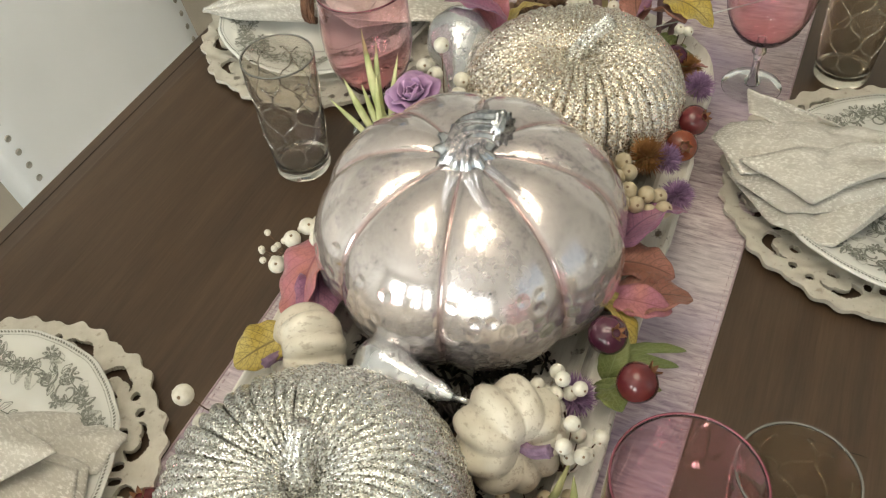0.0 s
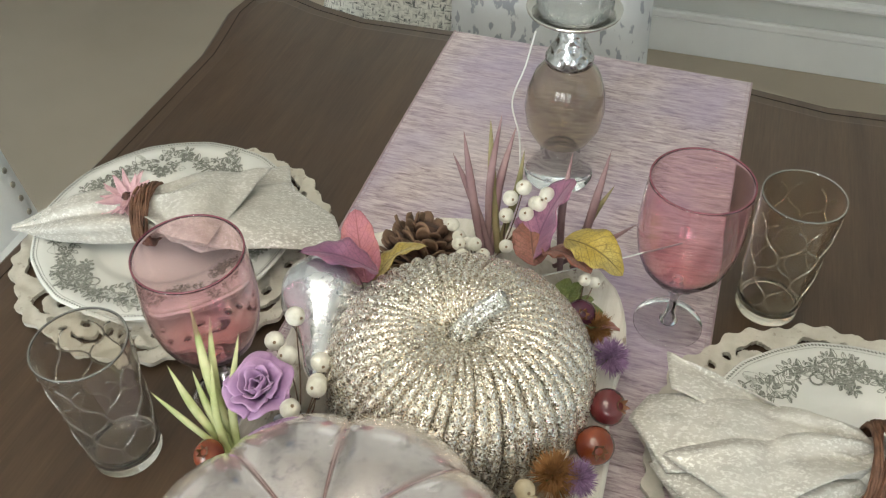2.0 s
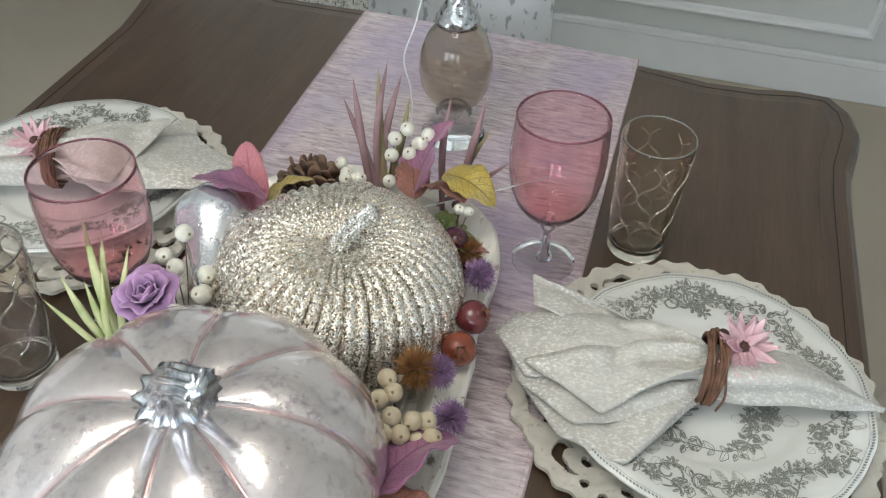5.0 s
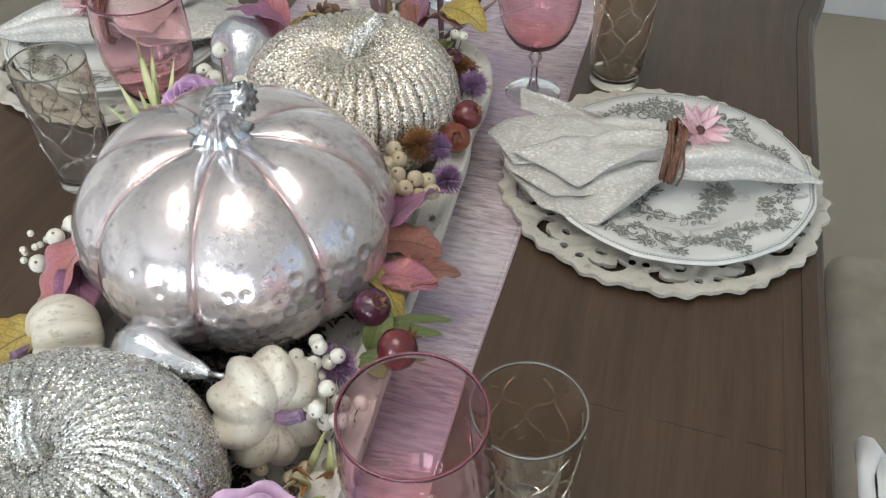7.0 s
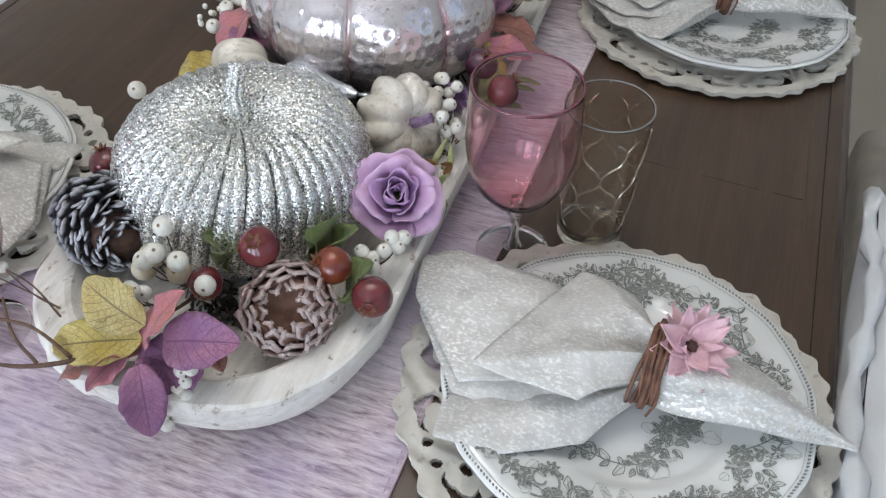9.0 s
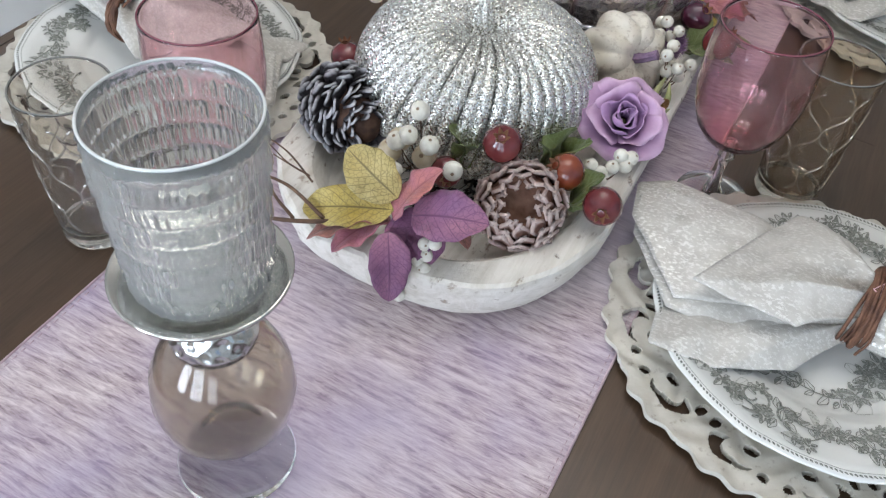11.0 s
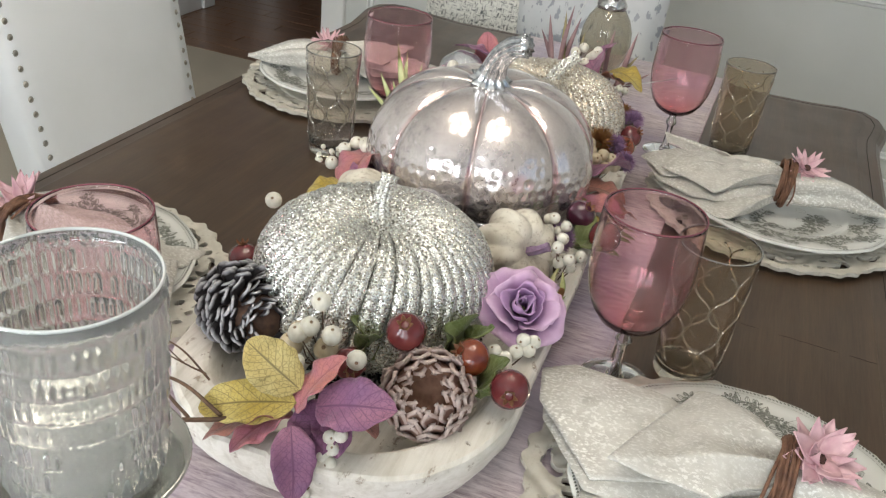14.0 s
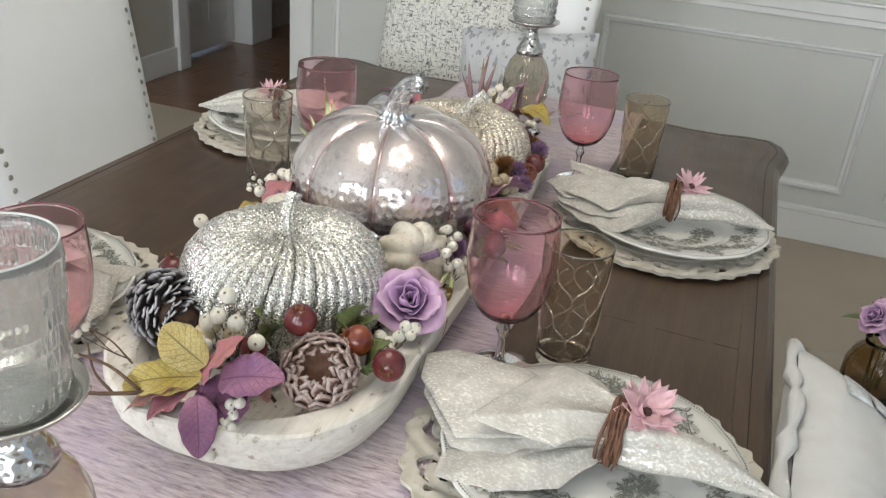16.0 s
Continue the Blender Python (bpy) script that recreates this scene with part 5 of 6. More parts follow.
def mercury_body(R, H, lobes, rows=170, seg=512):
    """A blown glass pumpkin: full rounded lobes, hammered with shallow round dents from the middle down."""
    prof, run = [], [0.0]
    for i in range(rows + 1):
        q = -math.pi / 2 + math.pi * i / rows
        r = R * max(0.0, math.cos(q)) ** 0.72 if 0 < i < rows else 0.0
        z = H * 0.5 * math.sin(q) * (0.9 if q < 0 else 1.0) - (0.007 if q > 0 else -0.008) * math.exp(-((r / (0.30 * R)) ** 2))
        prof.append((r, z))
        if i:
            run.append(run[-1] + math.hypot(r - prof[-2][0], z - prof[-2][1]))
    low = min(z for _, z in prof)
    prof = [(r, z - low) for r, z in prof]
    dent = random.Random(9)
    lines = []
    pitch = 0.0135
    for n in range(16):
        at = 0.085 + pitch * 0.88 * n
        i = min(range(rows + 1), key=lambda k: abs(run[k] - at))
        f = i / rows
        if f > 0.66:
            break
        count = max(6, int(2 * math.pi * prof[i][0] / pitch))
        full = 1.0 if f < 0.50 else max(0.0, 1 - (f - 0.50) / 0.14)
        lines.append((at, count, 0.5 * (n % 2), [(dent.uniform(-0.10, 0.10), dent.uniform(-0.0012, 0.0012), dent.uniform(0.0050, 0.0066), dent.uniform(0.7, 1.2) if dent.random() < 0.25 + 0.75 * full else 0.0) for _ in range(count)]))

    def warp(a, r, z, i):
        f = i / rows
        p = (a * lobes / (2 * math.pi)) % 1
        side = math.sin(math.pi * f) ** 0.5
        bulge = math.sqrt(1 - 0.93 * (2 * p - 1) ** 2)
        k = 1 - 0.095 * (1 - bulge) * side
        sink = 0.0
        for at, count, shift, dents in lines:
            dy = run[i] - at
            if abs(dy) > 0.008:
                continue
            u = a / (2 * math.pi) * count - shift
            c = math.floor(u + 0.5)
            off, jy, rad, deep = dents[c % count]
            d = math.hypot((u - c - off) * 2 * math.pi * r / count, dy - jy) / rad
            if d < 1:
                sink = max(sink, 0.0011 * deep * (1 - d * d))
        top = 0.010 * (bulge - 0.75) * math.exp(-(((r / R - 0.5) / 0.35) ** 2)) if f > 0.55 else 0.0
        return r * k - sink, z + top

    return lathe(prof, seg, warp), prof[-1][1]


big = thing("mercury_glass_pumpkin", "large rose-silver mercury glass pumpkin with a silver stem", "pumpkin", at=pose(-0.013, 0.085, FLOOR_Z + 0.012, 0, 0, 12))
body, top = mercury_body(0.140, 0.186, 8)
part("body", body, MERC, big)
st = part("stem", ridged_stem([(0, 0, top + 0.005), (0.002, -0.004, top + 0.018), (0.008, -0.013, top + 0.037), (0.022, -0.027, top + 0.055), (0.038, -0.036, top + 0.062)], 0.0150, 0.0105, 0.010, 11), SILVER, big, "ridged silver stem")


def glitter_pumpkin(label, at, mat, points, flare, seed):
    """Cords of glitter laid side by side over a squashed ball, drawn together at the stem."""
    t = thing("glitter_pumpkin", label, "pumpkin", "glitter pumpkins", at)
    R, H, n = 0.113, 0.140, 52
    body, top = gourd_body(0.955 * R, 0.96 * H, n, 0.0, 0.02, 0.022, 208, 60, 0.0, squash=0.62, round_off=0.0)
    part("body", body, mat, t)
    kinds = []
    for j in range(8):
        path, rad = [], []
        rows = 120
        for i in range(rows + 1):
            f = 0.04 + 0.954 * i / rows
            q = -math.pi / 2 + math.pi * f
            r = R * math.cos(q) ** 0.62
            z = H * 0.5 * math.sin(q) * (0.9 if q < 0 else 1.0)
            z -= (0.014 * math.exp(-((r / (0.20 * R)) ** 2)) + 0.007 * math.exp(-((r / (0.50 * R)) ** 2))) * (1 if q > 0 else -0.5)
            a = 0.50 * (f - 0.5) + 0.010 * noise.noise((7 * f + 1.7 * j, 5.37 * j + seed, 2.3))
            k = min(0.0067, math.pi * r / n * 1.04) * (1 + 0.05 * noise.noise((33.7 * f + 13.37 * j, 7.31 * j + seed, 1.7)) + 0.14 * noise.noise((9.3 * f + 4.1 * j, 3.17 * j, 5.0)))
            rad.append(k)
            out = r - 0.35 * k + 0.0012 * noise.noise((8.3 * f, 6.7 * j, seed))
            path.append((out * math.cos(a), out * math.sin(a), z + 0.0585))
        strand = part("glitter_cord", tube(path, rad, 12, None, False, lambda w, f, j=j: 1 + 0.05 * noise.noise((2.3 * math.cos(w) + 9.7 * j, 2.3 * math.sin(w), 31.3 * f + 5.9 * j))), mat, t)
        strand.matrix_basis = pose(0, 0, 0, 0, 0, 360 * j / n)
        kinds.append(strand)
    for k in range(8, n):
        again(kinds[(k * 5 + k // 8 * 3) % 8], pose(0, 0, 0.0007 * math.sin(5 * k), 0, 0, 360 * k / n + 0.35 * math.sin(3 * k + seed)), t)
    part("stem", ridged_stem([(x, y, top + z) for x, y, z in points], 0.0112, 0.0066, 1.4 * flare, 8), GLIT_S, t, "silver glitter stem")
    return t


glitter_pumpkin("silver glitter-corded pumpkin in the dough bowl", pose(-0.022, -0.196, FLOOR_Z + 0.006, 0, 0, 10), GLIT_S, [(0, 0, -0.006), (0.001, 0.0, 0.012), (0.000, 0.006, 0.034), (0.004, 0.018, 0.056)], 0.012, 1)
glitter_pumpkin("champagne glitter-corded pumpkin in the dough bowl", pose(0.006, 0.320, FLOOR_Z + 0.008), GLIT_G, [(0, -0.002, -0.006), (0.004, -0.002, 0.012), (0.015, 0.003, 0.032), (0.034, 0.010, 0.050)], 0.012, 2)

# ---- what lies in the bowl ----
rnd = random.Random(31)


def leaf_between(base, tip, width, mat, parent, arch=0.15, roll=0.0, wave=0.17, point=0.86, fold=0.26):
    """A thin leaf from base to tip in world metres, arched, folded along its midrib, with a wavy edge."""
    a, b = Vector(base), Vector(tip)
    ax = b - a
    L = ax.length
    t = ax.normalized()
    side = t.cross(Vector((0, 0, 1)))
    side = side.normalized() if side.length > 1e-3 else Vector((1, 0, 0))
    up = side.cross(t)
    c, s = math.cos(radians(roll)), math.sin(radians(roll))
    side, up = c * side + s * up, c * up - s * side
    ph = rnd.uniform(0, 6)

    def fn(u, v):
        q = 2 * v - 1
        w = width * 0.56 * math.sin(math.pi * u**point) ** 0.60 if 0 < u < 1 else 0.0
        lift = arch * L * math.sin(math.pi * u) + fold * abs(q) * w + wave * w * math.sin(9 * u + ph + 2 * q) * abs(q) + 0.10 * w * math.sin(23 * u + 2 * ph) * q * q
        edge = 1 + 0.03 * math.sin(26 * u + ph) * abs(q)
        return a + t * (u * L) + side * (q * w * edge) + up * lift

    return part("leaf", sheet(24, 8, fn, 0.0005), mat, parent)


def stalk(points, r, parent, mat=STALK, n=14):
    return part("stalk", tube(spline(points, n), [r * (1 - 0.4 * k / (n - 1)) for k in range(n)], 6), mat, parent)


def dimpled(r):
    prof = []
    for i in range(10):
        t = -math.pi / 2 + math.pi * i / 10
        prof.append((r * math.cos(t) if 0 < i else 0.0, r * math.sin(t)))
    prof += [(0.17 * r, 0.95 * r), (0.0, 0.84 * r)]
    return lathe(prof, 14)


BERRY_MESH = {}


def berry(parent, place, r, mat, aim=(0.2, -0.6, 0.7)):
    """A round berry with a small dark eye; alike berries share one mesh."""
    key = (round(r, 4), mat.name)
    if key not in BERRY_MESH:
        bm = dimpled(r)
        for f in bm.faces:
            f.material_index = 0
        top = max(bm.verts, key=lambda v: v.co.z if v.co.xy.length < 1e-6 else -1)
        for f in top.link_faces:
            f.material_index = 1
        ob = part("berry", bm, [mat, BERRY_EYE], parent)
        BERRY_MESH[key] = ob
    else:
        ob = new("berry", BERRY_MESH[key].data)
        ob.parent = parent
    d = Vector(aim) + Vector((rnd.uniform(-0.6, 0.6), rnd.uniform(-0.6, 0.6), rnd.uniform(-0.5, 0.5)))
    ob.matrix_basis = Matrix.LocRotScale(place, d.to_track_quat("Z", "Y"), (1, 1, rnd.uniform(0.92, 1.05)))
    return ob


def berry_spray(label, root, spots, r, mat=BERRY, thin=0.0008):
    t = thing("berry_spray", label, "berries", "berry sprays")
    root = Vector(root)
    for p in spots:
        p = Vector(p)
        mid = (root + p) / 2 + Vector((rnd.uniform(-0.004, 0.004), rnd.uniform(-0.004, 0.004), -0.006))
        stalk([root, mid, p], thin, t, STALK, 8)
        berry(t, p, r, mat)
    return t


def cluster(center, n, spread, flat=0.6):
    out = []
    for k in range(n * 20):
        p = Vector(center) + Vector((rnd.gauss(0, spread), rnd.gauss(0, spread), rnd.gauss(0, spread * flat)))
        if all((p - q).length > spread * 0.95 for q in out):
            out.append(p)
        if len(out) == n:
            break
    return out


def fruit(place, r, mat, aim, label):
    """A small round fruit with a toothed calyx."""
    d = Vector(aim)
    t = thing("ornamental_fruit", label, "fruit", "ornamental fruits", Matrix.LocRotScale(place, d.to_track_quat("Z", "Y"), None))
    prof = [(0, -r)] + [(r * math.cos(a) * (1 + 0.03 * math.sin(3 * a)), r * math.sin(a)) for a in np.linspace(-1.4, 1.25, 16)] + [(0.30 * r, 0.96 * r), (0, 0.92 * r)]
    part("body", lathe(prof, 28), mat, t)
    bm = lathe([(0.22 * r, 0.90 * r), (0.26 * r, 0.98 * r), (0.36 * r, 1.12 * r), (0.30 * r, 1.10 * r), (0.20 * r, 0.97 * r)], 24, lambda a, q, z, i: (q * (1 + (0.25 * math.cos(6 * a) if i in (2, 3) else 0)), z + (0.13 * r * math.cos(6 * a) if i in (2, 3) else 0)))
    part("calyx", bm, CROWN, t, "brown toothed calyx", True)
    return t


def cone_scale_mesh(L, W, T, hook=0.3):
    def fn(u, v):
        q = 2 * v - 1
        w = W * (0.35 + 0.65 * math.sin(math.pi * min(1, 0.15 + 0.62 * u))) * (1 if u < 0.9 else 0.72)
        return L * u, q * w, hook * L * u * u + 0.12 * W * (1 - q * q)

    return sheet(6, 4, fn, T)


def pinecone(m, R, H, rows, per, mat, label, L=0.3, open_top=False, lift=35, wide=0.26):
    """Scales in spirals round an egg-shaped core; z is the axis, the tip is up."""
    t = thing("pinecone", label, "pinecone", "pinecones", m)
    part("core", lathe([(0, 0.02 * H)] + [(0.62 * R * math.sin(a) ** 0.8, H * (0.5 - 0.46 * math.cos(a))) for a in np.linspace(0.3, 2.9, 10)] + [(0, 0.93 * H)], 18), CONE_CORE, t)
    base = None
    for i in range(rows):
        f = (i + 0.5) / rows
        z = H * (0.06 + (0.80 if not open_top else 0.62) * f)
        rr = R * (math.sin(math.pi * (0.16 + 0.74 * f)) ** 0.7) * (0.55 if not open_top else 0.60)
        size = (0.75 + 0.5 * math.sin(math.pi * (0.2 + 0.6 * f))) * (1.0 if f < 0.75 or open_top else 0.75)
        for k in range(per):
            a = 360 * (k + 0.5 * (i % 2)) / per + rnd.uniform(-5, 5)
            mm = pose(0, 0, z, 0, 0, a) @ pose(rr, 0, 0, rnd.uniform(-26, 26), -(lift * f * 1.5 - 18) + rnd.uniform(-20, 20), rnd.uniform(-16, 16))
            mm = mm @ Matrix.Diagonal((size * rnd.uniform(0.75, 1.15), size * rnd.uniform(0.7, 1.1), rnd.uniform(0.8, 1.4), 1))
            if base is None:
                base = part("scale", cone_scale_mesh(L * R, wide * R, 0.05 * R), mat, t)
                base.matrix_basis = mm
            else:
                again(base, mm, t)
    return t


def rosette_cone(place, aim, R, label):
    """An opened cone seen from its end: overlapping pointed scales stacked round a hollow."""
    t = thing("pinecone", label, "pinecone", "pinecones", Matrix.LocRotScale(place, Vector(aim).to_track_quat("Z", "Y"), None))
    part("core", lathe([(0, -0.95 * R), (0.45 * R, -0.85 * R), (0.78 * R, -0.45 * R), (0.76 * R, -0.05 * R), (0.56 * R, 0.12 * R), (0.46 * R, 0.0), (0.36 * R, -0.2 * R), (0, -0.3 * R)], 26), CONE_HOLLOW, t)

    def fn(u, v):
        q = 2 * v - 1
        w = 0.215 * R * (1 - max(0.0, (u - 0.45) / 0.55) ** 1.25) * (0.75 + 0.55 * min(u, 0.45))
        return 0.50 * R * u, q * w, 0.05 * R * u * u + 0.05 * R * (1 - q * q)

    base = None
    for rad, z, tilt, size, per in ((0.56, -0.10, 112, 0.80, 9), (0.70, -0.12, 106, 1.05, 11), (0.82, -0.24, 96, 1.2, 12), (0.88, -0.40, 86, 1.25, 13), (0.86, -0.58, 72, 1.25, 13), (0.72, -0.76, 50, 1.15, 12)):
        for k in range(per):
            mm = pose(0, 0, 0, 0, 0, 360 * (k + rad * 7) / per + rnd.uniform(-6, 6)) @ pose(rad * R, 0, z * R, rnd.uniform(-12, 12), -tilt + rnd.uniform(-8, 8), rnd.uniform(-6, 6)) @ Matrix.Diagonal((size, size, 1, 1))
            if base is None:
                base = part("scale", sheet(6, 4, fn, 0.085 * R), CONE_ROSE, t)
                base.matrix_basis = mm
            else:
                again(base, mm, t)
    return t


def rose(place, aim, R, label, mats=(ROSE, ROSE_EDGE)):
    t = thing("rose", label, "rose", "roses", Matrix.LocRotScale(place, Vector(aim).to_track_quat("Z", "Y"), None))
    n = 0
    for ring, (count, rad, h, flare) in enumerate(((2, 0.15, 0.60, 0.02), (2, 0.30, 0.66, 0.05), (3, 0.47, 0.66, 0.12), (4, 0.68, 0.58, 0.26), (4, 0.90, 0.42, 0.40))):
        for k in range(count):
            a0 = 2 * math.pi * (k / count) + 0.7 * ring + rnd.uniform(-0.35, 0.35)
            span = 2 * math.pi / count * 1.35
            ph, jit = rnd.uniform(0, 6), rnd.uniform(0.92, 1.08)

            def fn(u, v, a0=a0, span=span, rad=rad, h=h, flare=flare, ph=ph, jit=jit):
                q = 2 * v - 1
                a = a0 + 0.5 * span * q * (0.55 + 0.45 * math.sin(math.pi * min(1, 0.2 + 0.6 * u)))
                r = R * (0.08 + (rad - 0.08) * u**0.6 + flare * max(0, u - 0.55) ** 1.3 * 1.4 + 0.035 * math.sin(5 * q + ph) * u + 0.20 * u * u * noise.noise((1.5 * q + 5 * ph, 2.5 * u, ring)))
                z = R * jit * (h * u**1.1 - 0.10 * q * q * u - flare * 0.55 * max(0, u - 0.7) * 2 + 0.26 * u * u * noise.noise((1.6 * q + 3 * ph, 1.0, ring + 4.0))) - 0.32 * R
                return r * math.cos(a), r * math.sin(a), z

            part("petal", sheet(10, 16, fn, 0.0006), mats[0] if ring < 3 else mats[1], t)
            n += 1
    part("sepal_cup", lathe([(0, -0.45 * R), (0.16 * R, -0.42 * R), (0.26 * R, -0.30 * R), (0.1 * R, -0.25 * R), (0, -0.2 * R)], 14), GREEN, t, "green sepal cup")
    return t


def thistle(place, aim, R, label, mat=THISTLE, base=GREEN):
    t = thing("thistle", label, "thistle", "thistles", Matrix.LocRotScale(place, Vector(aim).to_track_quat("Z", "Y"), None))
    bm = bmesh.new()
    for k in range(420):
        z = 1 - 1.5 * (k + 0.5) / 420
        a = k * 2.39996
        s = math.sqrt(max(0, 1 - z * z))
        d = Vector((s * math.cos(a), s * math.sin(a), z))
        d = (d + Vector((rnd.gauss(0, 0.1), rnd.gauss(0, 0.1), 0.25))).normalized()
        q = d.orthogonal().normalized() * 0.050 * R
        w = d.cross(q)
        tip = bm.verts.new(d * R * rnd.uniform(0.78, 0.98))
        feet = [bm.verts.new(d * R * 0.3 + x) for x in (q, -0.5 * q + 0.87 * w, -0.5 * q - 0.87 * w)]
        for i in range(3):
            bm.faces.new((feet[i], feet[(i + 1) % 3], tip))
    tagged(part("bristle_head", bm, mat, t, "", True), kind="stuff")
    part("bract", lathe([(0, -0.62 * R), (0.30 * R, -0.5 * R), (0.48 * R, -0.15 * R), (0.42 * R, 0.1 * R), (0, 0.2 * R)], 16), base, t, "green scaly base")
    return t


def blade(points, width, mat, parent, name="blade"):
    P = spline(points, 16)

    def fn(u, v):
        k = u * 15
        i = min(int(k), 14)
        p = P[i].lerp(P[i + 1], k - i)
        t = (P[i + 1] - P[i]).normalized()
        side = t.cross(Vector((0.3, -1, 0.4))).normalized()
        w = width * 0.5 * (0.75 + 0.25 * math.sin(math.pi * u)) * (1 - max(0, (u - 0.55) / 0.45) ** 1.6)
        q = 2 * v - 1
        return p + side * q * w + t.cross(side) * (0.35 * w * q * q)

    return part(name, sheet(15, 4, fn, 0.0006), mat, parent)


def small_pumpkin(m, R, stem_mat, label):
    t = thing("small_pumpkin", label, "pumpkin", "small white pumpkins", m)
    body, top = gourd_body(R, 1.45 * R, 9, 0.13, 0.20, 0.24 * R, 126, 40, 0.0, squash=0.66, round_off=0.06)
    bmesh.ops.translate(body, verts=body.verts, vec=(0, 0, -0.62 * R))
    part("body", body, GOURD_WHITE, t)
    part("stem", ridged_stem([(0, 0, top - 0.75 * R), (0.04 * R, 0, top - 0.42 * R), (0.22 * R, 0.05 * R, top - 0.15 * R)], 0.10 * R, 0.09 * R, 0.07 * R, 6), stem_mat, t, "ridged mauve stem")
    return t


def long_gourd(base, tip, R, label):
    """A pear-shaped silvered gourd; base is the middle of its belly, tip the end of its neck."""
    a, b = Vector(base), Vector(tip)
    L = (b - a).length
    t = thing("silver_gourd", label, "gourd", "silver gourds", Matrix.LocRotScale(a, (b - a).to_track_quat("Z", "Y"), None))
    prof = [(0, -R * 1.02)] + [(R * math.cos(x), R * 1.02 * math.sin(x)) for x in np.linspace(-1.35, 0.55, 14)]
    prof += [(0.62 * R, 0.86 * R), (0.44 * R, 0.52 * L), (0.36 * R, 0.68 * L), (0.30 * R, 0.82 * L), (0.16 * R, 0.93 * L), (0.07 * R, L), (0, L + 0.001)]
    part("body", lathe(prof, 48, lambda w, r, z, i: (r * (1 + 0.02 * math.sin(8 * w)), z)), MERC_S, t)
    part("stem", tube([(0, 0, L - 0.002), (0.002, 0.001, L + 0.012)], [0.0035, 0.002], 10), SILVER, t, "thin silver stem")
    return t


F = FLOOR_Z

# pinecones
AX = Vector((0.60, -0.30, 0.02)).normalized()
pinecone(Matrix.LocRotScale(Vector((-0.098, -0.300, 0.828)) - 0.042 * AX, AX.to_track_quat("Z", "Y"), None), 0.039, 0.084, 14, 12, CONE_GREY, "dark pinecone with frosted white scale tips", 0.40, wide=0.20)
rosette_cone((0.090, -0.336, 0.834), (0.12, -0.62, 0.78), 0.0370, "open tan pinecone rosette facing outward")
pinecone(pose(-0.088, 0.452, F + 0.016, -30, 14, 0), 0.036, 0.070, 9, 10, CONE_BROWN, "brown pinecone with raised scales", 0.58)
pinecone(pose(-0.080, -0.048, F + 0.002, 70, 0, 35), 0.026, 0.050, 9, 10, CONE_DARK, "small dark pinecone in shadow", 0.55)
pinecone(pose(0.040, -0.065, F + 0.002, 78, 0, -60), 0.026, 0.050, 9, 10, CONE_DARK, "small dark pinecone in shadow", 0.55)
pinecone(pose(-0.112, 0.232, F + 0.020, 40, 0, 20), 0.028, 0.050, 8, 10, CONE_GREY, "small grey frosted pinecone", 0.55)
pinecone(pose(0.092, 0.428, F + 0.016, 30, 0, -40), 0.022, 0.038, 7, 9, CONE_BROWN, "small brown pinecone by the rim", 0.55)

# fruits
for p, r, mat, aim, lab in (
    ((0.056, -0.306, 0.862), 0.0165, POM, (0.1, -0.5, 0.8), "wine red ornamental pomegranate"),
    ((0.110, -0.290, 0.845), 0.0160, POM_ORANGE, (-0.5, -0.5, 0.6), "rust red ornamental pomegranate"),
    ((0.149, -0.302, 0.836), 0.0165, POM, (0.2, -0.9, 0.25), "wine red ornamental pomegranate on the bowl rim"),
    ((-0.140, -0.238, 0.836), 0.0155, POM, (-0.2, 0.1, 1), "wine red ornamental pomegranate with an upright calyx"),
    ((-0.118, -0.240, 0.808), 0.0150, POM_ORANGE, (0.2, -0.6, 0.5), "rust red ornamental pomegranate"),
    ((0.020, -0.335, 0.836), 0.0140, POM, (0.4, -0.7, 0.2), "wine red ornamental pomegranate"),
    ((0.134, 0.322, 0.834), 0.0158, POM, (0.6, -0.2, 0.6), "wine red glossy fruit"),
    ((0.131, 0.285, 0.830), 0.0160, POM_ORANGE, (0.3, -0.7, 0.6), "rust red glossy fruit"),
    ((0.130, 0.026, 0.842), 0.0165, PLUM, (0.5, -0.3, 0.8), "dark plum glossy fruit"),
    ((0.164, -0.010, 0.842), 0.0165, POM, (0.5, 0.5, 0.5), "wine red glossy fruit"),
    ((0.093, 0.410, 0.842), 0.0140, PLUM, (0.2, -0.6, 0.7), "dark plum glossy fruit"),
):
    fruit(p, r, mat, aim, lab)

# front spray of leaves
sp = thing("leaf_spray", "mustard, coral and plum fabric leaves spilling over the bowl rim", "leaves", "leaf sprays")
hub = (0.004, -0.372, 0.830)
stalk([(0.0, -0.30, 0.80), (0.004, -0.34, 0.815), hub], 0.0022, sp)
leaf_between((0.010, -0.404, 0.842), (-0.067, -0.420, 0.818), 0.033, YELLOW, sp, 0.08, 34)
leaf_between((0.010, -0.398, 0.850), (-0.042, -0.390, 0.872), 0.036, YELLOW_PALE, sp, 0.08, 46)
leaf_between((0.012, -0.408, 0.836), (0.038, -0.378, 0.878), 0.028, PINKLEAF, sp, 0.08, 8)
leaf_between((0.024, -0.400, 0.840), (0.087, -0.392, 0.856), 0.038, PURPLE, sp, 0.10, -32)
leaf_between((0.014, -0.420, 0.834), (0.034, -0.450, 0.792), 0.030, PURPLE, sp, 0.10, 4)
leaf_between((0.006, -0.402, 0.828), (-0.050, -0.440, 0.808), 0.036, BROWNLEAF, sp, 0.10, -14)
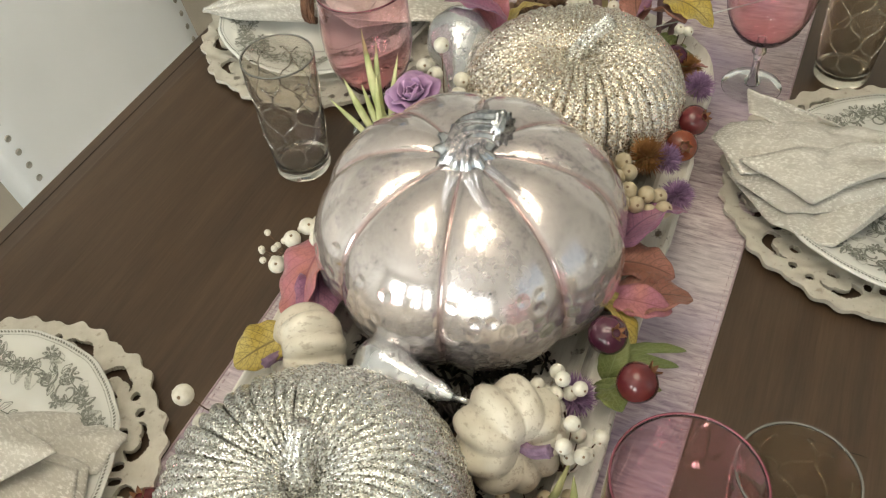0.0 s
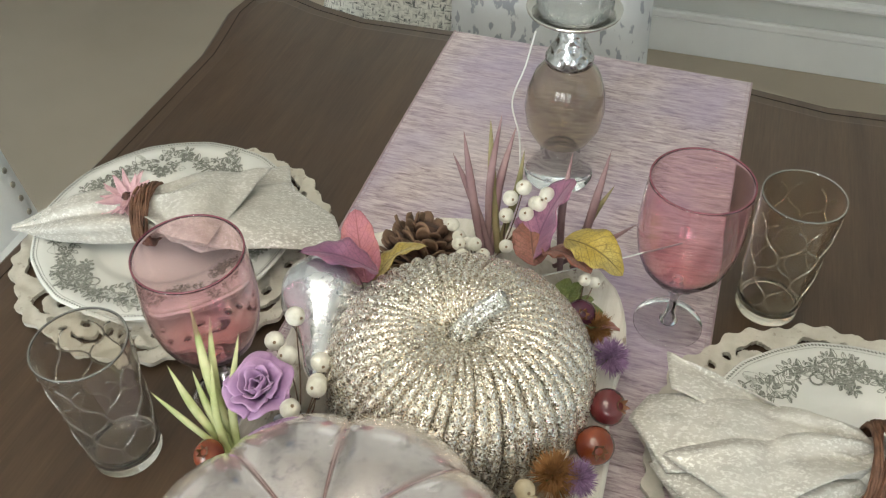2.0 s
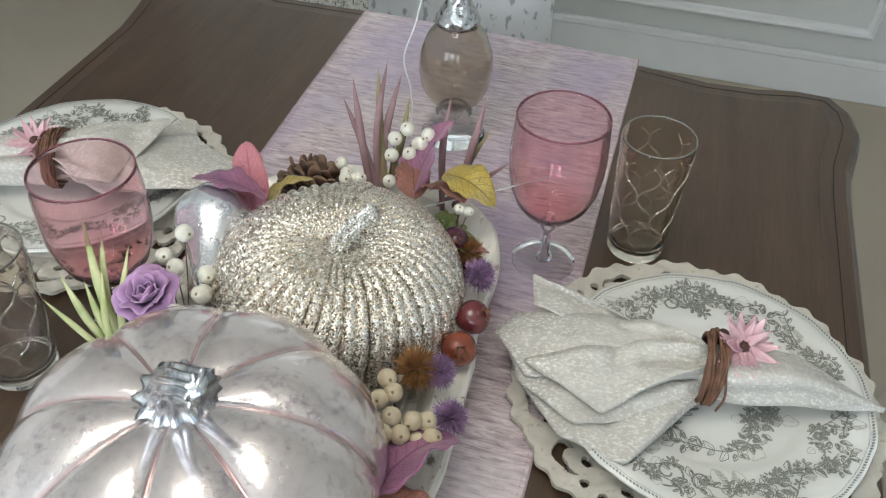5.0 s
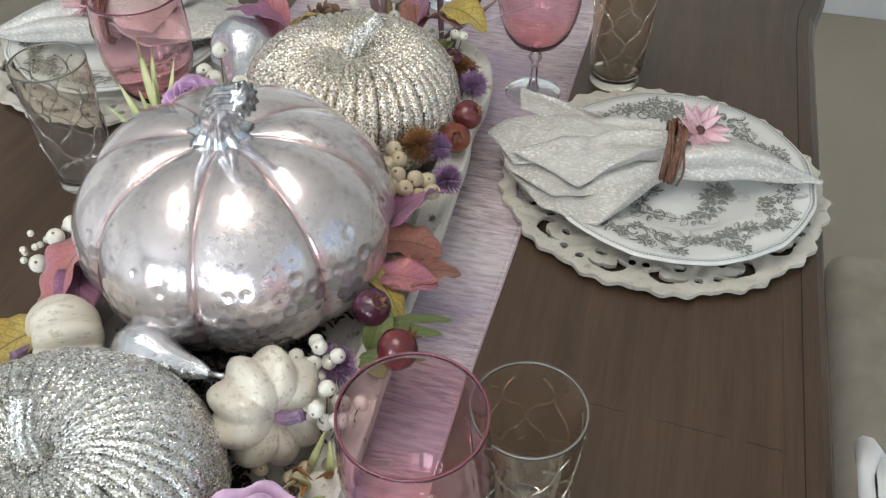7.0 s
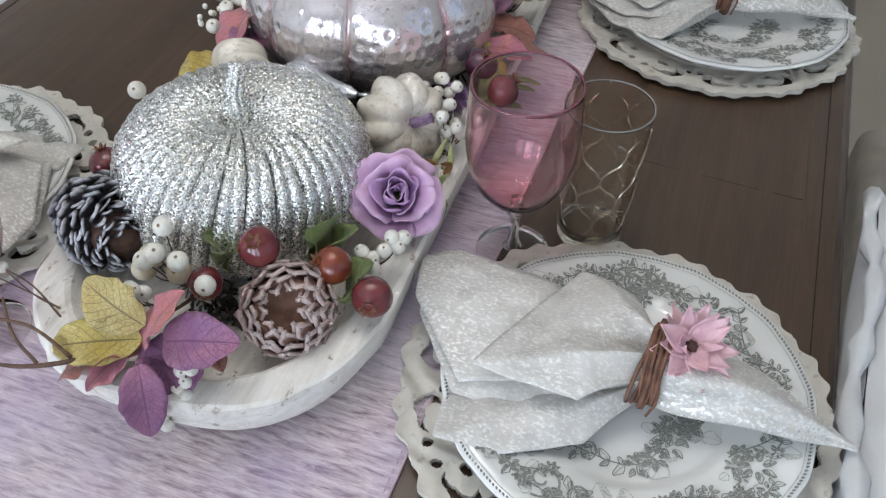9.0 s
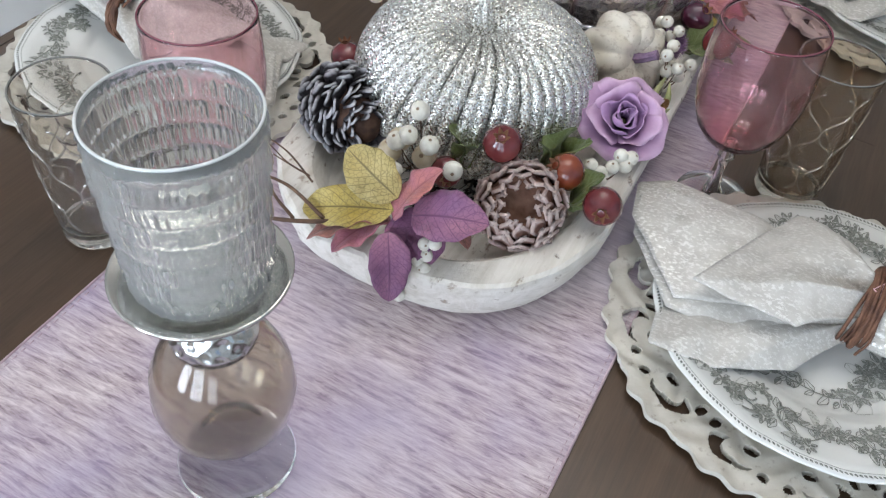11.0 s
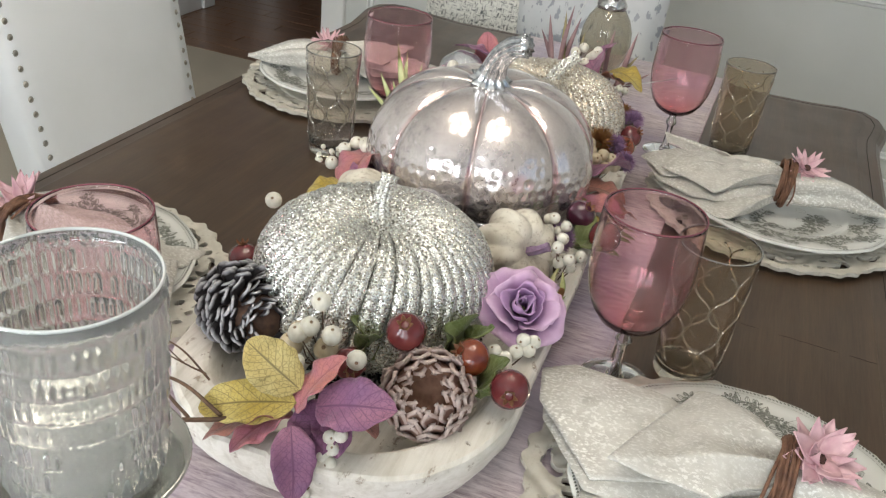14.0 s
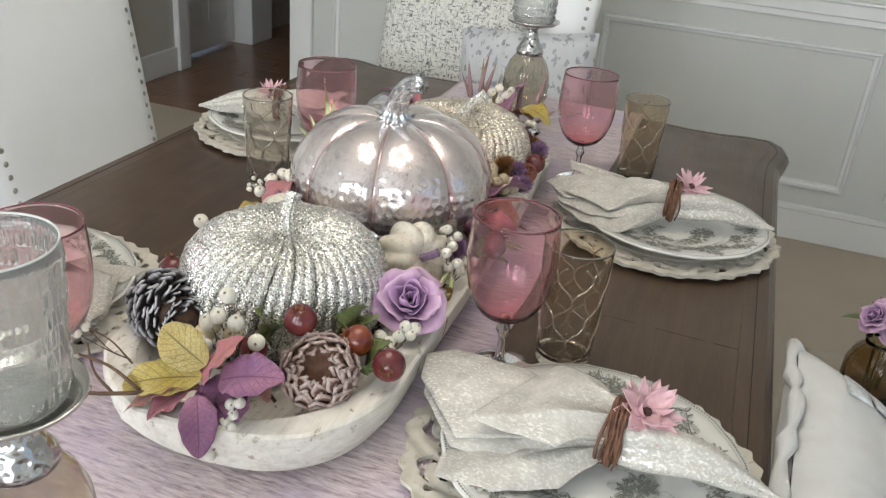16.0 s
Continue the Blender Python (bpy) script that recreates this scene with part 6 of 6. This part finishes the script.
leaf_between((0.004, -0.398, 0.826), (-0.026, -0.440, 0.806), 0.036, PINKLEAF, sp, 0.10, -10)
leaf_between((0.030, -0.384, 0.834), (0.022, -0.428, 0.806), 0.036, DARKPLUM, sp, 0.10, 20)
leaf_between((0.028, -0.380, 0.832), (0.052, -0.416, 0.814), 0.030, DARKPLUM, sp, 0.12, -14)
leaf_between((0.044, -0.392, 0.836), (0.078, -0.408, 0.838), 0.022, BROWNLEAF, sp, 0.15, 20)
for pts, r in (
    ([(-0.004, -0.398, 0.822), (-0.050, -0.440, 0.828), (-0.095, -0.452, 0.826), (-0.140, -0.440, 0.832)], 0.0022),
    ([(-0.060, -0.442, 0.828), (-0.088, -0.430, 0.834), (-0.112, -0.408, 0.844)], 0.0016),
    ([(-0.040, -0.428, 0.826), (-0.078, -0.420, 0.836), (-0.105, -0.428, 0.846)], 0.0018),
    ([(-0.095, -0.452, 0.826), (-0.125, -0.462, 0.836), (-0.160, -0.452, 0.852)], 0.0016),
    ([(-0.070, -0.400, 0.830), (-0.105, -0.385, 0.836), (-0.140, -0.378, 0.838)], 0.0010),
):
    stalk(pts, r, sp, STALK, 18)
berry_spray("string of cream berries hanging over the bowl rim", (0.046, -0.395, 0.846), [(0.047, -0.404, 0.838), (0.050, -0.408, 0.829), (0.042, -0.410, 0.826), (0.046, -0.413, 0.818), (0.040, -0.416, 0.812), (0.047, -0.418, 0.808), (0.038, -0.421, 0.800), (0.043, -0.424, 0.795), (0.028, -0.430, 0.786), (0.033, -0.432, 0.781)], 0.0056)
berry_spray("large cream berries on bare stems", (0.002, -0.330, 0.815), [(-0.010, -0.330, 0.884), (-0.012, -0.345, 0.868), (-0.020, -0.350, 0.862), (0.008, -0.345, 0.866), (0.034, -0.352, 0.856)], 0.0084)
berry_spray("cluster of small cream berries", (-0.01, -0.365, 0.83), [(-0.016, -0.376, 0.858), (-0.010, -0.380, 0.862), (-0.020, -0.384, 0.855), (-0.008, -0.372, 0.852), (0.014, -0.372, 0.852)], 0.0064)
berry_spray("tan dried berries among the leaves", (-0.02, -0.32, 0.81), [(0.0, -0.338, 0.845), (-0.026, -0.334, 0.850), (-0.030, -0.342, 0.842)], 0.0105, BERRY_TAN)
berry_spray("single berries on a fine twig", (-0.08, -0.39, 0.825), [(-0.140, -0.378, 0.838), (-0.146, -0.384, 0.832)], 0.0050)
berry_spray("small cream berries beside the rose", (0.118, -0.255, 0.81), [(0.122, -0.262, 0.838), (0.132, -0.262, 0.834), (0.139, -0.254, 0.838), (0.148, -0.246, 0.838), (0.150, -0.238, 0.842), (0.142, -0.244, 0.845), (0.134, -0.268, 0.830)], 0.0066)
gl = thing("leaf_spray", "lobed olive green leaves between the fruits", "leaves", "leaf sprays")
for b, t, w in (((0.020, -0.300, 0.815), (0.006, -0.308, 0.862), 0.024), ((0.024, -0.298, 0.815), (0.030, -0.320, 0.858), 0.024), ((0.095, -0.262, 0.815), (0.098, -0.262, 0.868), 0.040), ((0.098, -0.262, 0.815), (0.118, -0.256, 0.858), 0.034), ((0.120, -0.290, 0.812), (0.140, -0.276, 0.845), 0.034), ((0.086, -0.270, 0.82), (0.080, -0.280, 0.856), 0.020), ((0.126, -0.300, 0.815), (0.128, -0.318, 0.838), 0.022)):
    leaf_between(b, t, w, GREEN, gl, 0.10, rnd.uniform(-25, 25), 0.35)
rose((0.127, -0.196, 0.848), (0.20, -0.52, 0.80), 0.037, "mauve fabric rose with pink outer petals")

# east side by the white pumpkin
small_pumpkin(Matrix.LocRotScale((0.087, -0.086, 0.838), Vector((0.66, -0.50, 0.45)).to_track_quat("Z", "Y"), None), 0.047, MAUVE_STEM, "small crackled ivory pumpkin lying on its side")
small_pumpkin(Matrix.LocRotScale((-0.098, -0.070, 0.833), Vector((-0.62, -0.62, 0.35)).to_track_quat("Z", "Y"), None), 0.042, MAUVE_STEM, "small crackled ivory pumpkin with a mauve stem")
long_gourd((-0.030, -0.062, 0.836), (0.040, -0.078, 0.850), 0.026, "silver mercury glass gourd lying on its side")
long_gourd((-0.134, 0.350, 0.856), (-0.100, 0.258, 0.850), 0.038, "silver mercury glass gourd with a bent neck")
thistle((0.122, -0.036, 0.838), (0.3, -0.3, 0.9), 0.021, "dark purple thistle head by the white pumpkin")
berry_spray("cream berry cluster by the thistle", (0.122, -0.05, 0.815), cluster((0.113, -0.046, 0.852), 9, 0.0105), 0.0062)
berry_spray("cream berry cluster below the white pumpkin", (0.128, -0.085, 0.81), cluster((0.132, -0.078, 0.836), 13, 0.0115, 0.9), 0.0064)
berry_spray("tan berry cluster low in the bowl", (0.12, -0.13, 0.79), cluster((0.118, -0.125, 0.812), 12, 0.012, 0.5), 0.0058, BERRY_TAN)
tuft = thing("grass_tuft", "dry olive and rust grass blades low in the bowl", "grass")
for k in range(9):
    x, y = 0.128 + rnd.uniform(-0.012, 0.012), -0.125 + rnd.uniform(-0.02, 0.02)
    blade([(x, y, 0.80), (x + 0.008, y - 0.006, 0.825), (x + rnd.uniform(0, 0.026), y + rnd.uniform(-0.03, 0.02), 0.838)], 0.006, (BLADE, RUST)[k % 2], tuft)
ge = thing("leaf_spray", "green and russet leaves reaching over the bowl rim", "leaves", "leaf sprays")
for b, t, w, mat in (((0.128, 0.010, 0.82), (0.190, 0.030, 0.822), 0.012, GREEN), ((0.130, 0.020, 0.82), (0.192, 0.052, 0.816), 0.010, GREEN), ((0.130, -0.010, 0.82), (0.182, 0.010, 0.812), 0.012, GREEN), ((0.140, -0.005, 0.815), (0.160, -0.036, 0.836), 0.024, GREEN), ((0.138, 0.0, 0.815), (0.142, 0.032, 0.845), 0.022, GREEN), ((0.112, 0.060, 0.83), (0.184, 0.112, 0.812), 0.036, BROWNLEAF), ((0.110, 0.070, 0.84), (0.150, 0.040, 0.815), 0.022, YELLOW), ((0.116, 0.068, 0.836), (0.172, 0.080, 0.826), 0.026, PINKLEAF)):
    leaf_between(b, t, w, mat, ge, 0.12, rnd.uniform(-20, 20))
pe = thing("leaf_spray", "plum fabric leaf beside the mercury pumpkin", "leaves", "leaf sprays")
leaf_between((0.108, 0.118, 0.840), (0.156, 0.186, 0.842), 0.052, PURPLE, pe, 0.14, 25)
leaf_between((0.104, 0.108, 0.835), (0.165, 0.120, 0.824), 0.034, BROWNLEAF, pe, 0.14, -10)
stalk([(0.10, 0.10, 0.80), (0.105, 0.112, 0.835)], 0.002, pe)
berry_spray("cream berry cluster between the pumpkins", (0.11, 0.19, 0.81), [(0.090, 0.210, 0.862), (0.098, 0.201, 0.858), (0.089, 0.193, 0.856), (0.114, 0.168, 0.852), (0.130, 0.189, 0.848), (0.138, 0.176, 0.846), (0.120, 0.182, 0.854), (0.102, 0.162, 0.856), (0.104, 0.178, 0.858), (0.126, 0.172, 0.842)], 0.0082, BERRY_TAN)
for k, (p, mat, lab) in enumerate((((0.107, 0.236, 0.850), RUST, "rust orange dried bloom in the bowl"), ((0.124, 0.240, 0.848), THISTLE, "purple thistle head beside cream berries"), ((0.145, 0.202, 0.842), THISTLE, "purple thistle head beside cream berries"), ((0.127, 0.372, 0.838), THISTLE, "bright purple thistle head at the rim"), ((0.108, 0.405, 0.834), RUST, "rust and green dried bloom"))):
    thistle(p, (0.4, -0.2, 0.9), (0.024, 0.019, 0.019, 0.021, 0.020)[k], lab, mat)

# west side
lw = thing("leaf_spray", "coral and plum leaf beside the mercury pumpkin", "leaves", "leaf sprays")
leaf_between((-0.134, 0.046, 0.850), (-0.122, -0.052, 0.828), 0.052, PINKLEAF, lw, 0.10, -28)
leaf_between((-0.132, 0.010, 0.838), (-0.104, -0.046, 0.826), 0.036, PURPLE, lw, 0.14, 10)
stalk([(-0.13, 0.05, 0.80), (-0.134, 0.046, 0.845)], 0.002, lw)
berry_spray("cream berries overhanging the bowl rim", (-0.14, 0.03, 0.81), [(-0.172, 0.003, 0.836), (-0.168, 0.028, 0.846), (-0.160, 0.044, 0.850), (-0.152, 0.052, 0.848), (-0.146, 0.040, 0.852), (-0.140, 0.030, 0.855)], 0.0082)
berry_spray("tiny cream buds overhanging the bowl rim", (-0.15, 0.02, 0.82), cluster((-0.182, 0.022, 0.838), 12, 0.009), 0.0032)
yw = thing("leaf_spray", "single mustard leaf against the small pumpkin", "leaves", "leaf sprays")
leaf_between((-0.112, -0.060, 0.842), (-0.152, -0.104, 0.830), 0.034, YELLOW, yw, 0.15, 20)
berry_spray("single cream berry on a tall stem", (-0.12, -0.14, 0.80), [(-0.158, -0.155, 0.858)], 0.0088)
berry_spray("pair of cream berries by the rim", (-0.12, -0.15, 0.80), [(-0.148, -0.158, 0.826), (-0.136, -0.150, 0.824)], 0.0085)
thistle((-0.122, -0.128, 0.822), (-0.4, -0.3, 0.8), 0.018, "rust orange dried bloom in the bowl", RUST)
rose((-0.138, 0.232, 0.870), (-0.10, -0.25, 0.95), 0.026, "mauve fabric rosebud among grass blades", (ROSE, ROSE))
gr = thing("grass_tuft", "cream and green striped grass blades", "grass")
for k, (tip, w) in enumerate((((-0.206, 0.262, 0.916), 0.009), ((-0.212, 0.222, 0.880), 0.008), ((-0.190, 0.262, 0.905), 0.008), ((-0.166, 0.262, 0.892), 0.007), ((-0.182, 0.240, 0.880), 0.007), ((-0.222, 0.205, 0.862), 0.006), ((-0.196, 0.230, 0.870), 0.007))):
    b = Vector((-0.150 + rnd.uniform(-0.012, 0.008), 0.195 + rnd.uniform(-0.012, 0.012), 0.795))
    blade([b, b.lerp(Vector(tip), 0.45) + Vector((-0.004, -0.004, 0.012)), tip], w, BLADE, gr)
berry_spray("large cream berries in front of the silver gourd", (-0.108, 0.235, 0.82), [(-0.132, 0.297, 0.886), (-0.146, 0.280, 0.868), (-0.128, 0.268, 0.870), (-0.100, 0.272, 0.866), (-0.092, 0.246, 0.868), (-0.106, 0.224, 0.862), (-0.098, 0.258, 0.856)], 0.0086)
fruit((-0.165, 0.185, 0.826), 0.013, POM_ORANGE, (0, -0.4, 0.9), "small rose-red rosehip below the grass")

# north end
ln = thing("leaf_spray", "coral, plum and mustard leaves at the end of the bowl", "leaves", "leaf sprays")
leaf_between((-0.098, 0.372, 0.862), (-0.122, 0.412, 0.912), 0.034, PINKLEAF, ln, 0.06, 20)
leaf_between((-0.086, 0.372, 0.878), (-0.156, 0.360, 0.896), 0.032, PURPLE, ln, 0.10, -12)
leaf_between((-0.094, 0.376, 0.858), (-0.060, 0.432, 0.864), 0.024, YELLOW, ln, 0.18, 22)
leaf_between((0.036, 0.456, 0.850), (0.058, 0.522, 0.905), 0.052, PURPLE, ln, 0.08, 35)
leaf_between((0.046, 0.468, 0.856), (0.094, 0.440, 0.866), 0.040, BROWNLEAF, ln, 0.12, 15)
leaf_between((0.062, 0.474, 0.870), (0.122, 0.456, 0.856), 0.036, YELLOW, ln, 0.20, -12)
leaf_between((0.040, 0.450, 0.850), (0.024, 0.492, 0.868), 0.034, BROWNLEAF, ln, 0.12, 10)
for k in range(6):
    a = rnd.uniform(0, 6.28)
    leaf_between((0.072, 0.420, 0.825), (0.072 + 0.03 * math.cos(a), 0.424 + 0.024 * math.sin(a), 0.846), 0.018, GREEN, ln, 0.12, rnd.uniform(-30, 30), 0.3)
for k in range(5):
    a = rnd.uniform(0, 6.28)
    leaf_between((0.108, 0.405, 0.828), (0.112 + 0.022 * math.cos(a), 0.408 + 0.02 * math.sin(a), 0.846), 0.014, (GREEN, BROWNLEAF)[k % 2], ln, 0.12, rnd.uniform(-30, 30), 0.3)
pods = thing("dried_pods", "faded plum and green dried pod stems standing at the bowl end", "dried pods")
for k, (tip, w) in enumerate((((-0.066, 0.530, 0.902), 0.0075), ((-0.058, 0.540, 0.925), 0.008), ((-0.036, 0.560, 0.930), 0.008), ((-0.010, 0.562, 0.925), 0.008), ((-0.022, 0.550, 0.945), 0.007), ((0.002, 0.552, 0.905), 0.007), ((0.052, 0.535, 0.925), 0.007), ((0.086, 0.556, 0.920), 0.008), ((0.095, 0.548, 0.885), 0.007), ((0.124, 0.512, 0.872), 0.006), ((-0.045, 0.520, 0.890), 0.007))):
    b = Vector((-0.018 if tip[0] < 0.03 else 0.062, 0.492, 0.812)) + Vector((rnd.uniform(-0.012, 0.012), rnd.uniform(-0.008, 0.008), 0))
    blade([b, b.lerp(Vector(tip), 0.5) + Vector((rnd.uniform(-0.006, 0.006), -0.004, 0.006)), tip], w, (BLADE_PURPLE, BLADE_PURPLE, BLADE_BROWN)[k % 3], pods)
berry_spray("cream berries at the end of the bowl", (0.0, 0.49, 0.83), [(0.002, 0.500, 0.884), (0.020, 0.494, 0.872), (0.000, 0.494, 0.866), (0.031, 0.500, 0.884), (0.026, 0.506, 0.878), (0.036, 0.508, 0.890), (0.012, 0.512, 0.890)], 0.0078)
berry_spray("small cream berries low at the end of the bowl", (-0.02, 0.46, 0.82), [(-0.047, 0.470, 0.862), (-0.038, 0.460, 0.858), (-0.026, 0.452, 0.860), (-0.008, 0.440, 0.860), (-0.028, 0.438, 0.856), (-0.018, 0.446, 0.866), (-0.034, 0.446, 0.862), (0.010, 0.456, 0.862)], 0.0068)
berry_spray("pair of cream berries under the mustard leaf", (0.09, 0.42, 0.84), [(0.090, 0.434, 0.862), (0.099, 0.436, 0.860)], 0.0058)
stalk_n = tagged(link("light_wire", tube(spline([(0.05, 0.44, 0.85), (0.10, 0.46, 0.862), (0.14, 0.478, 0.872), (0.168, 0.49, 0.880)], 20), 0.0008, 6), COTTON), "thin pale wire between the leaves and the goblet", "wire")


# ---- chairs and cushions further off ----
def pillow(at, size, mat, label, trim=None):
    t = thing("cushion", label, "cushion", "cushions", at)

    def face(sign):
        def fn(u, v):
            a, b = 2 * u - 1, 2 * v - 1
            puff = (1 - a**4) ** 0.6 * (1 - b**4) ** 0.6 if abs(a) < 1 and abs(b) < 1 else 0
            pinch = 1 - 0.05 * (1 - a * a) * abs(b) ** 6 - 0.05 * (1 - b * b) * abs(a) ** 6
            return a * size * 0.5 * pinch, sign * (0.07 * puff + 0.004 * noise.noise((5 * a, 5 * b, size))) * size / 0.42, b * size * 0.5 * pinch
        return fn

    bm = sheet(24, 24, face(1))
    sheet(24, 24, lambda u, v: face(-1)(1 - u, v), 0.0, bm)
    bmesh.ops.remove_doubles(bm, verts=bm.verts, dist=0.0004)
    part("cover", bm, mat, t)
    if trim:
        edge = []
        for k in range(60):
            f = k / 15
            i, r = int(f), f - int(f)
            p = [(-1 + 2 * r, -1), (1, -1 + 2 * r), (1 - 2 * r, 1), (-1, 1 - 2 * r)][i]
            edge.append((p[0] * size * 0.5, 0.006 * math.sin(7 * k), p[1] * size * 0.5))
        part("ruffle", tube(edge, [0.008 + 0.004 * math.sin(2.4 * k) for k in range(60)], 8, None, True), trim, t, "gathered edge")
    return t


head = copy_thing(west_1, pose(-0.26, 1.49, 0, 0, 0, -90))
pillow(pose(-0.36, 1.33, 0.72, -12, 4, 6), 0.42, TWEED, "grey and cream basket-weave cushion on the head chair")
pillow(pose(-0.115, 1.225, 0.66, -16, -6, -6), 0.38, COW, "white cushion with silver spots on the head chair")

bench = thing("bench", "taupe upholstered bench along the table side", "bench")
bm = bmesh.new()
box(bm, 0.62, 1.04, -0.95, 0.66, 0.36, 0.46, 0.03, 3)
part("seat", bm, BENCH, bench)
for x in (0.72, 0.99):
    for y in (-0.88, 0.58):
        part("leg", tube([(x, y, 0), (x, y, 0.37)], [0.016, 0.024], 10), WOOD, bench)
# the white cushion leans on the table edge: its raised edge runs along the table, the other falls to the seat
SIZE = 0.40
down, along = Vector((0.72, -0.05, -0.69)).normalized(), Vector((-0.09, 0.98, 0.12)).normalized()
across = along.cross(down).normalized()
along = down.cross(across).normalized()
turn = Matrix((down, across, along)).transposed().to_4x4()
cu = pillow(Matrix.Translation((0.542, 0.048, 0.772)) @ turn @ Matrix.Translation((SIZE / 2, 0, -SIZE / 2)), SIZE, COTTON, "white cotton cushion with grey embroidery on the bench", COTTON)


def cushion_skin(x, z, lift):
    a, b = 2 * x / SIZE, 2 * z / SIZE
    return x, -0.07 * SIZE / 0.42 * (1 - a**4) ** 0.6 * (1 - b**4) ** 0.6 - lift, z


for k in range(9):
    part("embroidery", sheet(8, 6, lambda u, v, k=k: cushion_skin(-0.165 + 0.034 * k + 0.026 * u, 0.105 + 0.012 * (k % 2) + 0.045 * v, 0.004 + 0.002 * math.sin(math.pi * u) * math.sin(math.pi * v)), 0.003), LACE, cu, "grey raised embroidery")


VX, VY = 0.742, 0.515
vase = thing("bud_vase", "small amber glass vase with mauve flowers on the bench", "vase", at=pose(VX, VY, 0.4605))
part("glass", lathe([(0, 0), (0.046, 0), (0.054, 0.006), (0.053, 0.060), (0.044, 0.086), (0.030, 0.100), (0.032, 0.112), (0.030, 0.112), (0.028, 0.100), (0.042, 0.085), (0.051, 0.060), (0.052, 0.010), (0, 0.006)], 40), GREENGLASS, vase)
for k in range(6):
    a = 1.05 * k + 0.5
    rose((VX + 0.036 * math.cos(a), VY + 0.036 * math.sin(a), 0.606 + 0.016 * (k % 2)), (math.cos(a), math.sin(a), 0.9), 0.030 if k % 2 else 0.022, "small mauve fabric rose in the vase")
    stalk([(0.012 * math.cos(a), 0.012 * math.sin(a), 0.01), (0.016 * math.cos(a), 0.016 * math.sin(a), 0.09), (0.034 * math.cos(a), 0.034 * math.sin(a), 0.145)], 0.0018, vase, STALK_GREEN, 8)
for k in range(4):
    a = 1.5 * k + 0.2
    leaf_vase = part("leaf", sheet(10, 6, lambda u, v: (0.02 + 0.06 * u, (v - 0.5) * 0.020 * math.sin(math.pi * u**0.8), 0.14 + 0.03 * u * (1 - u)), 0.0006), GREEN, vase)
    leaf_vase.matrix_basis = pose(0, 0, 0, 0, 0, math.degrees(a))
